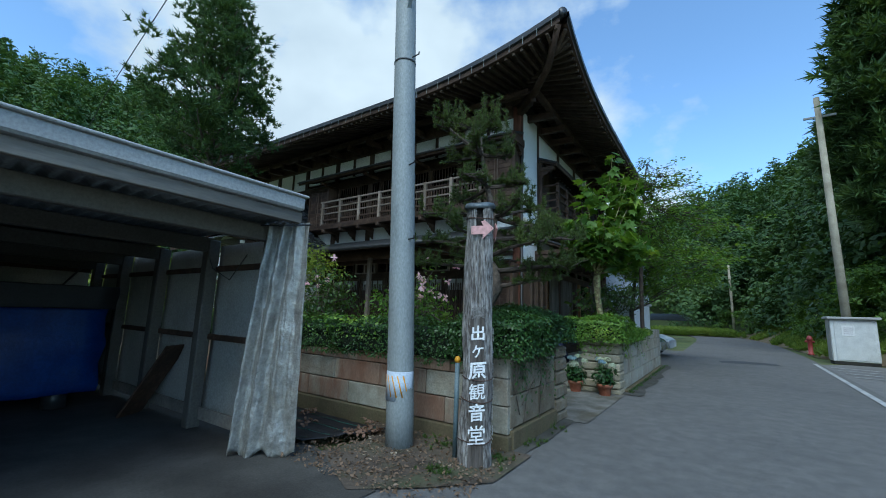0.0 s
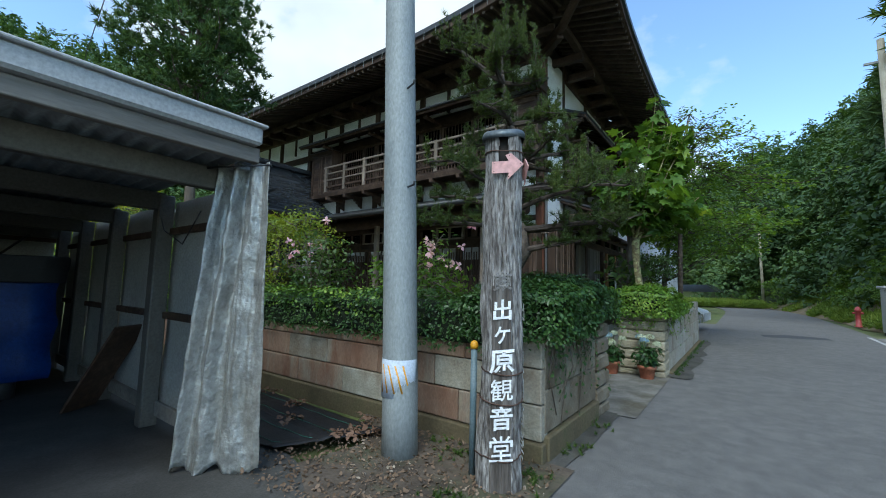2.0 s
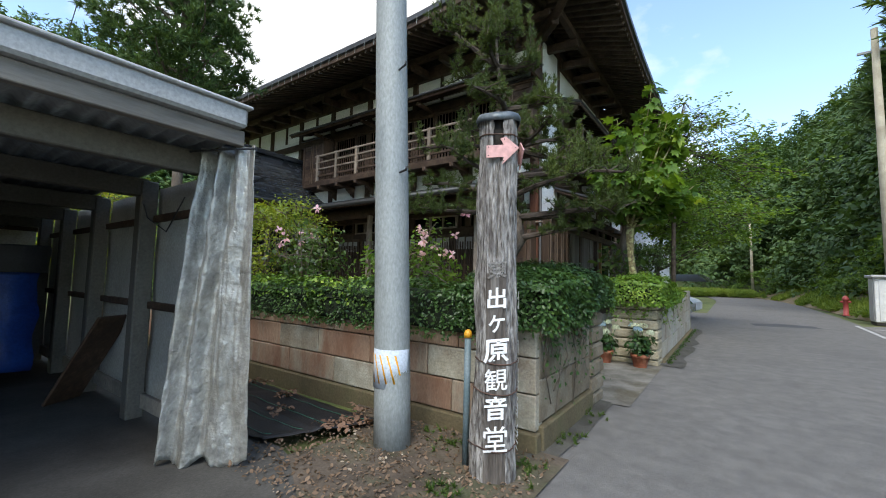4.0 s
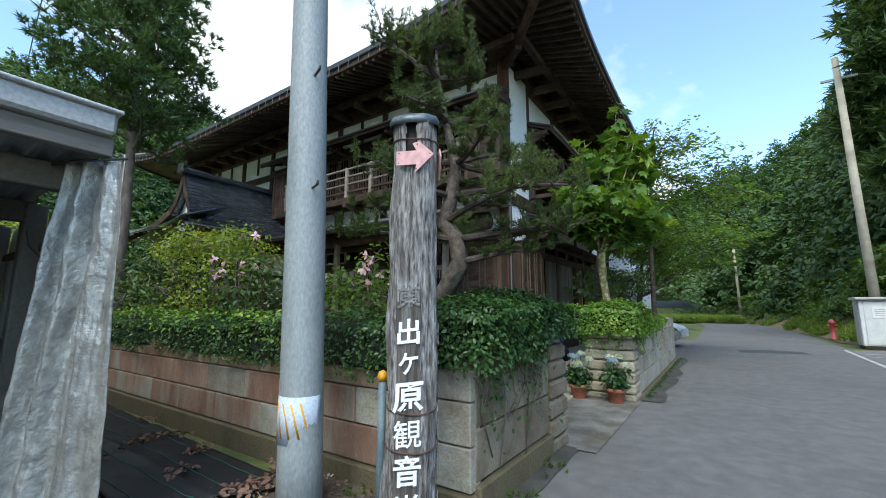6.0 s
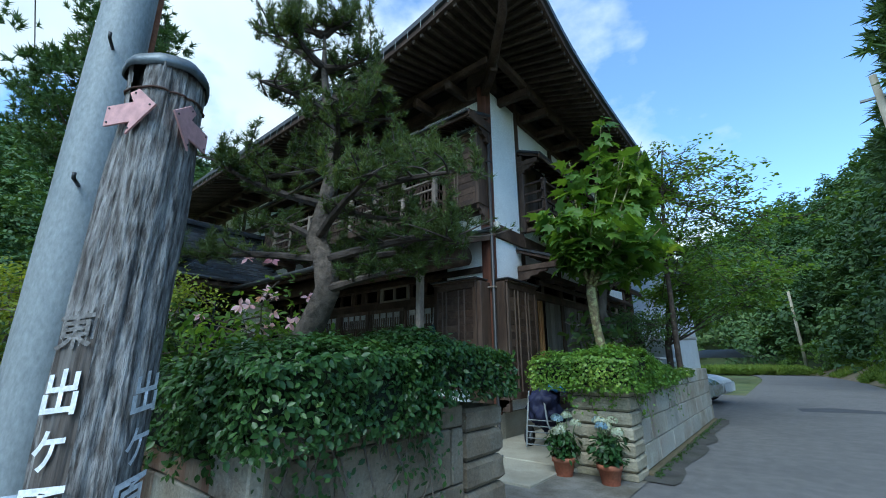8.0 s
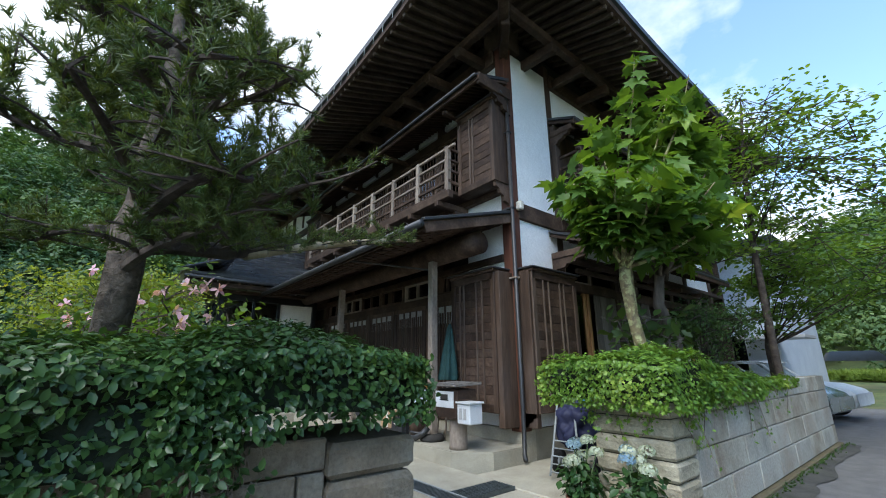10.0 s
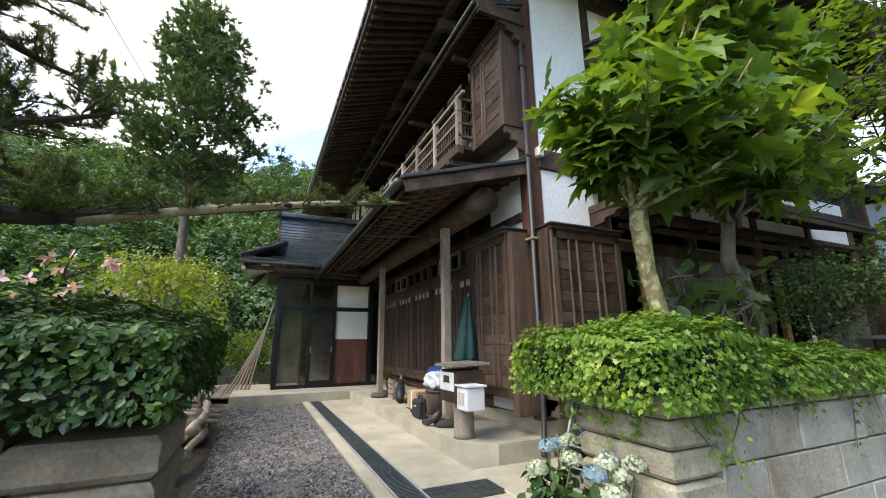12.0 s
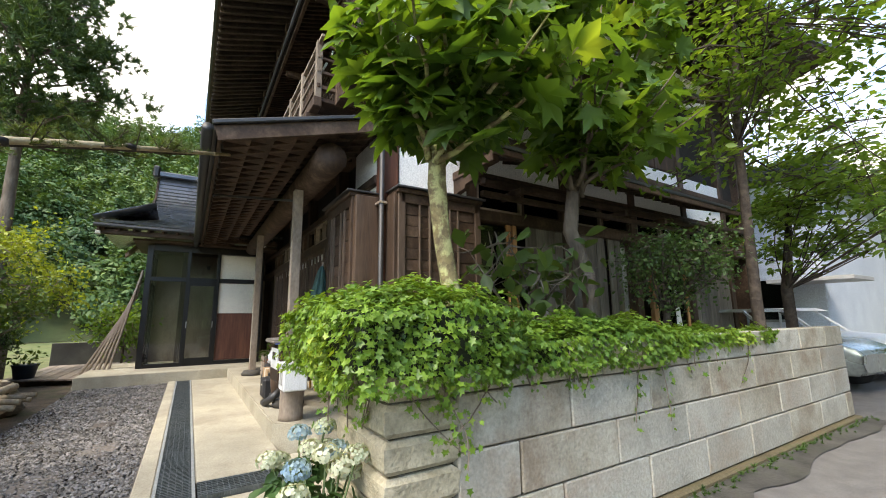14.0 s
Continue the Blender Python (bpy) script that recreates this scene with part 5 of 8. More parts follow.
ws = thing("weed_sheet", -6.5, 3.4, 0.02, "black woven weed-control sheet with folded edges on the soil", "sheet")


def weed(u, w):
    a = Vector((-12.5, 2.75, 0)).lerp(Vector((-3.62, 2.78, 0)), u)
    b = Vector((-12.5, 4.0, 0)).lerp(Vector((-3.16, 3.72, 0)), u)
    p = a.lerp(b, w)
    r = Vector((p.x * 1.4, p.y * 2.2, 0))
    p.z = 0.035 + 0.03 * max(0, noise.noise(r)) + 0.012 * noise.noise(r * 4) + 0.02 * math.exp(-((w - 0.55 + 0.1 * u) / 0.03) ** 2) + (0.025 if u > 0.985 else 0)
    return p


sheet("woven_sheet", MULCH, ws, weed, 120, 26, "", True, 0.004)
GREEN_LINE = plain("green_marker_thread", (0.03, 0.12, 0.08), 0.6)
for w in (0.1, 0.35, 0.62, 0.88):
    tube("marker_thread", GREEN_LINE, ws, [weed(u, w) + Vector((0, 0, 0.006)) for u in np.linspace(0.55, 0.99, 30)], 0.0035, 4)

# ---- utility pole ----
pole = thing("utility_pole", -2.82, 3.46, 0.0, "grey steel utility pole with step bolts and a striped band", "utility pole")
tube("shaft", GALV, pole, [(-2.80, 3.46, -0.05), (-2.815, 3.46, 0.4), (-2.975, 3.46, 4.0), (-3.23, 3.47, 10.0)], [0.158, 0.156, 0.142, 0.118], 40)
RUST = surface("rusty_conduit", (0.16, 0.06, 0.025), (0.24, 0.10, 0.05), 5.0, 40.0, 0.8, 0.2)
tube("conduit", RUST, pole, [(-2.845, 3.635, 0.0), (-3.02, 3.62, 4.0), (-3.24, 3.62, 9.0)], 0.026, 8)
for k, (z, a) in enumerate(((2.34, -0.35), (3.28, -0.35), (4.78, -0.1), (5.4, 2.6), (2.75, 2.7), (3.95, 2.75), (6.0, -0.2), (6.6, 2.7))):
    r = 0.15 - 0.004 * z
    d = Vector((math.cos(a), math.sin(a), 0))
    c0 = Vector((-2.80 - 0.0435 * z, 3.46, z))
    tube("step_bolt", STEEL_DARK, pole, [c0 + d * (r - 0.02), c0 + d * (r + 0.12), c0 + d * (r + 0.125) + Vector((0, 0, 0.03))], 0.010, 6)
for z in (4.72, 7.2):
    lathe("steel_strap", STEEL_DARK, pole, [(0.145, 0), (0.145, 0.02)], -2.80 - 0.0435 * z, 3.46, z, 32)
bar("arm", GALV, pole, (-3.03, 3.45, 5.35), (-2.6, 3.2, 6.1), 0.05, 0.05)
BAND = surface("white_reflective_sheet", (0.38, 0.43, 0.50), (0.48, 0.53, 0.60), 3.0, 50.0, 0.45, 0.06, tone=0.02)
YELLOW = plain("yellow_stripe", (0.62, 0.30, 0.015), 0.5)


def wrap(cx, cy, r, a0, a1, z0, z1, skew=0.0, n=14):
    v = []
    for i in range(n + 1):
        a = a0 + (a1 - a0) * i / n
        for z, s in ((z0, 0.0), (z1, skew)):
            v.append((cx + r * math.cos(a + s), cy + r * math.sin(a + s), z))
    return v, [(2 * i, 2 * i + 2, 2 * i + 3, 2 * i + 1) for i in range(n)]


for nm, mt, r, a0, a1, z0, z1, sk in [("band", BAND, 0.1575, -2.65, 0.25, 0.50, 0.82, 0.0)] + [("stripe", YELLOW, 0.1605, -2.0 + k * 0.42, -1.9 + k * 0.42, 0.545, 0.775, -0.42) for k in range(5)]:
    ob = put(nm, mesh_of(nm, *wrap(-2.829, 3.46, r, a0, a1, z0, z1, sk), mt, True), pole, None, "yellow stripe" if nm == "stripe" else "white reflective band")
    s2 = ob.modifiers.new("thickness", "SOLIDIFY")
    s2.thickness, s2.offset = 0.0015, 1

# ---- carved sign post ----
LOG = surface("weathered_grey_log", (0.075, 0.065, 0.057), (0.36, 0.345, 0.325), 42.0, 110.0, 0.88, 1.0, stretch=(1.2, 1.2, 0.22), stain=(0.060, 0.050, 0.044), stain_scale=9.0, stain_amount=0.7, low=0.36, high=0.62)
LOG_DARK = surface("dark_planed_log_face", (0.045, 0.037, 0.031), (0.125, 0.108, 0.093), 24.0, 40.0, 0.8, 0.7, stretch=(1.3, 1.3, 0.12), stain=(0.24, 0.225, 0.205), stain_scale=7.0, stain_amount=0.5)
LEAD = surface("lead_cap", (0.08, 0.10, 0.11), (0.18, 0.20, 0.21), 6.0, 40.0, 0.45, 0.2, metal=0.6)
CX, CY = -1.862, 3.52
post = thing("sign_post", CX, CY, 0.0, "weathered log sign post with white painted characters and a pink arrow", "sign post")
FACE = radians(-61.5)      # the way the written face looks
FACE_2 = FACE + radians(101)      # the second written face, to the lane


def log_r(a, z):
    d = Vector((math.cos(a), math.sin(a), 0))
    base = 0.156 - 0.004 * z + (0.020 if z < 0.3 else 0) * (0.3 - z) / 0.3
    base += 0.026 * noise.noise(Vector((d.x * 1.2, d.y * 1.2, z * 1.9))) + 0.012 * noise.noise(Vector((d.x * 4, d.y * 4, z * 1.4))) + 0.008 * noise.noise(Vector((d.x * 9, d.y * 9, z * 1.2))) + 0.006 * noise.noise(Vector((d.x * 20, d.y * 20, z * 1.6)))
    for face in (FACE, FACE_2):
        e = math.cos(a - face - 0.06)
        if e > 0.55:      # planed face
            base = min(base, 0.147 / max(e, 0.9) + 0.004 * noise.noise(Vector((d.x * 22, d.y * 22, z * 1.8))))
    fissure = noise.noise(Vector((d.x * 14, d.y * 14, z * 1.1)))
    if abs(fissure) < 0.06 and z > 0.3 and abs(a - FACE) > 0.5:
        base -= 0.012 * (1 - abs(fissure) / 0.06)
    crack = abs(a - FACE - 0.03 * math.sin(z * 4.0))
    if crack < 0.045 and 1.58 < z < 2.2:
        base -= 0.035 * (1 - crack / 0.045)
    return base


NA, NZ = 200, 110
v, f, mats = [], [], []
for j in range(NZ + 1):
    z = 2.66 * j / NZ - 0.03
    for i in range(NA):
        a = FACE - math.pi + 2 * math.pi * i / NA
        r = log_r(a, z)
        v.append((CX + r * math.cos(a), CY + r * math.sin(a), z))
for j in range(NZ):
    for i in range(NA):
        zz, aa = 2.66 * (j + 0.5) / NZ, abs(2 * math.pi * (i + 0.5) / NA - math.pi)
        if zz > 2.36 and aa < 0.26 + 0.03 * math.sin(zz * 31):
            continue        # hollow under the cap
        f.append((j * NA + i, j * NA + (i + 1) % NA, (j + 1) * NA + (i + 1) % NA, (j + 1) * NA + i))
        mats.append(1 if aa < 0.50 and zz < 1.5 + 0.4 * noise.noise(Vector((aa * 9, zz, 4))) else 0)
me = mesh_of("log", v, f, [LOG, LOG_DARK], True)
me.polygons.foreach_set("material_index", mats)
put("log", me, post, None, "cracked grey log")
# near-black cylinder paints the dark inside the hollow
lathe("hollow", INTERIOR, post, [(0.10, 2.30), (0.11, 2.64)], CX, CY, 0.0, 24)
v, f = [], []
for j, (r, z) in enumerate(((0.163, 2.605), (0.166, 2.64), (0.152, 2.668), (0.10, 2.685), (0.0, 2.69))):
    for i in range(36):
        a = 2 * math.pi * i / 36
        k = r * (1 + 0.02 * math.sin(a * 9) + 0.03 * noise.noise(Vector((math.cos(a) * 2, math.sin(a) * 2, z))))
        v.append((CX + k * math.cos(a), CY + k * math.sin(a), z + 0.012 * math.sin(a * 2 + 1)))
for j in range(4):
    for i in range(36):
        f.append((j * 36 + i, j * 36 + (i + 1) % 36, (j + 1) * 36 + (i + 1) % 36, (j + 1) * 36 + i))
ob = put("cap", mesh_of("cap", v, f, LEAD, True), post, None, "crimped lead cap")
so = ob.modifiers.new("thickness", "SOLIDIFY")
so.thickness = 0.006
PINK = surface("faded_pink_board", (0.56, 0.31, 0.29), (0.63, 0.36, 0.34), 3.0, 20.0, 0.6, 0.02, tone=0.0)
for face, side in ((FACE, 1), (FACE_2, -1)):
    ax = Vector((-math.sin(face), math.cos(face), 0)) * side      # to the reader's right
    fw = Vector((math.cos(face), math.sin(face), 0))
    arrow = [(-0.115, -0.05), (0.01, -0.045), (0.0, -0.10), (0.12, 0.02), (0.025, 0.105), (-0.015, 0.09), (0.01, 0.045), (-0.115, 0.04)]
    n = len(arrow)
    ctr = Vector((CX, CY, 2.36)) + fw * 0.158 + ax * 0.03
    v = [ctr + ax * a + Vector((0, 0, b)) + fw * d for d in (0, 0.008) for a, b in arrow]
    put("arrow", mesh_of("arrow", v, [tuple(range(n, 2 * n)), tuple(range(n - 1, -1, -1))] + [(i, (i + 1) % n, (i + 1) % n + n, i + n) for i in range(n)], PINK), post, None, "pink arrow board")
    for a, b in ((-0.10, -0.035), (-0.10, 0.028), (0.01, -0.075), (0.095, 0.02), (0.015, 0.085)):
        c0 = ctr + ax * a + Vector((0, 0, b))
        tube("screw", STEEL_DARK, post, [c0, c0 + fw * 0.012], 0.004, 6)
PAINT = surface("flaking_white_paint", (0.70, 0.71, 0.71), (0.80, 0.80, 0.80), 9.0, 60.0, 0.75, 0.2, tone=0.0)
FADED = surface("worn_off_white_paint", (0.11, 0.10, 0.09), (0.24, 0.23, 0.215), 60.0, 90.0, 0.85, 0.3, tone=0.0)


def write(ch, z, h, mat=None, off=0.0, w=1.0, face=FACE):
    """One painted character wrapped onto the log."""
    cu = bpy.data.curves.new("character", "FONT")
    cu.body, cu.size, cu.align_x, cu.align_y = ch, 1.0, "CENTER", "CENTER"
    cu.offset = 0.008 if ch in "\u89b3\u5802" else 0.020
    cu.resolution_u = 3
    tmp = new("character_shape", cu)
    dg = bpy.context.evaluated_depsgraph_get()
    me = bpy.data.meshes.new_from_object(tmp.evaluated_get(dg))
    bpy.data.objects.remove(tmp)
    bpy.data.curves.remove(cu)
    bm = bmesh.new()
    bm.from_mesh(me)
    bmesh.ops.triangulate(bm, faces=bm.faces[:])
    xs = [q.co.x for q in bm.verts]
    ys = [q.co.y for q in bm.verts]
    x0, x1, y0, y1 = min(xs), max(xs), min(ys), max(ys)
    for q in bm.verts:
        u = (q.co.x - (x0 + x1) / 2) / (y1 - y0) * h * w
        s = (q.co.y - (y0 + y1) / 2) / (y1 - y0) * h
        s += u * 0.12
        r = 0.1525
        a = face + (u + off) / r
        zz = z + s
        rr = 0.147 / max(math.cos(a - face - 0.06), 0.9) + 0.0085
        q.co = Vector((CX + rr * math.cos(a), CY + rr * math.sin(a), zz))
    bm.to_mesh(me)
    bm.free()
    me.name = "character"
    me.materials.clear()
    me.materials.append(mat or PAINT)
    return put("character", me, post, None, "white painted character")


for ch, z, h, w in (("\u51fa", 1.295, 0.150, 0.95), ("\u30b1", 1.115, 0.125, 0.85), ("\u539f", 0.925, 0.165, 0.95), ("\u89b3", 0.725, 0.155, 0.95), ("\u97f3", 0.530, 0.165, 0.92), ("\u5802", 0.320, 0.175, 0.9)):
    write(ch, z, h, None, 0.005, w)
    write(ch, z - 0.01, h, None, 0.0, w, FACE_2)
write("\u6771", 1.50, 0.13, FADED, 0.005)
WIRE = surface("rusty_wire", (0.06, 0.035, 0.025), (0.10, 0.055, 0.04), 8.0, 60.0, 0.7, 0.1)
for z in (0.84, 0.63, 0.24, 2.5):
    pts = [(CX + (log_r(a, z) + 0.006) * math.cos(a), CY + (log_r(a, z) + 0.006) * math.sin(a), z + 0.012 * math.sin(a * 2)) for a in np.linspace(FACE - 2.4, FACE + 2.4, 40)]
    tube("wire", WIRE, post, pts, 0.005, 5)
stake = thing("marker_stake", CX - 0.24, CY, 0.0, "blue-grey steel stake with a yellow cap wired to the post", "stake")
tube("pipe", surface("blue_grey_pipe", (0.10, 0.15, 0.17), (0.15, 0.20, 0.22), 4.0, 50.0, 0.5, 0.1), stake, [(CX - 0.245, CY, -0.02), (CX - 0.24, CY, 0.98)], 0.026, 14)
lathe("cap", YELLOW, stake, [(0.031, 0.0), (0.033, 0.03), (0.024, 0.055), (0.008, 0.064)], CX - 0.24, CY, 0.97, 16)
# ---- plants ----
OVATE = (np.array([(0, 0, 0), (-0.24, 0.32, 0.05), (-0.26, 0.62, 0.05), (0, 1, -0.06), (0.26, 0.62, 0.05), (0.24, 0.32, 0.05)], float), [(0, 3, 2), (0, 2, 1), (0, 4, 3), (0, 5, 4)])
IVY = (np.array([(0, 0.25, -0.04), (0, 0.02, 0), (-0.34, -0.05, 0.03), (-0.22, 0.25, 0.02), (-0.42, 0.50, 0.04), (-0.14, 0.58, 0.02), (0, 1.0, -0.03), (0.14, 0.58, 0.02), (0.42, 0.50, 0.04), (0.22, 0.25, 0.02), (0.34, -0.05, 0.03)], float),
       [(0, i, i + 1) for i in range(1, 10)] + [(0, 10, 1)])
PLANE = (np.array([(0, 0.3, -0.05), (0, 0, 0), (-0.28, -0.06, 0.02), (-0.30, 0.12, 0.0), (-0.58, 0.24, -0.04), (-0.36, 0.36, 0.02), (-0.52, 0.68, -0.06), (-0.20, 0.60, 0.03), (-0.14, 0.76, 0.02), (0, 1.06, -0.08),
                   (0.14, 0.76, 0.02), (0.20, 0.60, 0.03), (0.52, 0.68, -0.06), (0.36, 0.36, 0.02), (0.58, 0.24, -0.04), (0.30, 0.12, 0.0), (0.28, -0.06, 0.02)], float),
         [(0, i, i + 1) for i in range(1, 16)] + [(0, 16, 1)])


def needle_spray(n, spread, width, seed):
    r = np.random.default_rng(seed)
    v, f = [], []
    for k in range(n):
        a, e = r.uniform(0, 2 * math.pi), r.uniform(-0.2, 1.0)
        d = np.array([math.cos(a) * math.cos(e) * spread, math.sin(e) * 0.9 + 0.25, math.sin(a) * math.cos(e) * spread])
        d /= np.linalg.norm(d)
        s = np.cross(d, r.normal(size=3))
        s *= width / np.linalg.norm(s)
        b = np.array([0, r.uniform(0, 0.5), 0])
        o = len(v)
        v += [b - s, b + s, b + d * r.uniform(0.5, 0.75)]
        f.append((o, o + 1, o + 2))
    return np.array(v), f


def leaf_patch(n, radius, size, seed):
    """A loose flat spray of small pointed leaves, facing +z."""
    r = np.random.default_rng(seed)
    v, f = [], []
    for k in range(n):
        a, d = 2.4 * k, radius * math.sqrt((k + 0.5) / n)
        c = np.array([d * math.cos(a), d * math.sin(a), r.normal() * 0.10])
        b = r.uniform(0, 6.283)
        u = np.array([math.cos(b), math.sin(b), r.normal() * 0.45]) * size * r.uniform(0.7, 1.2)
        w = np.array([-math.sin(b), math.cos(b), r.normal() * 0.45]) * size * 0.55
        o = len(v)
        v += [c - u, c - w * 0.9, c + u, c + w * 0.9]
        f += [(o, o + 1, o + 2), (o, o + 2, o + 3)]
    return np.array(v), f


PATCH = leaf_patch(5, 0.75, 0.48, 4)
TWIGLET = leaf_patch(9, 0.85, 0.34, 6)
TUFT = needle_spray(20, 0.8, 0.036, 3)
FROND = needle_spray(16, 0.7, 0.075, 5)



def np_mesh(name, verts, tris, material):
    me = bpy.data.meshes.new(name)
    me.vertices.add(len(verts))
    me.vertices.foreach_set("co", verts.astype(np.float32).ravel())
    me.loops.add(len(tris) * 3)
    me.loops.foreach_set("vertex_index", tris.astype(np.int32).ravel())
    me.polygons.add(len(tris))
    me.polygons.foreach_set("loop_start", np.arange(0, len(tris) * 3, 3, dtype=np.int32))
    me.materials.append(material)
    me.update(calc_edges=True)
    me.validate()
    return me


def leaves(name, pts, up, size, shape, material, parent=None, label="", spread=0.7, seed=1, vary=0.35):
    """Many leaves in one mesh: pts (N, 3), up: the way each leaf's face looks; the leaf's own length lies across it, drooping."""
    r = np.random.default_rng(seed)
    pts, up = np.asarray(pts, float), np.asarray(up, float)
    n = len(pts)
    nz = up + r.normal(size=(n, 3)) * spread
    nz /= np.linalg.norm(nz, axis=1)[:, None] + 1e-9
    t = r.normal(size=(n, 3)) + np.array([0, 0, -0.5])
    ny = t - (t * nz).sum(1)[:, None] * nz
    ny /= np.linalg.norm(ny, axis=1)[:, None] + 1e-9
    nx = np.cross(ny, nz)
    s = size * (1 + vary * r.uniform(-1, 1, n))
    sv, sf = shape
    co = pts[:, None, :] + s[:, None, None] * (sv[None, :, 0:1] * nx[:, None, :] + sv[None, :, 1:2] * ny[:, None, :] + sv[None, :, 2:3] * nz[:, None, :])
    tri = np.array(sf)[None] + (np.arange(n) * len(sv))[:, None, None]
    return put(name, np_mesh(name, co.reshape(-1, 3), tri.reshape(-1, 3), material), parent, None, label)


def sprays(name, pts, ways, size, shape, material, parent=None, label="", seed=1, vary=0.3):
    """Needle sprays whose axis points along ways."""
    r = np.random.default_rng(seed)
    pts, ny = np.asarray(pts, float), np.asarray(ways, float)
    n = len(pts)
    ny = ny / (np.linalg.norm(ny, axis=1)[:, None] + 1e-9)
    nx = np.cross(ny, r.normal(size=(n, 3)))
    nx /= np.linalg.norm(nx, axis=1)[:, None] + 1e-9
    nz = np.cross(nx, ny)
    s = size * (1 + vary * r.uniform(-1, 1, n))
    sv, sf = shape
    co = pts[:, None, :] + s[:, None, None] * (sv[None, :, 0:1] * nx[:, None, :] + sv[None, :, 1:2] * ny[:, None, :] + sv[None, :, 2:3] * nz[:, None, :])
    tri = np.array(sf)[None] + (np.arange(n) * len(sv))[:, None, None]
    return put(name, np_mesh(name, co.reshape(-1, 3), tri.reshape(-1, 3), material), parent, None, label)


HEDGE_LEAF = leafy("hedge_leaves", (0.020, 0.052, 0.013), (0.058, 0.118, 0.028), (0.15, 0.235, 0.05), 0.25, 0.35)
IVY_LEAF = leafy("ivy_leaves", (0.055, 0.125, 0.018), (0.16, 0.27, 0.035), (0.33, 0.42, 0.07), 0.3, 0.4)
PLANE_LEAF = leafy("plane_leaves", (0.052, 0.112, 0.020), (0.135, 0.235, 0.036), (0.29, 0.39, 0.06), 0.48, 0.42)
LIGHT_LEAF = leafy("light_leaves", (0.065, 0.135, 0.022), (0.14, 0.235, 0.04), (0.24, 0.34, 0.07), 0.5, 0.45)
YELLOW_LEAF = leafy("yellow_green_leaves", (0.12, 0.17, 0.02), (0.25, 0.31, 0.04), (0.38, 0.40, 0.06), 0.45, 0.5)
BUSH_LEAF = leafy("bush_leaves", (0.03, 0.065, 0.015), (0.085, 0.14, 0.03), (0.17, 0.22, 0.05), 0.35, 0.45)
DARK_LEAF = leafy("dark_leaves", (0.030, 0.068, 0.018), (0.075, 0.135, 0.034), None, 0.25, 0.4)
PINE_NEEDLE = leafy("pine_needles", (0.040, 0.066, 0.016), (0.090, 0.128, 0.032), (0.165, 0.21, 0.055), 0.3, 0.5, 2.0)
CEDAR_NEEDLE = leafy("cedar_needles", (0.036, 0.074, 0.024), (0.085, 0.145, 0.042), (0.14, 0.205, 0.06), 0.25, 0.55, 0.8)
WOODS_LEAF = leafy("wood_leaves", (0.032, 0.075, 0.026), (0.085, 0.15, 0.045), (0.15, 0.22, 0.07), 0.25, 0.6, 0.09)
# near-black colour stands in for the shade deep inside hedge and ivy
CORE = surface("hedge_inner_shade", (0.008, 0.014, 0.006), (0.016, 0.024, 0.010), 6.0, 30.0, 1.0, 0.6)
BARK = surface("grey_brown_bark", (0.09, 0.07, 0.052), (0.19, 0.155, 0.12), 6.0, 40.0, 0.9, 1.0, stretch=(1, 1, 0.35), stain=(0.05, 0.04, 0.03), stain_scale=5.0, stain_amount=0.6)
PINE_BARK = surface("dark_pine_bark", (0.035, 0.027, 0.021), (0.085, 0.066, 0.052), 9.0, 40.0, 0.95, 1.0, stain=(0.02, 0.016, 0.013), stain_scale=10.0, stain_amount=0.7)
PLANE_BARK = surface("mottled_plane_bark", (0.19, 0.155, 0.075), (0.36, 0.36, 0.17), 11.0, 30.0, 0.8, 0.3, stain=(0.10, 0.075, 0.045), stain_scale=12.0, stain_amount=0.9, low=0.46, high=0.54)
PINE_TRUNK = surface("flaky_pine_trunk", (0.075, 0.058, 0.044), (0.15, 0.12, 0.093), 14.0, 50.0, 0.95, 1.0, stain=(0.03, 0.024, 0.019), stain_scale=12.0, stain_amount=0.8)
BAMBOO = surface("dry_bamboo", (0.30, 0.24, 0.14), (0.42, 0.35, 0.22), 4.0, 30.0, 0.55, 0.1, stain=(0.18, 0.14, 0.09), stain_scale=3.0, stain_amount=0.4)


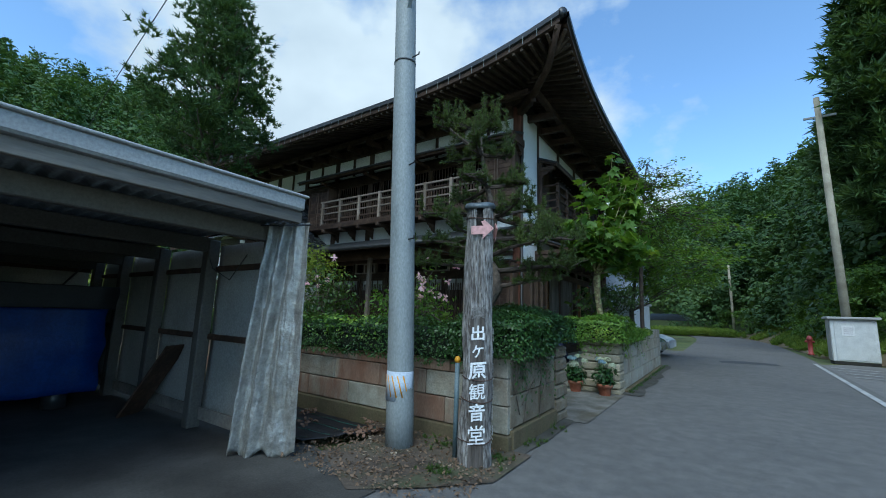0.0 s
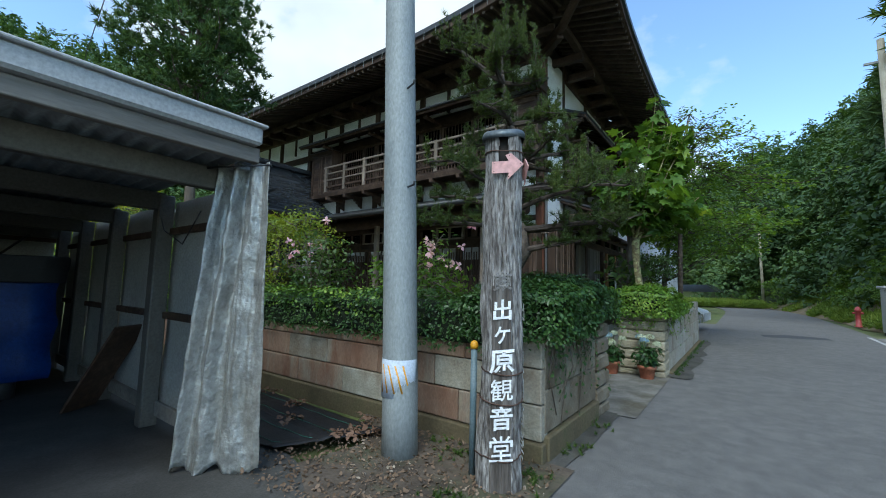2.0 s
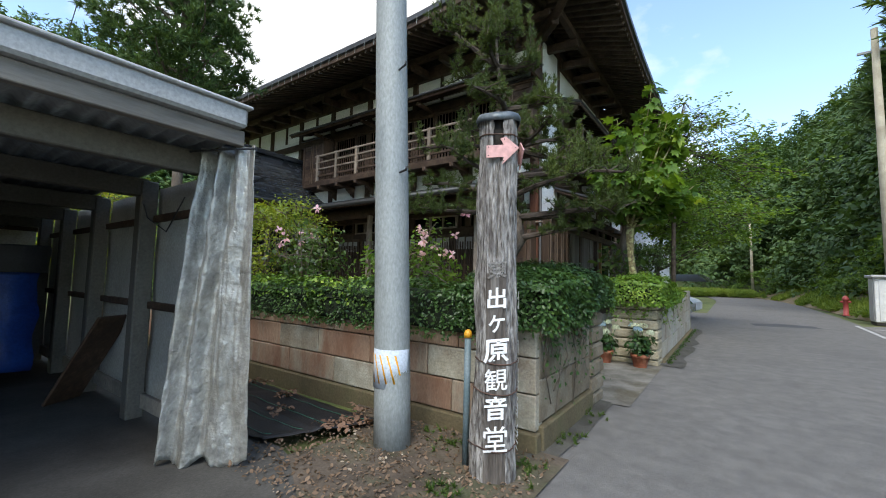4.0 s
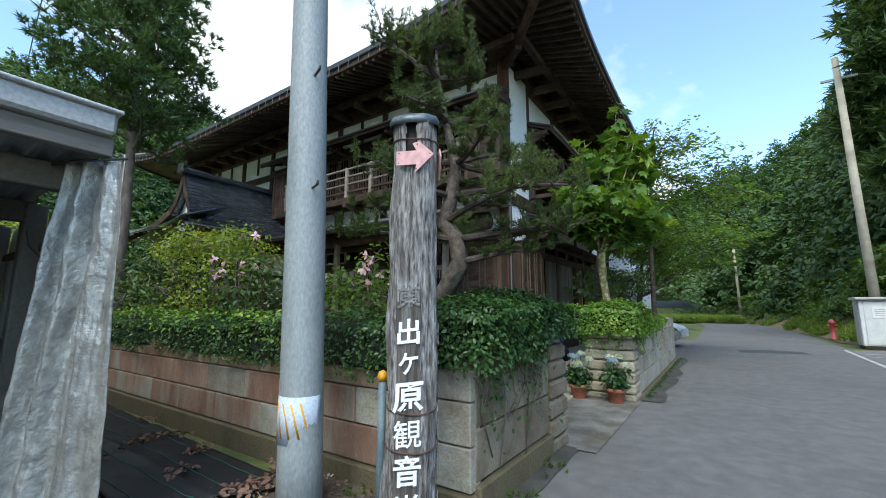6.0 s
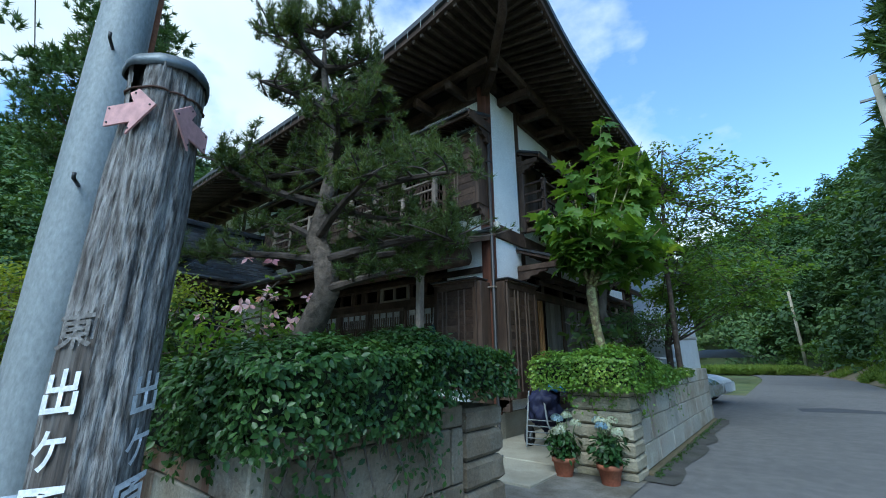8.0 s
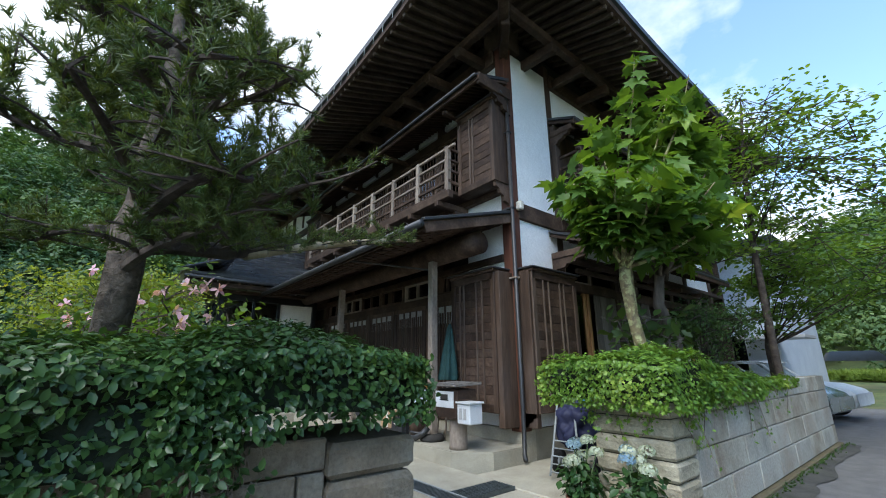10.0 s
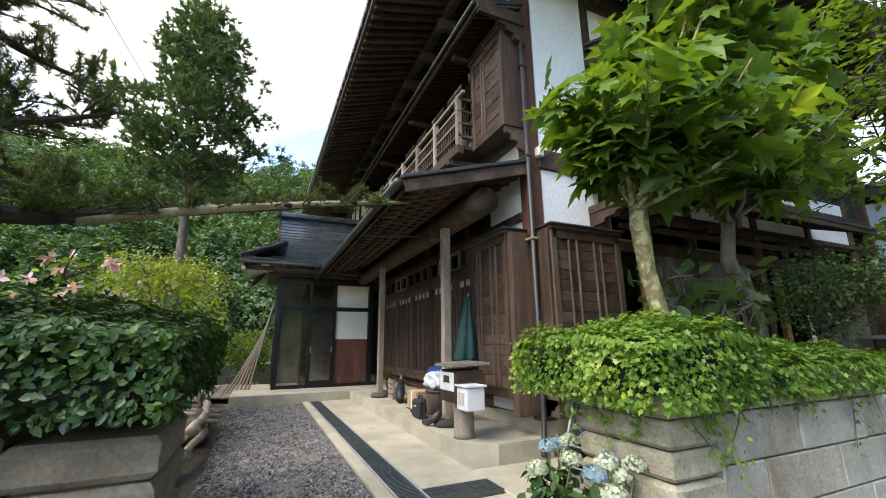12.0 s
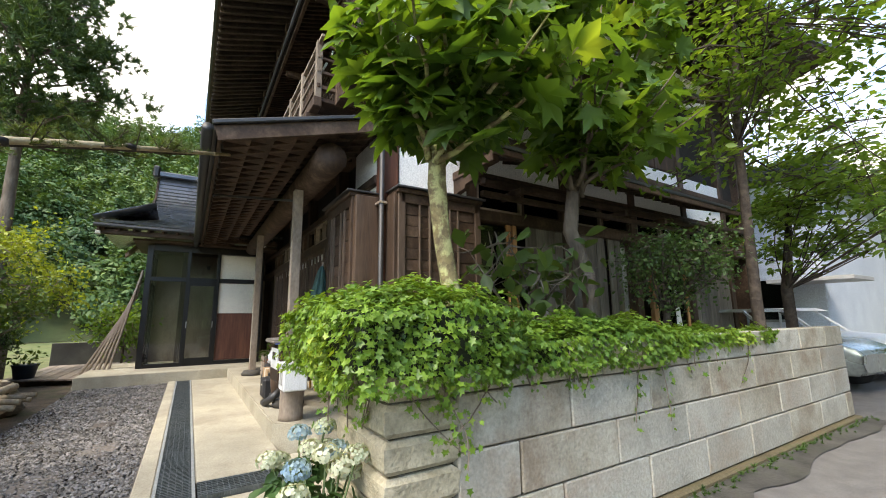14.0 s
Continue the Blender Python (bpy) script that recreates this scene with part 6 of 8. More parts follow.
def shell(lo, hi, n, r, amp=0.10, faces="nsewt", freq=1.6):
    """Points and outward ways over a lumpy rounded box."""
    lo, hi = np.array(lo, float), np.array(hi, float)
    sz = hi - lo
    area = {"n": sz[0] * sz[2], "s": sz[0] * sz[2], "e": sz[1] * sz[2], "w": sz[1] * sz[2], "t": sz[0] * sz[1] * 1.3}
    tot = sum(area[q] for q in faces)
    pts, ways = [], []
    for q in faces:
        for _ in range(int(n * area[q] / tot)):
            u = [r.random() for _ in range(3)]
            p = lo + sz * np.array(u)
            w = np.zeros(3)
            k, s = {"n": (1, 1), "s": (1, -1), "e": (0, 1), "w": (0, -1), "t": (2, 1)}[q]
            p[k] = hi[k] if s > 0 else lo[k]
            w[k] = s
            # round the upper edges
            c = (lo + hi) / 2
            rel = (p - c) / (sz / 2)
            if rel[2] > 0.45:
                edge = max(abs(rel[0]) if k != 0 else 0, abs(rel[1]) if k != 1 else 0, 0)
                m = min(sz[0], sz[1]) * 0.5
                for d in (0, 1):
                    dist = sz[d] / 2 - abs(p[d] - c[d])
                    if dist < m:
                        p[2] -= (0.32 * (1 - dist / m) ** 2) * sz[2] * 0.5 * (rel[2] - 0.45) / 0.55
                        w[d] += 0.5 * math.copysign(1, p[d] - c[d]) * (1 - dist / m)
                w[2] += 0.3
            nn = noise.noise(Vector(p) * freq) * amp + noise.noise(Vector(p) * freq * 3) * amp * 0.5
            p = p + w / (np.linalg.norm(w) + 1e-9) * (nn + r.gauss(0, 0.022))
            pts.append(p)
            ways.append(w + np.array([0, 0, 0.5]))
    return np.array(pts), np.array(ways)


# solid filler that blocks see-through gaps; its dark depth is painted
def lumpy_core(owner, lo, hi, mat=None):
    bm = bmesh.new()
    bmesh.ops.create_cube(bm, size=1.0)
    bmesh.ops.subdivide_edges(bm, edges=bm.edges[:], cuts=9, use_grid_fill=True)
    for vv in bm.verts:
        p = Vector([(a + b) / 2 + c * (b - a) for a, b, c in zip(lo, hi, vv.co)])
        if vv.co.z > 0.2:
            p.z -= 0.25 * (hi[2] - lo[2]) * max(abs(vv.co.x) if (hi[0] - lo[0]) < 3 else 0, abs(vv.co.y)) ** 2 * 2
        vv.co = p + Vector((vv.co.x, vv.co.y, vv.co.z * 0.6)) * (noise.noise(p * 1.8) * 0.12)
    return part("inner_mass", bm, mat or CORE, owner, "solid near-black core painted as the shade inside the foliage", True)


def hedge(name, boxes, n, size, shape, mat, label, seed, faces="nsewt", trail=None, cat="hedge", amp=0.10):
    r = random.Random(seed)
    lo0 = boxes[0][0]
    owner = thing(name, (boxes[0][0][0] + boxes[0][1][0]) / 2, (boxes[0][0][1] + boxes[0][1][1]) / 2, boxes[0][0][2], label, cat)
    P, W = [], []
    tot = sum((b[0] - a[0] + b[1] - a[1]) * (b[2] - a[2] + 0.5) * (2.6 if a[0] > -3 else 1) for a, b in boxes)
    for a, b in boxes:
        k = int(n * (b[0] - a[0] + b[1] - a[1]) * (b[2] - a[2] + 0.5) * (2.6 if a[0] > -3 else 1) / tot)
        p, w = shell(a, b, k, r, amp, faces)
        P.append(p)
        W.append(w)
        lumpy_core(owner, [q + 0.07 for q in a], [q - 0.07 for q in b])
    if trail is not None:
        P.append(trail[0])
        W.append(trail[1])
    leaves("foliage", np.concatenate(P), np.concatenate(W), size, shape, mat, owner, "", 0.55, seed)
    return owner


def trails(starts, lens, way, r, step=0.045, wob=0.02):
    """Hanging shoots: leaf places along each, and the shoots themselves."""
    P, W, lines = [], [], []
    for s, ln in zip(starts, lens):
        p = np.array(s, float)
        line = [tuple(p)]
        d = np.array([r.uniform(-0.25, 0.25), r.uniform(-0.25, 0.25), -1.0])
        for k in range(int(ln / step)):
            d[:2] += np.array([r.gauss(0, 0.18), r.gauss(0, 0.18)]) * (1 - np.abs(np.array(way[:2])))
            p = p + d / np.linalg.norm(d) * step
            if p[2] < 0.06:
                break
            line.append(tuple(p))
            for _ in range(2):
                P.append(p + np.array([r.gauss(0, wob), r.gauss(0, wob), r.gauss(0, wob)]) + np.array(way) * abs(r.gauss(0.012, 0.015)))
                W.append(np.array(way) * 1.2 + np.array([0, 0, 0.3]))
        lines.append(line)
    return np.array(P), np.array(W), lines


# evergreen hedge on the garden wall
rr = random.Random(5)
tp, tw, tl = trails([(-1.78 + 0.03, rr.uniform(4.15, 5.3), 1.05) for _ in range(30)], [rr.choice((0.12, 0.2, 0.3, 0.45, 0.7)) for _ in range(30)], (1, 0, 0), rr, 0.032, 0.075)
h1 = hedge("hedge", [((-11.8, 3.98, 0.84), (-4.6, 4.75, 1.34)), ((-4.7, 3.95, 0.86), (-2.1, 4.75, 1.38)), ((-2.55, 3.98, 1.0), (-1.62, 5.15, 1.50)), ((-2.9, 4.9, 1.13), (-1.60, 6.12, 1.56))],
           50000, 0.041, OVATE, HEDGE_LEAF, "dense evergreen hedge spilling over the garden wall", 21, trail=(tp, tw))
tagged(joined("creeper_mass", [tube_data(l, 0.004, 4) for l in tl if len(l) > 1], BARK, h1, "bare creeper stems"), kind="stuff")
for k in range(5):
    y = 4.25 + k * 0.2
    tube("stem", BARK, h1, [(-1.74, y, 1.0), (-1.73, y + rr.uniform(-0.2, 0.2), 0.7), (-1.735, y + rr.uniform(-0.3, 0.3), 0.35 + rr.uniform(-0.2, 0.1))], 0.006, 6)
rr = random.Random(6)
yp, yw = shell((-9.5, 3.93, 1.12), (-3.6, 4.7, 1.40), 1500, rr, 0.08, "st")
leaves("young_growth", yp, yw, 0.055, OVATE, IVY_LEAF, h1, "yellow-green young shoots", 0.6, 9)

# ivy on the lane wall and its corner pillar
rr = random.Random(9)
st = [(-1.43, 8.7 + 4.3 * rr.random() ** 1.3, 1.12) for _ in range(34)] + [(rr.uniform(-2.25, -1.5), 8.57, 1.1) for _ in range(16)]
ip1, iw1, il1 = trails(st[:34], [rr.choice((0.10, 0.2, 0.3, 0.55)) for _ in range(34)], (1, 0, 0), rr, 0.045, 0.03)
ip2, iw2, il2 = trails(st[34:], [rr.uniform(0.1, 0.4) for _ in range(16)], (0, -1, 0), rr, 0.045, 0.03)
ivy = hedge("ivy", [((-2.62, 8.42, 1.02), (-1.36, 9.40, 1.50)), ((-2.0, 9.2, 1.02), (-1.40, 11.3, 1.25)), ((-1.85, 11.1, 1.08), (-1.42, 13.0, 1.20))], 27000, 0.041, IVY, IVY_LEAF, "bright green ivy draped over the wall corner", 31,
            trail=(np.concatenate([ip1, ip2]), np.concatenate([iw1, iw2])), cat="ivy", amp=0.17)
tagged(joined("shoot_mass", [tube_data(l, 0.004, 4) for l in il1 + il2 if len(l) > 1], BARK, ivy, "thin trailing shoots"), kind="stuff")


# trees
def limb(a, b, r0, r1, bend, r, n=6):
    a, b = Vector(a), Vector(b)
    side = Vector((r.gauss(0, 1), r.gauss(0, 1), r.gauss(0, 0.6))) * bend * (b - a).length
    pts = [a.lerp(b, i / n) + side * math.sin(math.pi * i / n) for i in range(n + 1)]
    return pts, [r0 + (r1 - r0) * i / n for i in range(n + 1)]


def broad_tree(name, label, trunk, radii, crown, n_limbs, n_leaves, size, shape, leaf, bark, seed, clump=0.28, group="", up=0.6, cat="tree", tufts=24, lowest=-0.75, limb_w=0.38, flat_z=0.7, twig=0.32, ragged=(0.65, 1.0)):
    """trunk: points; crown: middle and half axes; limbs run from the trunk's upper part to places in the crown."""
    r = random.Random(seed)
    owner = thing(name, *trunk[0], label, cat, group)
    tube("trunk", bark, owner, trunk, radii, 12, 0.25)
    c, h = crown
    twigs, tips = [], []
    for k in range(n_limbs):
        a = 2 * math.pi * (k * 0.382 + r.uniform(-0.06, 0.06))
        e = r.uniform(lowest, 1.0)
        q = math.sqrt(max(0.05, 1 - e * e))
        end = Vector((c[0] + h[0] * q * math.cos(a) * r.uniform(*ragged), c[1] + h[1] * q * math.sin(a) * r.uniform(*ragged), c[2] + h[2] * e * r.uniform(*ragged)))
        i = r.randrange(max(1, len(trunk) // 2), len(trunk))
        pts, rad = limb(trunk[i], end, radii[i] * limb_w, 0.006, 0.08, r)
        put("limb", mesh_of("limb", *tube_data(pts, rad, 6), bark, True), owner)
        for _ in range(tufts // 4):
            j = r.randrange(2, len(pts))
            t2 = pts[j] + Vector((r.gauss(0, 1), r.gauss(0, 1), r.gauss(0.1, flat_z))) * twig * min(h)
            p3, r3 = limb(pts[j], t2, 0.012, 0.004, 0.1, r, 3)
            twigs.append(tube_data(p3, r3, 4))
            tips.append(t2)
        tips.append(end)
    tagged(joined("twig_mass", twigs, bark, owner), kind="stuff")
    P, W = [], []
    for _ in range(n_leaves):
        t = tips[r.randrange(len(tips))]
        d = Vector([max(-1.7, min(1.7, r.gauss(0, s))) for s in (1, 1, flat_z)]) * clump
        p = t + d
        P.append(p)
        W.append(Vector((p.x - c[0], p.y - c[1], (p.z - c[2]))).normalized() * 0.5 + Vector((0, 0, up)))
    leaves("crown", P, W, size, shape, leaf, owner, "", 0.6, seed)
    return owner


def shoot_tree(name, label, trunk, radii, fork, ends, per, size, shape, leaf, bark, seed, spread=0.16, group=""):
    """A pollarded tree: upright shoots from the head of the trunk, each set with long-stalked leaves that hang outward."""
    r = random.Random(seed)
    owner = thing(name, *trunk[0], label, "tree", group)
    tube("trunk", bark, owner, trunk, radii, 14, 0.35)
    P, W, stalks = [], [], []
    for end in ends:
        a, b = Vector(fork) + Vector((r.gauss(0, 0.04), r.gauss(0, 0.04), r.uniform(-0.25, 0.05))), Vector(end)
        ln = (b - a).length
        n = 7
        pts = []
        for i in range(n + 1):
            t = i / n
            p = a.lerp(b, t)
            p.z += 0.18 * ln * (t * t - t) * (0.6 if b.z - a.z > ln * 0.7 else 1.3)
            pts.append(p + Vector((r.gauss(0, 0.012), r.gauss(0, 0.012), 0)))
        put("limb", mesh_of("limb", *tube_data(pts, [0.026 - 0.021 * i / n for i in range(n + 1)], 7), bark, True), owner)
        out = Vector((b.x - trunk[-1][0], b.y - trunk[-1][1], 0))
        for k in range(int(per * (0.35 + ln * 0.65))):
            t = 0.22 + 0.78 * (k + r.random()) / (per * (0.35 + ln * 0.65))
            i = min(n - 1, int(t * n))
            p = pts[i].lerp(pts[i + 1], t * n - i)
            g = r.uniform(0, 6.283)
            o = Vector((math.cos(g), math.sin(g), r.uniform(-0.25, 0.45))) * spread * r.uniform(0.5, 1.35) * (1.15 - 0.55 * t)
            q = p + o
            stalks.append(tube_data([p, p + o * 0.5 + Vector((0, 0, 0.02)), q], 0.003, 3, 0, False))
            P.append(q)
            W.append(o.normalized() * 0.55 + out.normalized() * 0.15 + Vector((0, 0, 0.75)))
    tagged(joined("stalk_mass", stalks, LEAF_STALK, owner), kind="stuff")
    leaves("crown", P, W, size, shape, leaf, owner, "", 0.42, seed, 0.4)
    return owner


LEAF_STALK = plain("green_leaf_stalk", (0.12, 0.17, 0.04), 0.5)


def crown_ends(c, h, n, seed, low=-0.7):
    r = random.Random(seed)
    ends = []
    for k in range(n):
        a, e = k * 2.399 + r.uniform(-0.3, 0.3), low + (1 - low) * ((k * 0.618) % 1.0)
        q = math.sqrt(max(0.1, 1 - e * e)) * r.uniform(0.72, 1.1)
        ends.append((c[0] + h[0] * q * math.cos(a), c[1] + h[1] * q * math.sin(a), c[2] + h[2] * e * r.uniform(0.75, 1.05)))
    return ends


shoot_tree("plane_tree", "young plane tree with mottled trunk and big lobed leaves", [(-1.97, 9.34, 0.9), (-1.96, 9.33, 1.5), (-2.0, 9.27, 1.95), (-2.0, 9.24, 2.35), (-1.97, 9.22, 2.7)], [0.07, 0.062, 0.06, 0.075, 0.06],
           (-1.97, 9.22, 2.7), [(-1.62, 9.45, 5.35), (-1.05, 9.55, 4.75), (-2.35, 9.75, 4.9), (-1.5, 10.1, 5.0)] + crown_ends((-1.75, 9.65, 3.65), (1.15, 1.3, 0.95), 34, 411), 25, 0.225, PLANE, PLANE_LEAF, PLANE_BARK, 41, 0.19, "plane trees")
shoot_tree("plane_tree", "plane tree with a knobbly grey trunk and big lobed leaves", [(-2.4, 11.4, 0.9), (-2.4, 11.35, 1.8), (-2.55, 11.3, 2.3), (-2.45, 11.3, 2.9)], [0.085, 0.075, 0.09, 0.07],
           (-2.45, 11.3, 2.9), [(-2.0, 11.6, 5.5), (-1.4, 11.9, 5.0)] + crown_ends((-2.0, 11.75, 4.05), (1.05, 1.35, 1.0), 24, 421), 21, 0.22, PLANE, PLANE_LEAF, BARK, 42, 0.19, "plane trees")
broad_tree("garden_tree", "slender tree with layered pale green foliage on a thin dark trunk", [(-1.70, 13.5, 0.0), (-1.71, 13.5, 1.5), (-1.68, 13.52, 3.5), (-1.55, 13.6, 5.2), (-1.4, 13.7, 6.5)], [0.065, 0.058, 0.048, 0.03, 0.012],
           ((-0.95, 13.9, 4.25), (1.75, 1.6, 2.1)), 44, 5000, 0.105, OVATE, LIGHT_LEAF, PINE_BARK, 43, 0.16, "", 1.6, "tree", 24, -0.85, 0.3, 0.22, 0.2, (0.5, 1.15))
broad_tree("garden_tree", "spreading tree with light green leaves behind the wall", [(-2.6, 17.2, 0.0), (-2.6, 17.2, 1.8), (-2.4, 17.3, 3.4)], [0.10, 0.09, 0.04],
           ((-1.2, 17.6, 3.5), (2.1, 2.4, 1.5)), 34, 6000, 0.13, OVATE, LIGHT_LEAF, PINE_BARK, 44, 0.18, "", 1.6, "tree", 24, -0.75, 0.15, 0.3, 0.25)
broad_tree("yew_tree", "dark clipped yew with dense foliage", [(-2.7, 13.3, 0.0), (-2.7, 13.3, 1.4), (-2.65, 13.3, 2.2)], [0.06, 0.05, 0.03],
           ((-2.5, 13.4, 2.15), (0.62, 0.85, 0.45)), 22, 4200, 0.055, OVATE, DARK_LEAF, PINE_BARK, 45, 0.13)
broad_tree("loquat_shrub", "shrub with long dark leathery leaves behind the wall", [(-2.45, 10.5, 0.5), (-2.4, 10.5, 1.2), (-2.4, 10.5, 1.6)], [0.03, 0.025, 0.02],
           ((-2.4, 10.45, 1.75), (0.45, 0.75, 0.45)), 14, 150, 0.19, OVATE, BUSH_LEAF, BARK, 46, 0.12, "", 0.3, "shrub")

# old garden pine with a trained side branch on bamboo
pine = thing("pine_tree", -2.75, 4.6, 0.05, "old garden pine with twisted trunk and layered needle pads", "tree")
pt = [(-2.95, 4.62, 0.05), (-2.82, 4.65, 0.75), (-2.66, 4.68, 1.32), (-2.42, 4.70, 1.60), (-2.24, 4.70, 1.86), (-2.28, 4.70, 2.08), (-2.43, 4.72, 2.26), (-2.35, 4.72, 2.52), (-2.30, 4.74, 2.85), (-2.42, 4.72, 3.3), (-2.50, 4.70, 3.8), (-2.53, 4.7, 4.15)]
tube("trunk", PINE_TRUNK, pine, pt, [0.11, 0.095, 0.085, 0.082, 0.085, 0.08, 0.075, 0.065, 0.05, 0.036, 0.022, 0.012], 14, 0.5)
r = random.Random(77)
pads, pieces = [], []
PINE_BRANCH = [(4, (0.9, 0.4), 1.98, 0.75), (5, (-1.0, -0.5), 2.15, 1.1), (5, (0.8, 0.7), 2.25, 1.05), (6, (-0.9, 0.8), 2.40, 1.15), (6, (1.0, -0.3), 2.40, 1.1), (6, (-1.0, 0.1), 2.62, 1.35), (7, (0.2, 1.0), 2.62, 1.0),
               (7, (0.95, 0.3), 2.72, 1.0), (7, (-0.4, -1.0), 2.70, 0.85), (8, (-1.0, -0.2), 2.98, 1.25), (8, (0.7, -0.5), 2.95, 0.75), (8, (0.6, 0.9), 3.05, 0.8), (9, (-0.9, 0.5), 3.3, 0.95), (9, (0.9, 0.1), 3.32, 0.62),
               (9, (-0.1, -0.9), 3.35, 0.6), (9, (0.2, 0.9), 3.5, 0.6), (10, (-0.8, 0.1), 3.85, 0.6), (10, (0.7, 0.3), 3.8, 0.45), (10, (0.2, -0.7), 3.9, 0.4), (10, (-0.4, 0.8), 3.95, 0.42), (11, (0.1, 0.1), 4.40, 0.12), (11, (-0.5, -0.2), 4.35, 0.45), (11, (0.4, 0.2), 4.25, 0.25), (7, (1.0, 0.05), 2.45, 1.25), (8, (0.9, 0.5), 2.75, 1.0), (10, (-0.9, -0.3), 4.45, 0.75), (5, (1.0, 0.35), 2.1, 1.1)]
for i, (dx, dy), z, ln in PINE_BRANCH:
    d = Vector((dx, dy, 0)).normalized() * ln * 0.9
    a = Vector(pt[i])
    b = Vector((a.x + d.x, a.y + d.y, z))
    pts, rad = limb(a, b, 0.035, 0.010, 0.07, r)
    pieces.append(tube_data(pts, rad, 6, 0.2))
    for k in range(2, 7):
        for _ in range(3):
            q = pts[k] + Vector((r.gauss(0, 0.13), r.gauss(0, 0.13), abs(r.gauss(0.02, 0.03)))) * (0.6 + 0.5 * ln)
            pads.append((q, pts[k]))
            p3, r3 = limb(pts[k], q, 0.008, 0.004, 0.08, r, 3)
            pieces.append(tube_data(p3, r3, 4))
    for _ in range(5):      # this year's upright shoots
        q0 = pts[6].lerp(pts[4], r.random()) + Vector((r.gauss(0, 0.10), r.gauss(0, 0.10), 0.02))
        q1 = q0 + Vector((r.gauss(0, 0.04), r.gauss(0, 0.04), r.uniform(0.12, 0.26) * (1.5 if i > 9 else 1)))
        pieces.append(tube_data([q0, q1], [0.007, 0.003], 4))
        pads += [(q0.lerp(q1, k), q0 - Vector((0, 0, 0.1))) for k in (0.35, 0.7, 1.0)]
long_pts = [Vector(p) for p in ((-2.28, 4.72, 2.0), (-2.38, 4.88, 2.06), (-2.62, 5.2, 2.12), (-2.85, 5.55, 2.26), (-3.3, 6.25, 2.52), (-3.75, 7.0, 2.80), (-4.15, 7.65, 3.02))]
pieces.append(tube_data(long_pts, [0.06, 0.055, 0.05, 0.04, 0.03, 0.022, 0.010], 8, 0.25))
for k in range(2, 7):
    for _ in range(24):
        foot = long_pts[k].lerp(long_pts[k - 1], r.random())
        q = foot + Vector((r.gauss(0, 0.16), r.gauss(0, 0.16), 0.02 + abs(r.gauss(0, 0.09))))
        pads.append((q, foot))
        pieces.append(tube_data([foot, q], [0.007, 0.003], 4))
tagged(joined("branchwork", pieces, PINE_BARK, pine), kind="stuff")
P, W = [], []
for q, base in pads:
    d = (q - base).normalized()
    for k in range(8):
        o = Vector((r.gauss(0, 0.016), r.gauss(0, 0.016), r.gauss(0.005, 0.010)))
        P.append(base.lerp(q, 0.25 + 0.75 * k / 7) + o)
        W.append(d * 0.8 + Vector((r.gauss(0, 0.3), r.gauss(0, 0.3), 0.28)))
sprays("needles", P, W, 0.074, TUFT, PINE_NEEDLE, pine, "", 12)
prop = thing("bamboo_prop", -3.5, 6.6, 0.05, "dry bamboo pole tied along the trained pine branch", "prop")
bpts = [Vector((-2.70, 5.33, 2.14)), Vector((-3.1, 5.98, 2.42)), Vector((-3.7, 6.97, 2.80)), Vector((-4.32, 7.99, 3.15))]
tube("pole", BAMBOO, prop, bpts, [0.036, 0.033, 0.026, 0.016], 10)
for k in range(9):
    p = bpts[0].lerp(bpts[3], (k + 0.5) / 9)
    p.z += 0.03 * math.sin(math.pi * (k + 0.5) / 9)
    d = (bpts[3] - bpts[0]).normalized()
    tube("node", BAMBOO, prop, [p - d * 0.008, p + d * 0.008], 0.036 - 0.002 * k, 10)
for k in (0.12, 0.45, 0.7):
    p = bpts[0].lerp(bpts[3], k)
    lathe("tie", BLACK_COVER, prop, [(0.05, -0.02), (0.05, 0.02)], p.x, p.y, p.z + 0.03, 10)


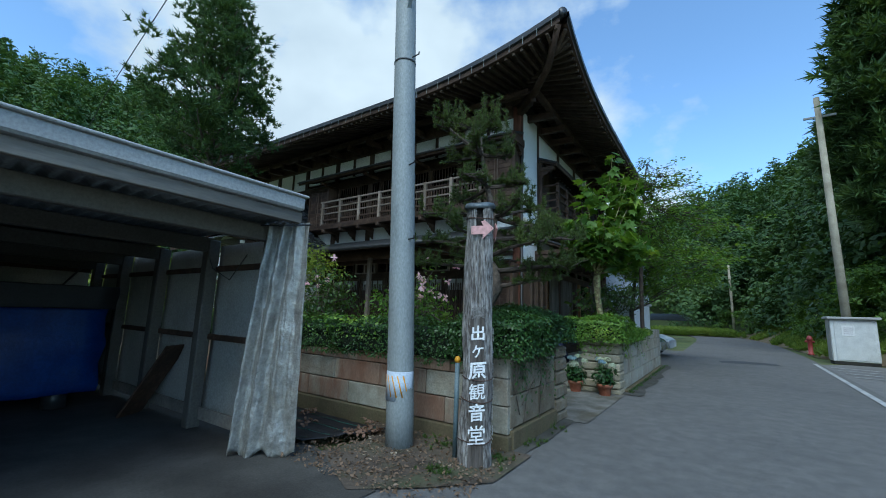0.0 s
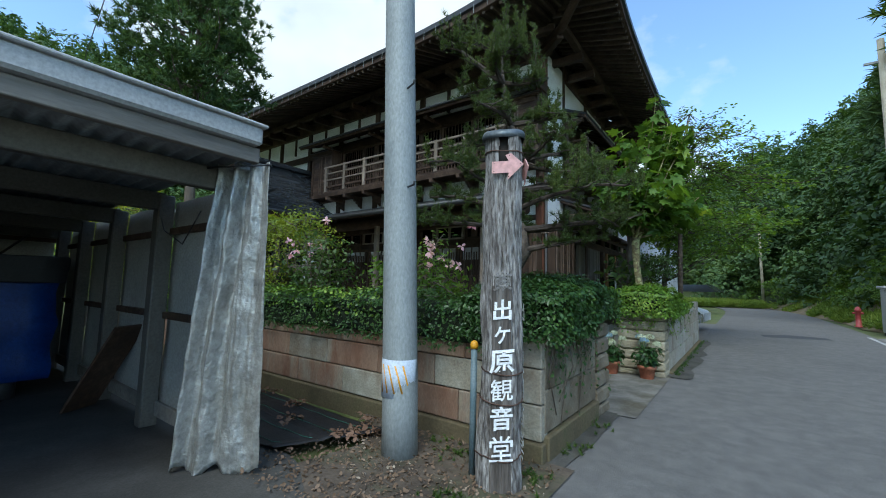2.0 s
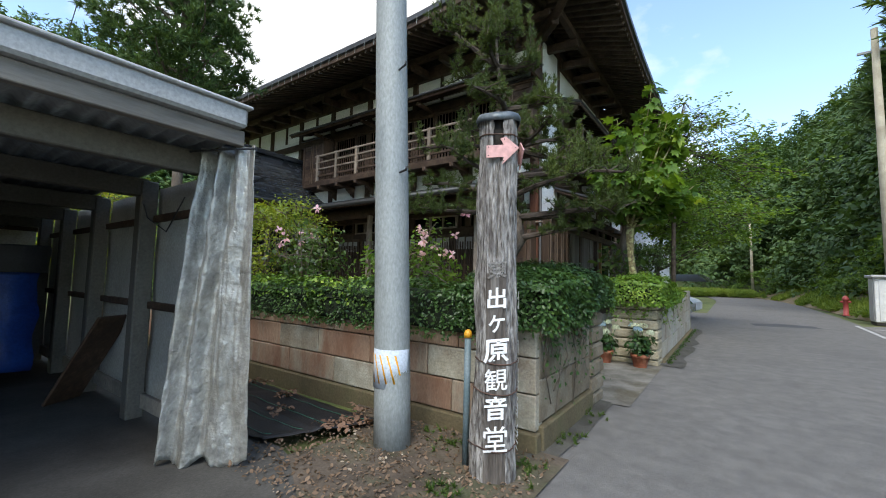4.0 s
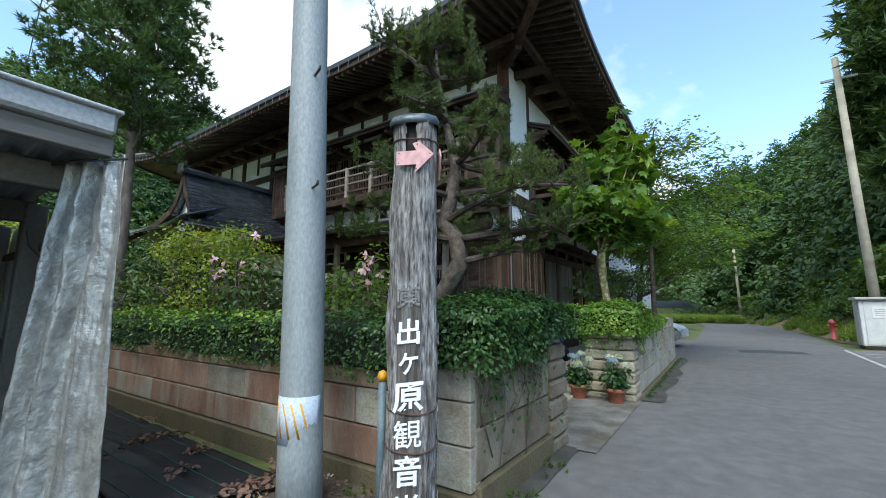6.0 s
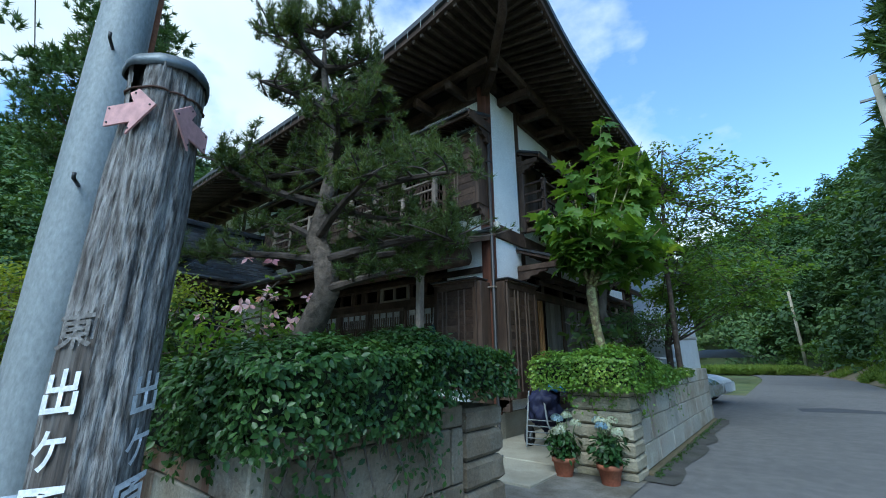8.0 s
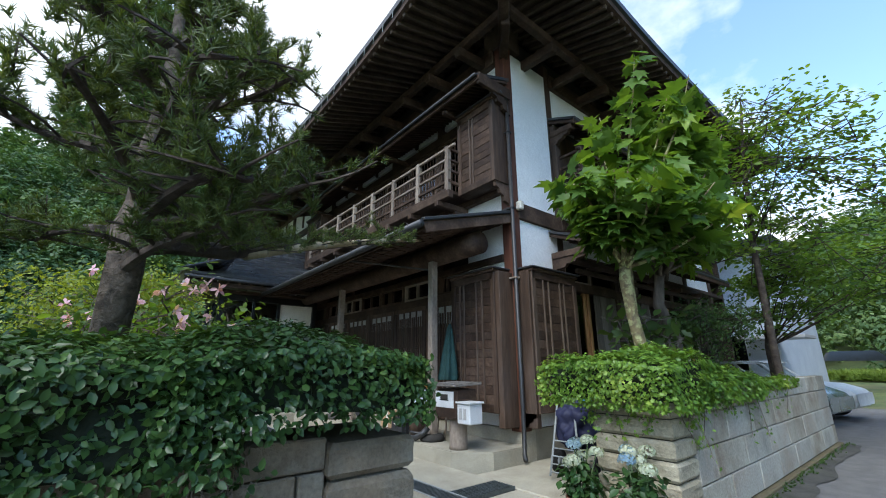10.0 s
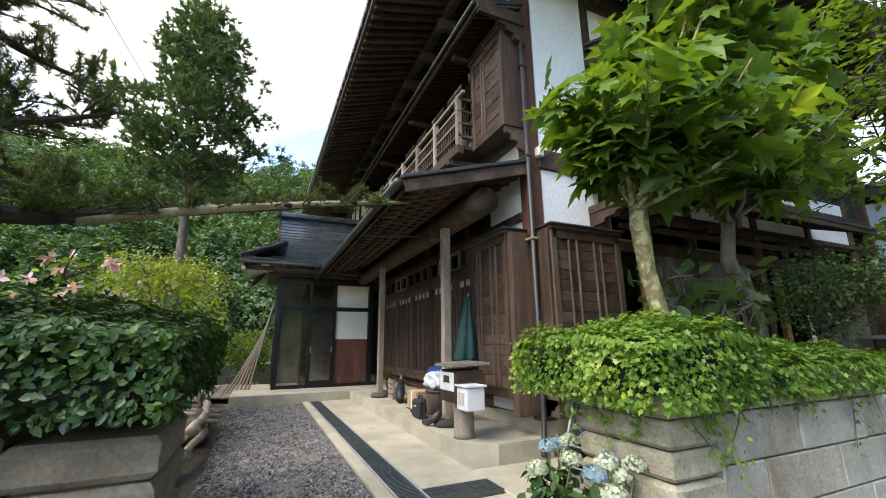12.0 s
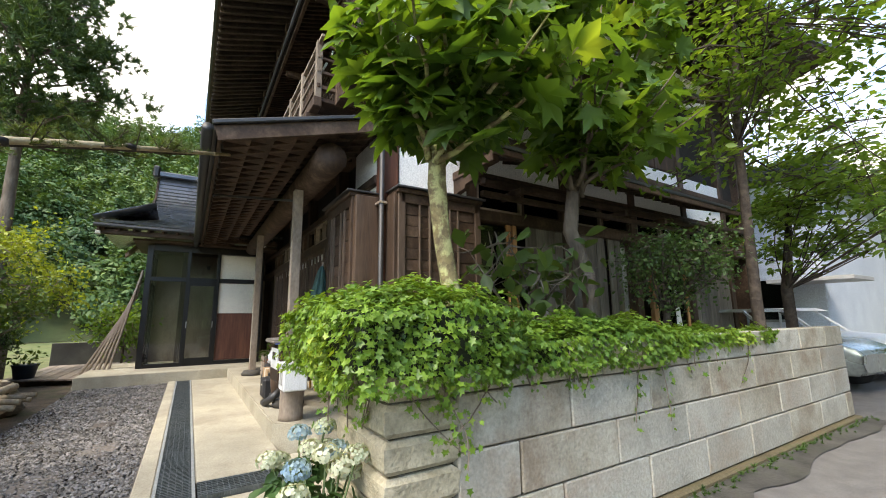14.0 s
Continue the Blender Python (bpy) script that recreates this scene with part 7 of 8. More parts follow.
def conifer(name, label, x, y, z0, top, first, reach, n_whorl, seed, leaf, size=0.34, shape=FROND, group="", lean=(0, 0), per=14, droop=-0.1, knots=0):
    r = random.Random(seed)
    owner = thing(name, x, y, z0, label, "tree", group)
    hgt = top - z0
    ax = lambda t: Vector((x + lean[0] * t + 0.1 * math.sin(t * 5), y + lean[1] * t + 0.08 * math.sin(t * 4 + 1), z0 + hgt * t))
    tube("trunk", BARK, owner, [ax(t) for t in np.linspace(0, 1, 10)], [(0.015 if knots else 0.022) * hgt * (1 - 0.93 * t) for t in np.linspace(0, 1, 10)], 10, 0.2)
    pieces, P, W = [], [], []
    t0 = (first - z0) / hgt
    for k in range(n_whorl):
        t = t0 + (1 - t0) * (k + r.random()) / n_whorl
        ln = reach * (1 - (t - t0) / (1 - t0)) ** 0.75 * r.uniform(0.55, 1.1) + 0.15
        if t - t0 < 0.12:
            ln *= 0.55 + 3.5 * (t - t0)
        a = k * 2.399 + r.uniform(-0.4, 0.4)
        b = ax(t)
        e = b + Vector((math.cos(a) * ln, math.sin(a) * ln, ln * r.uniform(droop, droop + 0.55)))
        pts, rad = limb(b, e, 0.03 + 0.006 * ln, 0.006, 0.07, r, 5)
        pieces.append(tube_data(pts, rad, 5))
        at = [r.uniform(0.35, 0.8) for _ in range(knots)] + [1.0]
        side = [Vector((r.gauss(0, 0.22), r.gauss(0, 0.22), r.gauss(0.05, 0.12))) * (0.5 + 0.5 * ln) for _ in at]
        for _ in range(int(per * (0.5 + ln))):
            if knots:       # foliage held in separate clumps
                h = r.randrange(len(at))
                i = min(4, int(at[h] * 5))
                q = pts[i].lerp(pts[i + 1], at[h] * 5 - i) + side[h]
                o = Vector((r.gauss(0, 0.13), r.gauss(0, 0.13), r.gauss(0.02, 0.10)))
                P.append(q + o)
                W.append((e - b).normalized() * 0.4 + o.normalized() * 0.7 + Vector((0, 0, 0.5)))
                continue
            s = r.random() ** 0.7
            i = min(4, int(s * 5))
            q = pts[i].lerp(pts[i + 1], s * 5 - i)
            sp = 0.16 + 0.10 * ln
            o = Vector((r.gauss(0, sp), r.gauss(0, sp), r.gauss(0.03, sp * 0.7)))
            P.append(q + o)
            W.append((e - b).normalized() * 0.5 + o.normalized() * 0.6 + Vector((0, 0, 0.45)))
    tagged(joined("branchwork", pieces, BARK, owner), kind="stuff")
    sprays("crown", P, W, size, shape, leaf, owner, "", seed)
    return owner


conifer("cedar_tree", "tall clumpy conifer with a bare lower trunk beyond the garden", -10.6, 4.5, 0.0, 9.95, 4.75, 2.1, 72, 51, CEDAR_NEEDLE, 0.22, FROND, "", (0.2, 0.1), 30, 0.15, 3)
conifer("cedar_tree", "towering dark cedar on the slope", 7.7, 26.5, 0.5, 24.0, 6.5, 3.1, 220, 52, CEDAR_NEEDLE, 0.75, FROND, "", (0.3, -0.4), 20, -0.35)
conifer("cedar_tree", "towering dark cedar on the slope", 12.5, 30.0, 2.0, 30.0, 5.0, 4.6, 200, 53, CEDAR_NEEDLE, 0.85, FROND, "", (0, 0), 18, -0.35)

# shrubs of the garden
def bush(name, label, x, y, z, rx, ry, rz, n, size, shape, leaf, seed, clump=0.13, cat="shrub"):
    return broad_tree(name, label, [(x, y, 0.05), (x + 0.02, y, z * 0.5), (x, y + 0.02, z)], [0.035, 0.03, 0.02], ((x, y, z), (rx, ry, rz)), 16, n, size, shape, leaf, BARK, seed, clump, "", 0.6, cat)


bush("rose_of_sharon", "rose of Sharon bush with pink flowers", -5.8, 4.7, 1.75, 0.5, 0.4, 0.5, 1500, 0.075, OVATE, BUSH_LEAF, 61)
bush("rose_of_sharon", "rose of Sharon bush with pale pink flowers", -3.95, 5.15, 1.62, 0.75, 0.6, 0.45, 1600, 0.075, OVATE, LIGHT_LEAF, 62)
bush("azalea_bush", "clipped tree-like bush with bright yellow-green leaves on a grey stem", -7.4, 4.95, 2.42, 1.15, 0.8, 0.42, 4600, 0.055, OVATE, YELLOW_LEAF, 63, 0.14)
bush("garden_bush", "low mixed green garden bush", -8.9, 4.6, 0.6, 0.7, 0.4, 0.4, 1300, 0.07, OVATE, BUSH_LEAF, 64)
bush("garden_bush", "tall leafy garden bush", -9.2, 4.75, 1.9, 1.1, 0.8, 0.85, 2500, 0.08, OVATE, BUSH_LEAF, 65)
bush("maple_bush", "yellow-green maple beyond the wall end", -13.0, 4.0, 2.4, 1.5, 1.1, 1.2, 3000, 0.10, IVY, YELLOW_LEAF, 66, 0.22)
bush("garden_bush", "bright leafy shrub by the plank deck", -14.6, 6.2, 1.3, 0.9, 0.8, 0.8, 1500, 0.12, OVATE, LIGHT_LEAF, 67)
bush("garden_bush", "low yellow-green shrub by the log fence", -4.9, 5.30, 0.34, 0.55, 0.28, 0.24, 1500, 0.045, OVATE, YELLOW_LEAF, 68, 0.08)
bush("garden_bush", "low clipped shrub behind the log fence", -6.4, 5.20, 0.40, 0.6, 0.32, 0.24, 1500, 0.045, OVATE, IVY_LEAF, 69, 0.08)
PETAL = leafy("pink_petals", (0.62, 0.28, 0.40), (0.78, 0.55, 0.60), (0.82, 0.72, 0.72), 0.3, 0.6)
r = random.Random(88)


def blossoms(label, places):
    for x, y, z in places:
        fl = thing("blossom", x, y, z, label, "flower", "blossoms")
        P = [(x, y, z)] * 7
        W = [(math.cos(k * 0.9) * 0.7 + 0.5, math.sin(k * 0.9) * 0.7 - 0.4, 0.45) for k in range(7)]
        leaves("petals", P, W, 0.07, OVATE, PETAL, fl, "", 0.25, r.randrange(999), 0.15)


blossoms("pale pink rose of Sharon blossom", [(-3.95 + r.gauss(0.2, 0.35), 5.15 + r.gauss(-0.1, 0.3), 1.62 + abs(r.gauss(0.25, 0.2))) for _ in range(16)])
blossoms("deep pink rose of Sharon blossom", [(-5.8 + r.gauss(0, 0.3), 4.65 + r.gauss(-0.1, 0.2), 1.85 + abs(r.gauss(0.2, 0.2))) for _ in range(9)])
# ---- wooded hills ----
def ridge(theta):
    """Elevation in degrees of the skyline seen from the lane; theta from +y towards -x."""
    pts = [(-80, 24), (-40, 25), (-20, 20), (-13, 16.0), (-8, 12.8), (-4, 11.8), (0, 11.3), (6, 10), (11, 6), (18, 4), (40, 4), (52, 13), (70, 19.5), (84, 18.5), (92, 17.5), (108, 17), (125, 18), (150, 20), (200, 20)]
    return float(np.interp(theta, [p[0] for p in pts], [p[1] for p in pts]))


def hill_r(theta):
    """Foot and crest distance of the hill."""
    foot = float(np.interp(theta, [-80, -40, -20, -8, 0, 8, 20, 60, 110, 160], [9, 10, 17, 46, 62, 70, 60, 45, 38, 40]))
    crest = float(np.interp(theta, [-80, -30, -12, -2, 6, 20, 60, 110, 160], [45, 60, 85, 170, 230, 210, 150, 140, 140]))
    return foot, crest


def hill_pt(theta, s):
    f0, c0 = hill_r(theta)
    d = f0 + (c0 - f0) * s
    top = c0 * math.tan(radians(ridge(theta))) + 1.4
    z = top * (1 - (1 - s) ** 1.5) if s <= 1 else top
    a = radians(theta)
    z += 1.5 * noise.noise(Vector((math.sin(a) * d * 0.03, math.cos(a) * d * 0.03, 0.0))) * min(1, s * 4)
    return Vector((-math.sin(a) * d, math.cos(a) * d, max(z, -0.08)))


HILL = surface("forest_floor", (0.02, 0.035, 0.010), (0.05, 0.07, 0.022), 0.15, 1.5, 1.0, 0.8, stain=(0.09, 0.07, 0.03), stain_scale=0.05, stain_amount=0.4)
th = np.arange(-80, 201, 4.0)
v = [hill_pt(t, s) for t in th for s in np.linspace(0, 1.25, 14)]
f = [(i * 14 + j, i * 14 + j + 1, (i + 1) * 14 + j + 1, (i + 1) * 14 + j) for i in range(len(th) - 1) for j in range(13)]
tagged(put("backdrop_hill", mesh_of("backdrop_hill", v, f, HILL, True)), "steep wooded hillside round the valley", "hill", "", "structure")

r = random.Random(99)
P, W, S = [], [], []
for k in range(5200):
    t = r.uniform(-30, 135)
    s = r.random() ** 0.8 * 1.02
    f0, c0 = hill_r(t)
    d = f0 + (c0 - f0) * s
    if d < 34:
        continue
    b = hill_pt(t, s)
    cr = r.uniform(1.5, 2.8) * (1 + d / 160)
    pointed = r.random() < 0.3
    hgt = cr * (2.6 if pointed else 1.3)
    for _ in range(44 if d > 110 else (70 if d > 70 else 110)):
        a, e = r.uniform(0, 6.283), r.uniform(-0.5, 1)
        q = math.sqrt(1 - e * e) if not pointed else (1 - (e + 0.5) / 1.5) * 0.9 + 0.1
        o = Vector((math.cos(a) * q * cr, math.sin(a) * q * cr, (e + 0.6) * hgt * 0.6))
        P.append(b + o * r.uniform(0.85, 1.05))
        W.append(o.normalized() + Vector((0, 0, 0.4)))
        S.append(0.30 + 0.0042 * d)
P, W, S = np.array(P), np.array(W), np.array(S)
woods = leaves("far_woods", P, W, S, PATCH, WOODS_LEAF, None, "", 0.5, 14, 0.3)
tagged(woods, "dense mixed green woods covering the hills", "woods", "", "stuff")

# nearer woods on the slope beside the lane: tiered crowns of leafy sprays
P, W = [], []
for k in range(125):
    y = r.uniform(23, 64)
    x = 6.3 + (y - 23) * 0.02 + r.random() ** 1.2 * 12
    if y > 46:
        x -= (y - 46) * 0.35
    if y < 28.5 and x < 7.0:
        continue
    b = Vector((x, y, max(0, (x - 5.6) * 0.50)))
    cr = r.uniform(1.1, 2.1)
    for _ in range(13):         # boughs
        a, e = r.uniform(0, 6.283), r.uniform(-0.7, 1)
        q = math.sqrt(1 - e * e)
        m = Vector((math.cos(a) * q, math.sin(a) * q, 0.0)) * cr * r.uniform(0.55, 1.1)
        m.z = e * cr * 0.95 + cr * 0.8
        g = cr * r.uniform(0.30, 0.48)
        for _ in range(32):
            o = Vector((r.gauss(0, 0.62), r.gauss(0, 0.62), r.gauss(0, 0.26)))
            o.z -= 0.22 * (o.x * o.x + o.y * o.y)
            P.append(b + m + o * g)
            W.append(o.normalized() * 0.45 + m.normalized() * 0.3 + Vector((0, 0, 0.8)))
near = leaves("slope_woods", np.array(P), np.array(W), 0.25, TWIGLET, leafy("slope_leaves", (0.050, 0.108, 0.022), (0.14, 0.235, 0.045), (0.26, 0.36, 0.08), 0.4, 0.55, 0.22), None, "", 0.35, 15, 0.4)
tagged(near, "leafy bright green trees and shrubs on the roadside slope", "woods", "", "stuff")
BANK = surface("bare_earth_bank", (0.15, 0.115, 0.065), (0.23, 0.175, 0.105), 0.9, 14.0, 0.95, 0.8, stain=(0.08, 0.11, 0.035), stain_scale=0.5, stain_amount=0.85)
bank = sheet("bank", BANK, None, lambda u, w: (3.6 + 16 * w + 2.6 * max(0, 1 - u * 12) + 0.5 * math.sin(u * 9) - max(0, u - 0.55) * 9 * (1 - w), 22.8 + 42 * u, -0.03 + 9.5 * w ** 1.1 + 0.35 * w * noise.noise(Vector((u * 12, w * 8, 0)))), 30, 12)
tagged(bank, "grassy bare bank rising from the lane", "bank", "", "structure")
P = []
for k in range(3600):
    u, w = r.random(), r.random() * 0.3
    if noise.noise(Vector((u * 14, w * 9, 2.0))) < 0.0:
        continue
    P.append((3.6 + 16 * w + 2.6 * max(0, 1 - u * 12) + 0.5 * math.sin(u * 9) - max(0, u - 0.55) * 9 * (1 - w), 22.8 + 42 * u, -0.02 + 9.5 * w ** 1.1))
for k in range(7000):
    P.append((r.uniform(-7, 1.5), r.uniform(52, 66), 0.0 + r.random() * 0.5))
gr = sprays("roadside_grass", P, [(r.gauss(0, 0.3), r.gauss(0, 0.3), 1) for _ in P], 0.42, FROND, leafy("grass_blades", (0.10, 0.17, 0.03), (0.20, 0.28, 0.05), (0.30, 0.34, 0.10), 0.4, 0.6, 0.4), None, "", 17)
tagged(gr, "tall bright green roadside grass and weeds", "grass", "", "stuff")

# far pole, storage cabinet, hydrant
fp = thing("far_utility_pole", 5.0, 25.2, 0.0, "pale concrete utility pole on the slope", "utility pole")
tube("shaft", CONCRETE, fp, [(5.0, 25.2, -0.1), (4.92, 25.2, 6.0), (4.86, 25.2, 12.6)], [0.18, 0.155, 0.12], 16)
bar("arm", GALV, fp, (4.3, 25.2, 11.6), (5.5, 25.2, 11.6), 0.1, 0.1)
fp2 = thing("far_utility_pole", 1.6, 60.0, 0.0, "distant grey utility pole by the lane", "utility pole")
tube("shaft", CONCRETE, fp2, [(1.6, 60.0, -0.1), (1.5, 60.0, 8.5)], [0.16, 0.12], 12)
SHED_W = plain("white_steel_cabinet", (0.62, 0.63, 0.62), 0.5)
sh = thing("storage_cabinet", 4.8, 23.6, 0.0, "white steel storage cabinet beside the lane", "cabinet")
block("body", SHED_W, sh, (4.08, 23.3, 0.08), (5.50, 24.1, 1.80), 0.02)
block("roof", FASCIA, sh, (3.98, 23.15, 1.80), (5.62, 24.2, 1.90), 0.02, None, "grey cabinet roof")
block("base", CONCRETE_DARK, sh, (4.1, 23.32, -0.05), (5.48, 24.08, 0.08), 0.01)
block("side_panel", FASCIA, sh, (4.05, 23.4, 0.12), (4.085, 24.0, 1.76), 0.006)
block("door", SHED_W, sh, (4.2, 23.28, 0.14), (5.4, 23.305, 1.74), 0.006)
block("notice", plain("paper_notice", (0.75, 0.75, 0.74), 0.7), sh, (4.42, 23.268, 1.12), (4.82, 23.278, 1.55), 0.002, None, "white paper notice")
for k in range(4):
    block("text_bar", plain("faded_print", (0.35, 0.30, 0.32), 0.7), sh, (4.48, 23.262, 1.20 + k * 0.08), (4.76, 23.267, 1.22 + k * 0.08), 0.001)
RED = plain("red_hydrant_paint", (0.32, 0.05, 0.05), 0.5)
hy = thing("fire_hydrant", 3.95, 27.5, 0.0, "red fire hydrant on the grass bank", "hydrant")
lathe("barrel", RED, hy, [(0.14, 0), (0.14, 0.05), (0.10, 0.06), (0.10, 0.72), (0.13, 0.74), (0.13, 0.80), (0.08, 0.90), (0.03, 0.95)], 3.95, 27.5, 0.05, 16)
bar("outlet", RED, hy, (3.75, 27.5, 0.70), (4.15, 27.5, 0.70), 0.1, 0.1, 0.03)

# house and car beyond the wall
SIDING = surface("pale_blue_siding", (0.48, 0.53, 0.58), (0.58, 0.63, 0.67), 1.0, 30.0, 0.6, 0.05)
nb = thing("neighbour_house", -6.0, 27.0, 0.0, "pale blue neighbouring house behind the trees", "house")
block("wall", SIDING, nb, (-13.0, 23.0, 0.0), (-3.6, 30.0, 5.4), 0.02)
bar("roof", BLUE_ROOF, nb, (-8.3, 22.4, 5.7), (-8.3, 30.6, 5.7), 10.6, 0.35, 0.05)
block("window", DARK_GLASS, nb, (-6.2, 22.97, 1.2), (-4.6, 22.995, 2.4), 0.004)
block("window_frame", GALV, nb, (-6.25, 22.98, 1.12), (-4.55, 23.01, 1.2), 0.004)
block("lean_to", FASCIA, nb, (-4.4, 21.4, 2.2), (-2.6, 23.0, 2.3), 0.01)
for k in range(12):
    block("siding_lap", SIDING, nb, (-12.9, 22.975, 0.4 + k * 0.4), (-6.3, 23.0, 0.43 + k * 0.4), 0.003)
CARP = surface("silver_green_car_paint", (0.32, 0.36, 0.34), (0.36, 0.40, 0.38), 0.5, 20.0, 0.25, 0.0, metal=0.6, tone=0.0, spec=0.7)
RUBBER = plain("tyre_rubber", (0.02, 0.02, 0.02), 0.85)


def parked_car(x, y, yaw, length, width, height, paint, label):
    """A small estate car: body lofted over cross sections, glass, wheels."""
    m = pose(x, y, 0.0, 0, 0, yaw)
    c = put("car", None, None, m)
    tagged(c, label, "car", "parked cars")
    L, Wd = length / 2, width / 2
    low = [(-L, 0.45, 0.62), (-L + 0.12, 0.30, 0.85), (-0.5 * L, 0.28, 0.95), (0.3 * L, 0.28, 0.95), (0.75 * L, 0.28, 0.88), (L - 0.1, 0.30, 0.75), (L, 0.42, 0.62)]
    v, f = [], []
    for lx, z0, z1 in low:
        w = Wd * (0.88 if abs(lx) > L - 0.15 else 1.0)
        v += [m @ Vector((lx, s * w * k, z)) for s, k, z in ((-1, 0.92, z0), (-1, 1.0, (z0 + z1) / 2), (-1, 0.95, z1), (1, 0.95, z1), (1, 1.0, (z0 + z1) / 2), (1, 0.92, z0))]
    for i in range(6):
        for k in range(6):
            f.append((i * 6 + k, i * 6 + (k + 1) % 6, (i + 1) * 6 + (k + 1) % 6, (i + 1) * 6 + k))
    f += [(0, 1, 2, 3, 4, 5), tuple(36 + k for k in (5, 4, 3, 2, 1, 0))]
    b = put("body", mesh_of("body", v, f, paint, True), c)
    bv = b.modifiers.new("round", "BEVEL")
    bv.width, bv.segments = 0.05, 3
    cab = [(-0.93 * L, 0.95 * Wd, 0.80 * Wd), (0.42 * L, 0.95 * Wd, 0.80 * Wd)]
    v = [m @ Vector(p) for p in ((-0.95 * L, -0.93 * Wd, 0.9), (0.55 * L, -0.93 * Wd, 0.9), (0.55 * L, 0.93 * Wd, 0.9), (-0.95 * L, 0.93 * Wd, 0.9), (-0.82 * L, -0.78 * Wd, height - 0.06), (0.18 * L, -0.78 * Wd, height - 0.06), (0.18 * L, 0.78 * Wd, height - 0.06), (-0.82 * L, 0.78 * Wd, height - 0.06))]
    put("window_band", mesh_of("window_band", v, [(0, 1, 5, 4), (1, 2, 6, 5), (2, 3, 7, 6), (3, 0, 4, 7)], plain("car_glass", (0.02, 0.024, 0.026), 0.08)), c, None, "dark car windows")
    v = [m @ Vector(p) for p in ((-0.84 * L, -0.8 * Wd, height - 0.07), (0.2 * L, -0.8 * Wd, height - 0.07), (0.2 * L, 0.8 * Wd, height - 0.07), (-0.84 * L, 0.8 * Wd, height - 0.07), (-0.78 * L, -0.7 * Wd, height), (0.1 * L, -0.7 * Wd, height), (0.1 * L, 0.7 * Wd, height), (-0.78 * L, 0.7 * Wd, height))]
    put("roof", mesh_of("roof", v, [(0, 1, 5, 4), (1, 2, 6, 5), (2, 3, 7, 6), (3, 0, 4, 7), (4, 5, 6, 7)], paint), c)
    for s in (-1, 1):
        for lx, tx in ((-0.32 * L, -0.28 * L), (0.36 * L, 0.06 * L)):
            bar("pillar", paint, c, m @ Vector((lx, s * 0.93 * Wd, 0.9)), m @ Vector((tx, s * 0.79 * Wd, height - 0.05)), 0.05, 0.05)
        for lx in (-0.62 * L, 0.62 * L):
            w = put("wheel", None, c, m @ Matrix.Translation((lx, s * (Wd - 0.08), 0.31)))
            tube("tyre", RUBBER, w, [m @ Vector((lx, s * (Wd - 0.18), 0.31)), m @ Vector((lx, s * (Wd + 0.005), 0.31))], 0.31, 24)
            tube("rim", GALV, w, [m @ Vector((lx, s * (Wd - 0.1), 0.31)), m @ Vector((lx, s * (Wd + 0.012), 0.31))], 0.20, 16)
        block("headlight", GLASS, c, (0, 0, 0), (0.04, 0.3, 0.14), 0.01)
        hl = c.children[-1]
        hl.matrix_basis = Matrix.Translation((L - 0.06, s * Wd * 0.66, 0.66))
    return c


parked_car(-3.6, 18.4, -8, 3.9, 1.65, 1.48, CARP, "silver-green estate car parked beyond the wall")
parked_car(-3.6, 20.5, -5, 4.2, 1.7, 1.5, SHED_W, "white car parked by the neighbouring house")

# overhead wire
wire = thing("overhead_wire", -9.0, 8.0, 6.0, "thin dark overhead wire", "wire")
tube("strand", STEEL_DARK, wire, [(-2.9, 3.45, 9.3), (-9, 2.8, 8.4), (-16, 3.6, 8.2), (-30, 6, 9.5)], 0.012, 5)
# ---- small things by the gate and along the front ----
TERRA = surface("terracotta", (0.26, 0.085, 0.045), (0.36, 0.13, 0.07), 3.0, 40.0, 0.8, 0.15, stain=(0.20, 0.14, 0.10), stain_scale=3.0, stain_amount=0.4)
HYD_LEAF = leafy("hydrangea_leaves", (0.018, 0.050, 0.014), (0.045, 0.098, 0.026), (0.09, 0.15, 0.045), 0.25, 0.4)
HYD_PETAL = leafy("hydrangea_petals", (0.34, 0.40, 0.29), (0.50, 0.52, 0.40), (0.58, 0.58, 0.47), 0.25, 0.6, 3.0)
HYD_BLUE = leafy("hydrangea_blue_petals", (0.16, 0.26, 0.36), (0.30, 0.40, 0.42), None, 0.25, 0.6, 3.0)
FLORET = (np.array([(0, 0, 0), (0.5, 0.5, 0.1), (0, 0.62, 0.05), (-0.5, 0.5, 0.1), (-0.62, 0, 0.05), (-0.5, -0.5, 0.1), (0, -0.62, 0.05), (0.5, -0.5, 0.1), (0.62, 0, 0.05)], float), [(0, i, i + 1) for i in range(1, 8)] + [(0, 8, 1)])


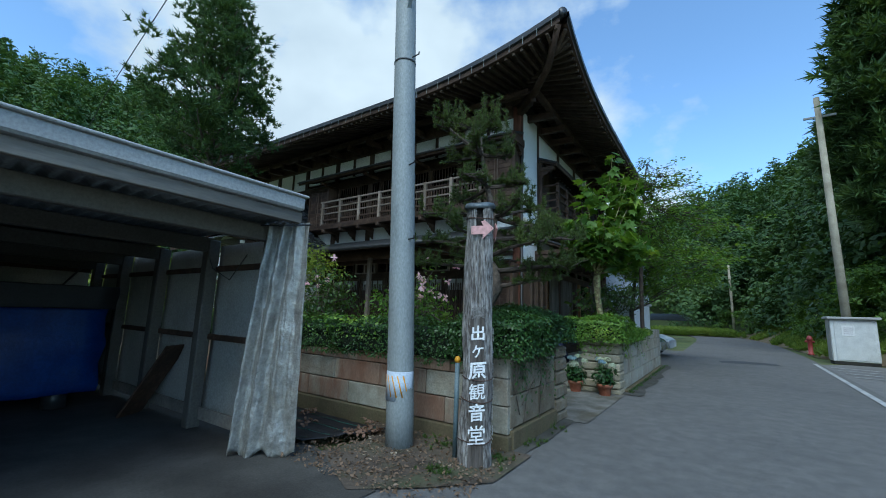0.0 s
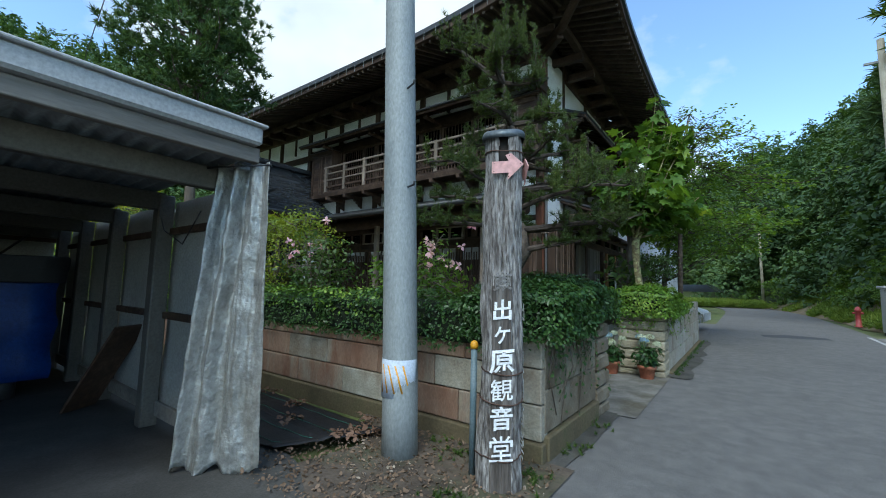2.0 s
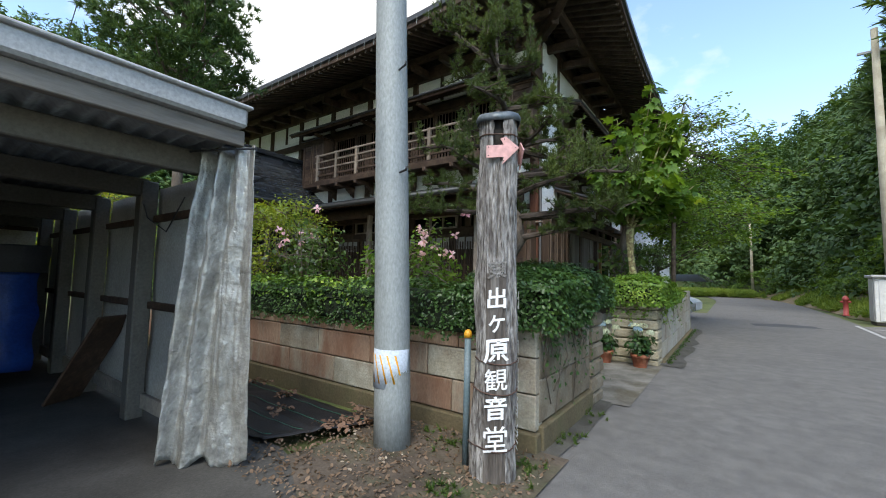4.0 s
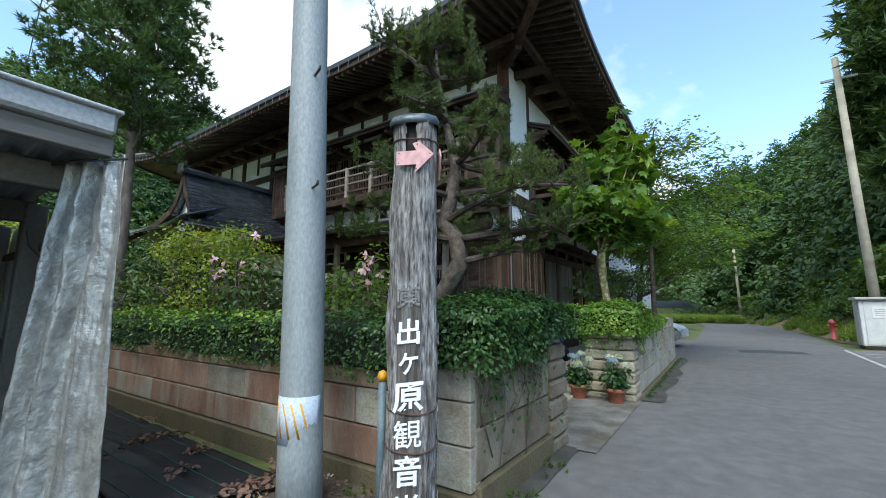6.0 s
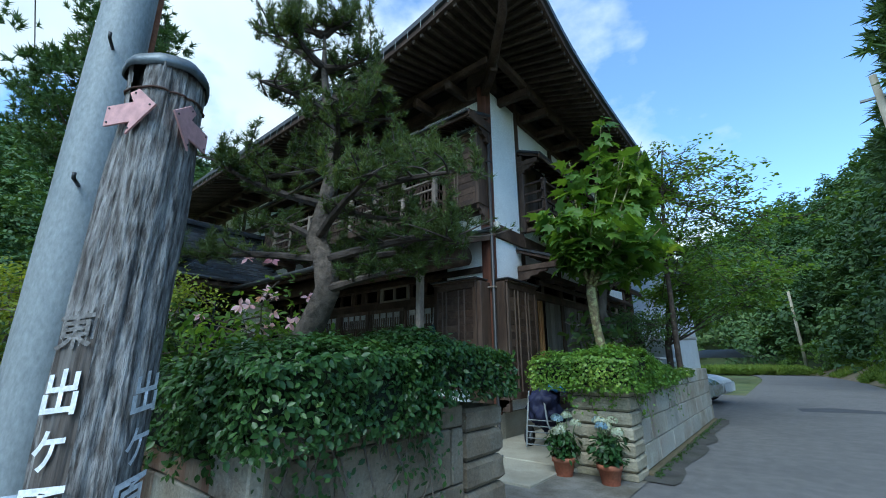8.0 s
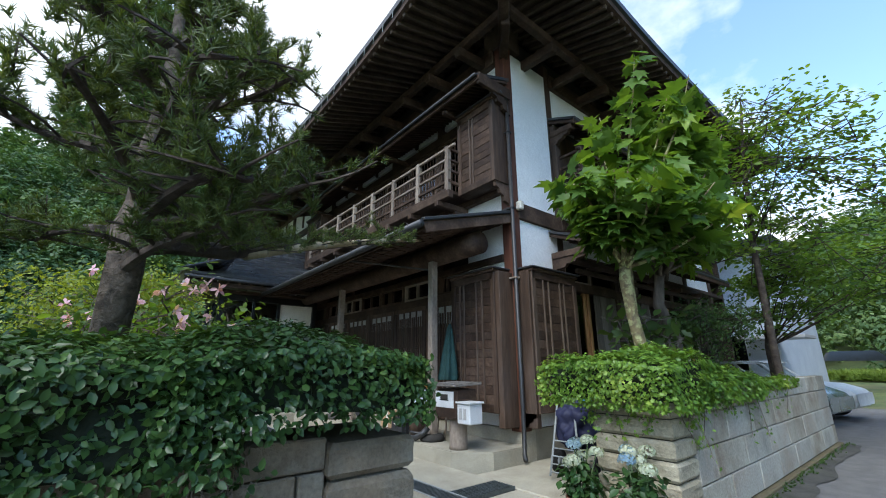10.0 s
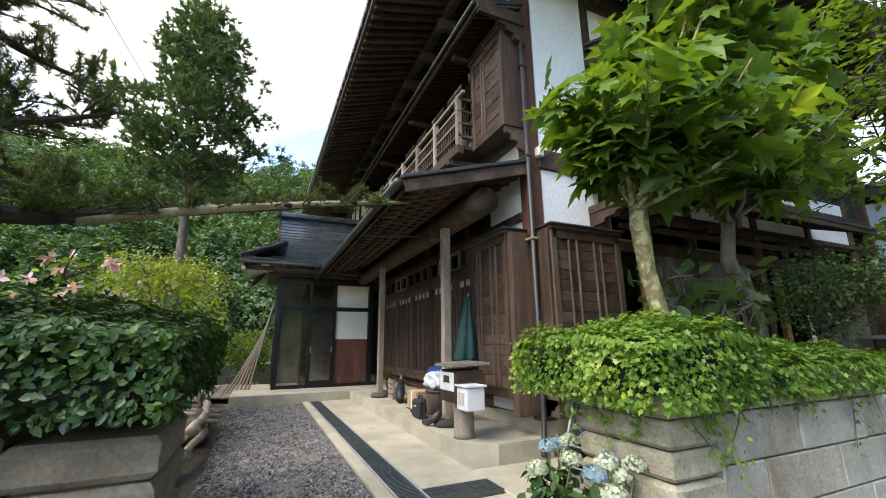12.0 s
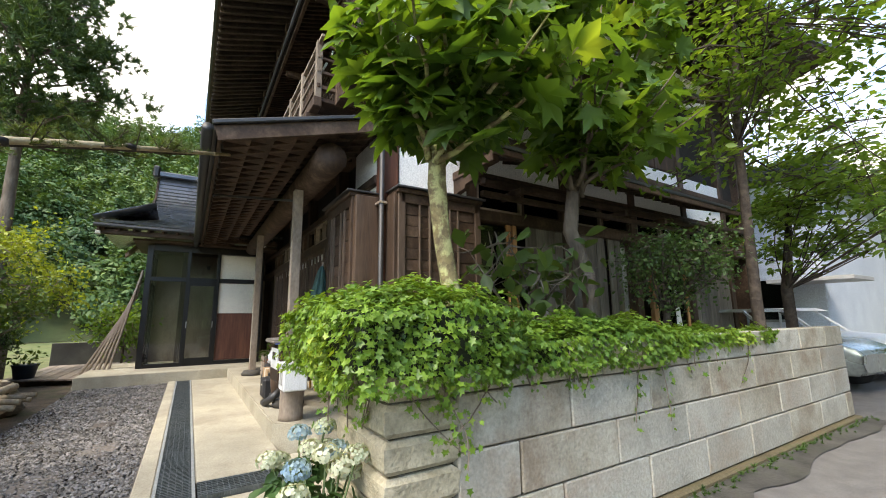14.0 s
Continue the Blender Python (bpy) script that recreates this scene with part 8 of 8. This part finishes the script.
def hydrangea(x, y, z, seed, blue):
    r = random.Random(seed)
    pot = thing("potted_hydrangea", x, y, z, "white and blue hydrangea in a terracotta pot by the gate", "plant", "potted hydrangeas")
    lathe("pot", TERRA, pot, [(0.095, 0.0), (0.10, 0.01), (0.128, 0.17), (0.145, 0.172), (0.148, 0.225), (0.130, 0.228), (0.122, 0.19), (0.02, 0.185)], x, y, z, 24, "terracotta pot")
    heads = [(r.uniform(-0.20, 0.20), r.uniform(-0.20, 0.20), r.uniform(0.52, 0.70)) for _ in range(7)]
    for i, (hx, hy, hz) in enumerate(heads):
        tube("stem", BUSH_STEM, pot, [(x, y, z + 0.18), (x + hx * 0.5, y + hy * 0.5, z + 0.36), (x + hx, y + hy, z + hz)], 0.006, 5)
        P, W = [], []
        for k in range(150):
            a, e = r.uniform(0, 6.283), r.uniform(-0.35, 1)
            q = math.sqrt(1 - e * e)
            d = Vector((math.cos(a) * q, math.sin(a) * q, e * 0.75))
            P.append(Vector((x + hx, y + hy, z + hz)) + d * 0.070)
            W.append(d)
        leaves("flower_head", P, W, 0.0145, FLORET, HYD_BLUE if i in blue else HYD_PETAL, pot, "round flower head", 0.25, seed + i)
    P, W = [], []
    for k in range(260):
        a = r.uniform(0, 6.283)
        d = r.uniform(0.03, 0.21)
        P.append((x + math.cos(a) * d, y + math.sin(a) * d, z + r.uniform(0.22, 0.52)))
        W.append((math.cos(a) * 0.5, math.sin(a) * 0.5, 0.8))
    leaves("foliage", P, W, 0.088, OVATE, HYD_LEAF, pot, "", 0.35, seed)
    return pot


BUSH_STEM = plain("green_stem", (0.06, 0.10, 0.03), 0.6)
hydrangea(-1.70, 8.36, 0.0, 301, (1, 6))
hydrangea(-2.28, 8.40, 0.0, 302, (2, 5))

# mailbox on a log with a white paper box beside it
mb = thing("mailbox", -4.55, 8.80, 0.28, "small house-shaped wooden mailbox on a log stump", "mailbox")
lathe("log", WOOD_PALE, mb, [(0.135, 0.0), (0.128, 0.05), (0.125, 0.40), (0.122, 0.44)], -4.48, 8.80, 0.28, 20, "peeled log stump")
block("case", WOOD, mb, (-4.74, 8.62, 0.70), (-4.28, 8.98, 0.95), 0.008)
block("front", SHED_W, mb, (-4.76, 8.605, 0.83), (-4.36, 8.62, 1.05), 0.004, None, "white front board")
block("front_lower", WOOD, mb, (-4.76, 8.605, 0.70), (-4.30, 8.625, 0.83), 0.004)
block("gable_board", WOOD, mb, (-4.74, 8.62, 0.95), (-4.28, 8.98, 1.08), 0.008)
# near-black plate painted as the unlit slot opening
block("slot", INTERIOR, mb, (-4.64, 8.598, 0.94), (-4.48, 8.607, 1.01), 0.002)
block("slot_frame", BLACK_FRAME, mb, (-4.66, 8.60, 0.925), (-4.46, 8.604, 0.94), 0.001)
bar("roof_board", WOOD_GREY, mb, (-4.52, 8.54, 1.13), (-4.52, 9.06, 1.15), 0.56, 0.025)
for k in range(7):
    x = -4.78 + k * 0.088
    bar("batten", WOOD_GREY, mb, (x, 8.54, 1.15), (x, 9.06, 1.17), 0.018, 0.012)
wb = thing("newspaper_box", -4.16, 8.74, 0.62, "weathered white newspaper box hung on the mailbox", "box")
block("case", SHED_W, wb, (-4.30, 8.62, 0.64), (-4.04, 8.86, 0.90), 0.012)
block("lid", SHED_W, wb, (-4.32, 8.60, 0.90), (-4.02, 8.88, 0.925), 0.006)
for k in range(2):
    block("mark", plain("faded_mark_print", (0.42, 0.41, 0.38), 0.7), wb, (-4.25 + k * 0.09, 8.612, 0.70), (-4.20 + k * 0.09, 8.619, 0.84), 0.001)
block("hanger", STEEL_DARK, wb, (-4.30, 8.80, 0.66), (-4.26, 8.84, 0.88), 0.003)

# folded parasol and its stick
GREEN_CLOTH = surface("dark_green_cloth", (0.010, 0.035, 0.032), (0.02, 0.06, 0.055), 6.0, 40.0, 0.8, 0.2)
ps = thing("parasol", -5.2, 9.2, 0.28, "folded dark green parasol leaning on the wall", "parasol")
v, f = [], []
for j, (t, rr_) in enumerate(((0.0, 0.015), (0.08, 0.04), (0.35, 0.075), (0.7, 0.12), (0.95, 0.15), (1.0, 0.14))):
    c0 = Vector((-5.22, 9.28, 2.10)).lerp(Vector((-5.15, 9.18, 1.18)), t)
    for i in range(24):
        a = 2 * math.pi * i / 24
        k = rr_ * (1 + 0.28 * math.sin(a * 6))
        v.append(c0 + Vector((math.cos(a) * k, math.sin(a) * k, 0)))
for j in range(5):
    for i in range(24):
        f.append((j * 24 + i, j * 24 + (i + 1) % 24, (j + 1) * 24 + (i + 1) % 24, (j + 1) * 24 + i))
put("cloth", mesh_of("cloth", v, f, GREEN_CLOTH, True), ps, None, "pleated green cloth")
tube("pole", WOOD_PALE, ps, [(-5.24, 9.30, 2.16), (-5.08, 9.05, 0.285)], 0.014, 8)
st2 = thing("walking_stick", -5.4, 9.2, 0.28, "pale wooden stick leaning on the wall", "stick")
tube("rod", WOOD_PALE, st2, [(-5.36, 9.1, 0.285), (-5.30, 9.30, 1.75)], 0.011, 8)

# clutter on the platform
bag = thing("plastic_bag", -5.55, 8.95, 0.85, "clear plastic bag with blue contents on a drum", "bag")
CLEAR = surface("milky_plastic", (0.42, 0.45, 0.47), (0.55, 0.58, 0.60), 4.0, 30.0, 0.2, 0.3, spec=0.6)
drum = thing("wooden_tub", -5.58, 8.95, 0.28, "dark wooden tub on the platform", "tub")
lathe("staves", WOOD_V, drum, [(0.17, 0.0), (0.20, 0.25), (0.21, 0.52), (0.19, 0.53), (0.18, 0.40), (0.02, 0.40)], -5.58, 8.95, 0.28, 24)
for z in (0.08, 0.42):
    lathe("hoop", STEEL_DARK, drum, [(0.20 + z * 0.04, z), (0.205 + z * 0.04, z + 0.03)], -5.58, 8.95, 0.28, 24)


def blob(owner, name, mat, c, h, amp, label="", seed=0.0):
    bm = bmesh.new()
    bmesh.ops.create_icosphere(bm, subdivisions=4, radius=1.0)
    for q in bm.verts:
        n0 = q.co.normalized()
        k = 1 + amp * noise.noise(n0 * 2.3 + Vector((seed, 0, 0))) + amp * 0.5 * noise.noise(n0 * 6 + Vector((0, seed, 0)))
        q.co = Vector((c[0] + n0.x * h[0] * k, c[1] + n0.y * h[1] * k, c[2] + n0.z * h[2] * k))
    return part(name, bm, mat, owner, label, True)


blob(bag, "film", CLEAR, (-5.55, 8.92, 0.86), (0.22, 0.20, 0.16), 0.35, "crumpled clear film", 2.0)
blob(bag, "contents", BLUE_TARP, (-5.60, 8.90, 1.0), (0.13, 0.12, 0.07), 0.3, "blue contents", 3.0)
cb = thing("cardboard_box", -6.4, 9.0, 0.28, "brown cardboard box on a small trolley", "box")
CARD = surface("cardboard", (0.30, 0.20, 0.11), (0.38, 0.26, 0.15), 2.0, 40.0, 0.85, 0.1)
block("carton", CARD, cb, (-6.62, 8.80, 0.36), (-6.18, 9.15, 0.64), 0.006)
block("tape", CREAM, cb, (-6.43, 8.797, 0.36), (-6.37, 9.153, 0.643), 0.001)
for x in (-6.55, -6.25):
    for y in (8.86, 9.08):
        tube("caster", RUBBER, cb, [(x, y - 0.015, 0.32), (x, y + 0.015, 0.32)], 0.038, 12)
block("tray", WOOD, cb, (-6.63, 8.79, 0.345), (-6.17, 9.16, 0.362), 0.003)
tc = thing("tool_case", -5.95, 8.80, 0.28, "black plastic tool case on the platform", "case")
block("shell", BLACK_COVER, tc, (-6.12, 8.70, 0.285), (-5.82, 8.90, 0.56), 0.03)
block("seam", STEEL_DARK, tc, (-6.125, 8.79, 0.29), (-5.815, 8.81, 0.565), 0.004)
tube("handle", BLACK_COVER, tc, [(-6.05, 8.8, 0.555), (-6.03, 8.8, 0.61), (-5.91, 8.8, 0.61), (-5.89, 8.8, 0.555)], 0.012, 8)
block("label_bar", CREAM, tc, (-6.02, 8.696, 0.46), (-5.92, 8.70, 0.475), 0.001)
tool = thing("bent_pipe", -5.30, 8.72, 0.28, "bent brown drain pipe lying on the platform", "pipe")
tube("tube", STEEL_DARK, tool, [(-5.45, 8.66, 0.32), (-5.34, 8.66, 0.33), (-5.22, 8.72, 0.40), (-5.20, 8.80, 0.48)], 0.045, 12)
ch = thing("wooden_chair", -6.3, 9.35, 0.28, "small yellow wooden chair against the lattice", "chair")
YWOOD = surface("yellow_varnished_wood", (0.40, 0.22, 0.05), (0.50, 0.29, 0.08), 5.0, 30.0, 0.5, 0.1)
block("seat", YWOOD, ch, (-6.48, 9.18, 0.66), (-6.12, 9.52, 0.69), 0.006)
for x in (-6.46, -6.15):
    block("leg", YWOOD, ch, (x, 9.19, 0.28), (x + 0.03, 9.22, 0.66), 0.004)
    block("leg", YWOOD, ch, (x, 9.48, 0.28), (x + 0.03, 9.51, 1.10), 0.004)
for z in (0.82, 0.92, 1.02):
    block("back_slat", YWOOD, ch, (-6.43, 9.485, z), (-6.15, 9.505, z + 0.05), 0.004)
sc = thing("black_bundle", -7.8, 9.1, 0.28, "dark folded tool bundle lying by the post", "bundle")
tube("roll", BLACK_COVER, sc, [(-8.3, 9.25, 0.62), (-8.0, 9.12, 0.48), (-7.6, 9.0, 0.36)], [0.06, 0.10, 0.08], 12, 0.4)
bar("handle", WOOD_PALE, sc, (-8.45, 9.3, 0.75), (-8.1, 9.15, 0.52), 0.03, 0.03)
crate = thing("wooden_crate", -8.45, 9.2, 0.28, "slatted wooden crate standing by the wall", "crate")
for k in range(4):
    block("slat", WOOD_PALE, crate, (-8.62, 9.05, 0.285 + k * 0.1), (-8.25, 9.07, 0.365 + k * 0.1), 0.004)
for x in (-8.62, -8.28):
    block("upright", WOOD_PALE, crate, (x, 9.07, 0.285), (x + 0.03, 9.10, 0.68), 0.004)


def small_pot(x, y, z, h, leafm, seed, label):
    p = thing("potted_plant", x, y, z, label, "plant", "small potted plants")
    lathe("pot", TERRA, p, [(h * 0.32, 0), (h * 0.44, h * 0.8), (h * 0.5, h * 0.82), (h * 0.5, h), (h * 0.42, h * 0.98), (0.01, h * 0.9)], x, y, z, 16)
    r2 = random.Random(seed)
    P = [(x + r2.gauss(0, h * 0.4), y + r2.gauss(0, h * 0.4), z + h + abs(r2.gauss(h * 0.5, h * 0.4))) for _ in range(70)]
    leaves("foliage", P, [(r2.gauss(0, 0.5), r2.gauss(0, 0.5), 1) for _ in P], h * 0.45, OVATE, leafm, p, "", 0.5, seed)


small_pot(-9.15, 9.25, 0.36, 0.19, BUSH_LEAF, 401, "leafy potted plant on a stone by the post")
blk = thing("stone_step", -9.15, 9.25, 0.28, "small grey stone step", "stone")
block("stone", CONCRETE_DARK, blk, (-9.4, 9.05, 0.28), (-8.95, 9.42, 0.36), 0.02)
for i, (x, y) in enumerate(((-11.95, 8.55), (-11.9, 8.85), (-11.95, 9.1))):
    small_pot(x, y, 0.60, 0.17, BUSH_LEAF, 410 + i, "potted plant on a bench inside the porch")
bench = thing("plant_bench", -11.95, 8.8, 0.29, "low dark bench inside the porch", "bench")
block("top", WOOD, bench, (-12.1, 8.4, 0.55), (-11.72, 9.25, 0.60), 0.005)
for y in (8.45, 9.15):
    block("leg", WOOD, bench, (-12.08, y, 0.29), (-11.75, y + 0.05, 0.55), 0.004)

# plank deck with poles leaning beside the porch
deck = thing("plank_deck", -12.6, 6.2, 0.05, "silvered plank deck beside the porch", "deck")
for k in range(9):
    block("plank", WOOD_PALE, deck, (-15.0, 4.6 + k * 0.215, 0.16), (-10.9 - 0.10 * (8 - k), 4.8 + k * 0.215, 0.20), 0.006)
for x in (-14.5, -12.8, -11.8):
    block("joist", WOOD, deck, (x, 4.6, 0.03), (x + 0.08, 6.5, 0.16), 0.005)
for k in range(6):
    pl = thing("leaning_pole", -12.2 + k * 0.05, 6.2, 0.2, "weathered wooden pole leaning on the porch", "pole", "leaning poles")
    bar("pole", WOOD_PALE, pl, (-12.0 + k * 0.03, 5.75 + 0.10 * k, 0.20), (-11.75 + 0.02 * k, 6.66 + 0.012 * k, 2.0 + 0.12 * k), 0.045, 0.045)
blu = thing("blue_planter", -12.5, 5.0, 0.2, "dark blue planter on the deck", "planter")
lathe("tub", plain("dark_blue_plastic", (0.02, 0.035, 0.06), 0.4), blu, [(0.16, 0), (0.21, 0.26), (0.23, 0.27), (0.23, 0.30), (0.20, 0.29), (0.02, 0.27)], -11.9, 4.85, 0.2, 20)
P = [(-11.9 + r.gauss(0, 0.15), 4.85 + r.gauss(0, 0.15), 0.5 + abs(r.gauss(0.1, 0.12))) for _ in range(80)]
leaves("foliage", P, [(0, 0, 1)] * 80, 0.1, OVATE, BUSH_LEAF, blu, "", 0.7, 421)
low = thing("block_wall", -15.2, 5.0, 0, "low grey garden block wall", "wall", "", "structure")
block("wall_face", CONCRETE_DARK, low, (-16.6, 4.3, 0.0), (-16.4, 7.5, 0.75), 0.01)

# log rail fence along the garden bed
fence = thing("log_fence", -6.5, 6.1, 0.05, "low fence of pale peeled logs round the garden bed", "fence")
PEELED = surface("pale_peeled_log", (0.30, 0.25, 0.18), (0.44, 0.38, 0.29), 5.0, 34.0, 0.8, 0.4, stain=(0.16, 0.12, 0.085), stain_scale=4.0, stain_amount=0.6)
FP = [(-10.2, 4.75), (-8.7, 5.25), (-7.95, 5.68), (-6.6, 5.80), (-5.2, 5.76), (-4.2, 5.42)]
rf2 = random.Random(31)
for x, y in FP[1:]:
    tube("stake", BARK, fence, [(x, y - 0.07, 0.0), (x + 0.01, y - 0.07, 0.54)], 0.05, 10, 0.2)
for (x0, y0), (x1, y1) in zip(FP[:-1], FP[1:]):
    for z in (0.22, 0.46):
        ex = 0.14 / math.hypot(x1 - x0, y1 - y0)
        a, b = Vector((x0, y0, z)), Vector((x1, y1, z + rf2.uniform(-0.03, 0.03)))
        d = b - a
        tube("rail", PEELED, fence, [a - d * ex * rf2.uniform(0.5, 1.5), a + d * 0.35 + Vector((0, 0.02, 0.02)), a + d * 0.7 + Vector((0, 0, 0.025)), b + d * ex * rf2.uniform(0.5, 1.5)], [0.055, 0.05, 0.046, 0.040], 12, 0.25)
for k in range(5):
    x = -7.0 - 0.22 * k
    tube("cross_log", PEELED, fence, [(x, 5.95, 0.30 + 0.04 * (k % 3)), (x - 0.12, 5.45, 0.36 + 0.04 * (k % 2))], 0.035, 10, 0.2)
ROCK = surface("garden_rock", (0.13, 0.12, 0.105), (0.27, 0.25, 0.21), 4.0, 30.0, 0.9, 0.7, stain=(0.07, 0.08, 0.04), stain_scale=3.0, stain_amount=0.5)
for i, (x, y, z, a, b, c) in enumerate(((-6.8, 5.6, 0.2, 0.34, 0.24, 0.20), (-5.7, 5.25, 0.12, 0.26, 0.2, 0.15), (-8.2, 5.5, 0.2, 0.3, 0.25, 0.22), (-3.2, 5.6, 0.15, 0.28, 0.22, 0.2))):
    k = thing("garden_rock", x, y, 0.05, "rough grey-brown garden rock in the bed", "rock", "garden rocks")
    blob(k, "stone", ROCK, (x, y, z), (a, b, c), 0.35, "", i * 3.1)
FLAG = surface("brown_flagstone", (0.10, 0.085, 0.075), (0.165, 0.145, 0.125), 2.0, 30.0, 0.85, 0.5)
for i, (x, y, a, b) in enumerate(((-5.3, 7.05, 0.55, 0.28), (-6.6, 6.9, 0.5, 0.26), (-7.8, 6.75, 0.55, 0.25), (-9.2, 6.6, 0.5, 0.28), (-4.35, 6.75, 0.5, 0.3), (-8.6, 7.1, 0.4, 0.2))):
    k = thing("flagstone", x, y, 0.045, "flat brown flagstone set in the gravel", "flagstone", "flagstones")
    blob(k, "stone", FLAG, (x, y, 0.045), (a * 0.62, b * 0.7, 0.016), 0.22, "", i * 2.3 + 9)

# things just inside the gate by the house corner
cart = thing("folded_cart", -2.95, 9.5, 0.06, "folded hand cart with a dark blue cover by the house corner", "cart")
blob(cart, "cover", plain("navy_cloth", (0.012, 0.015, 0.05), 0.7), (-3.15, 9.75, 0.62), (0.26, 0.3, 0.34), 0.4, "navy cover", 5.0)
blob(cart, "sky_cover", plain("sky_blue_plastic", (0.06, 0.24, 0.55), 0.4), (-2.9, 9.9, 0.98), (0.22, 0.24, 0.1), 0.3, "sky-blue plastic sheet", 6.0)
tube("frame_tube", GALV, cart, [(-2.7, 9.2, 0.12), (-2.95, 9.4, 0.45), (-3.1, 9.6, 0.9)], 0.014, 8)
tube("frame_tube", GALV, cart, [(-3.2, 9.15, 0.12), (-3.3, 9.4, 0.45), (-3.35, 9.6, 0.9)], 0.014, 8)
for k in range(5):
    bar("rung", GALV, cart, (-2.72 - 0.04 * k, 9.22 + 0.05 * k, 0.16 + 0.08 * k), (-3.2 - 0.02 * k, 9.17 + 0.05 * k, 0.16 + 0.08 * k), 0.016, 0.016)
for x in (-2.75, -3.35):
    lw = put("wheel", None, cart, Matrix.Translation((x, 9.55, 0.21)))
    tube("tyre", RUBBER, lw, [(x - 0.02, 9.55, 0.21), (x + 0.02, 9.55, 0.21)], 0.15, 20)
    tube("hub", GALV, lw, [(x - 0.025, 9.55, 0.21), (x + 0.025, 9.55, 0.21)], 0.06, 12)
# side rooms: curtains and bottles behind the glass
cu1 = thing("curtain", -4.25, 14.9, 0.6, "white cloth curtain hanging behind the side door", "curtain")
sheet("cloth", PAPER, cu1, lambda u, w: (-4.28 + 0.03 * math.sin(u * 20), 14.62 + 0.5 * u * (0.5 + 0.5 * w), 0.62 + 2.05 * w), 24, 6, "", True, 0.004)
cu2 = thing("towel", -3.98, 16.0, 1.1, "white towel tied to a post by the side door", "towel")
sheet("cloth", SHED_W, cu2, lambda u, w: (-3.96 + 0.02 * math.sin(u * 12), 15.85 + 0.22 * u * (1.2 - 0.7 * w), 0.9 + 0.95 * w), 16, 8, "", True, 0.006)

# litter on the verge: chips and dry leaves
r = random.Random(501)
P, W = [], []
while len(P) < 2600:
    x, y = r.uniform(-3.7, -1.55), r.uniform(2.4, 4.0)
    if y < 2.2 + (x + 1.55) * -0.25 and x > -2.6:
        continue
    P.append((x, y, 0.02 + r.random() * 0.012))
    W.append((r.gauss(0, 0.3), r.gauss(0, 0.3), 1))
lit = leaves("leaf_litter", P, W, 0.032, OVATE, leafy("dry_leaf_litter", (0.10, 0.065, 0.04), (0.22, 0.15, 0.10), (0.42, 0.36, 0.28), 0.1, 0.9, 2.0), None, "", 0.5, 502, 0.6)
tagged(lit, "dry leaves and pale chips scattered on the soil", "litter", "", "stuff")
P = []
for k in range(2600):
    P.append((r.uniform(-6.5, -3.2), 3.3 + r.gauss(0.25, 0.22), 0.07))
lit2 = leaves("needle_litter", [p for p in P if 2.85 < p[1] < 3.95 and noise.noise(Vector((p[0] * 2.5, p[1] * 3, 0))) > 0.30], [(0, 0, 1) for p in P if 2.85 < p[1] < 3.95 and noise.noise(Vector((p[0] * 2.5, p[1] * 3, 0))) > 0.30], 0.05, OVATE, leafy("brown_needles", (0.12, 0.07, 0.045), (0.20, 0.12, 0.08), None, 0.1, 0.9, 2.0), None, "", 0.4, 503, 0.6)
tagged(lit2, "drifts of dry brown needles on the black sheet", "litter", "", "stuff")
P = []
while len(P) < 90:
    c0 = r.choice(((-2.35, 3.72), (-2.6, 3.9), (-2.05, 3.05), (-1.7, 3.75), (-2.2, 3.95), (-1.62, 4.5), (-1.6, 5.3)))
    P.append((c0[0] + r.gauss(0, 0.09), c0[1] + r.gauss(0, 0.09), 0.018))
wd = sprays("weeds", P, [(r.gauss(0, 0.4), r.gauss(0, 0.4), 1) for _ in P], 0.06, FROND, BUSH_LEAF, None, "", 504)
tagged(wd, "small green weeds at the wall foot", "weeds", "", "stuff")
# gravel stones in the yard and moss along the lane wall
P, W = [], []
for k in range(22000):
    x = -3.7 - 7.0 * r.random() ** 1.2
    P.append((x, r.uniform(5.95, 7.46), 0.047 + r.random() * 0.012))
    W.append((r.gauss(0, 0.6), r.gauss(0, 0.6), 1))
PEBBLE = (np.array([(0.5, 0, 0), (0.1, 0.42, 0.05), (-0.45, 0.2, 0), (-0.3, -0.4, 0.02), (0.25, -0.42, 0), (0, 0, 0.38)], float), [(5, 0, 1), (5, 1, 2), (5, 2, 3), (5, 3, 4), (5, 4, 0)])
pb = leaves("yard_gravel", P, W, 0.026, PEBBLE, surface("gravel_stone", (0.12, 0.115, 0.11), (0.24, 0.23, 0.22), 6.0, 40.0, 0.9, 0.3, tone=0.5, island=True), None, "", 0.3, 505, 0.5)
tagged(pb, "coarse grey gravel stones in the yard", "gravel", "", "stuff")
P = []
for k in range(170):
    P.append((-1.39 + abs(r.gauss(0, 0.05)), r.uniform(8.9, 15.4), 0.0 + r.random() * 0.03))
ms = sprays("lane_moss", P, [(0.4, 0, 1)] * 170, 0.05, FROND, DARK_LEAF, None, "", 506)
tagged(ms, "moss and small weeds along the wall foot", "moss", "", "stuff")
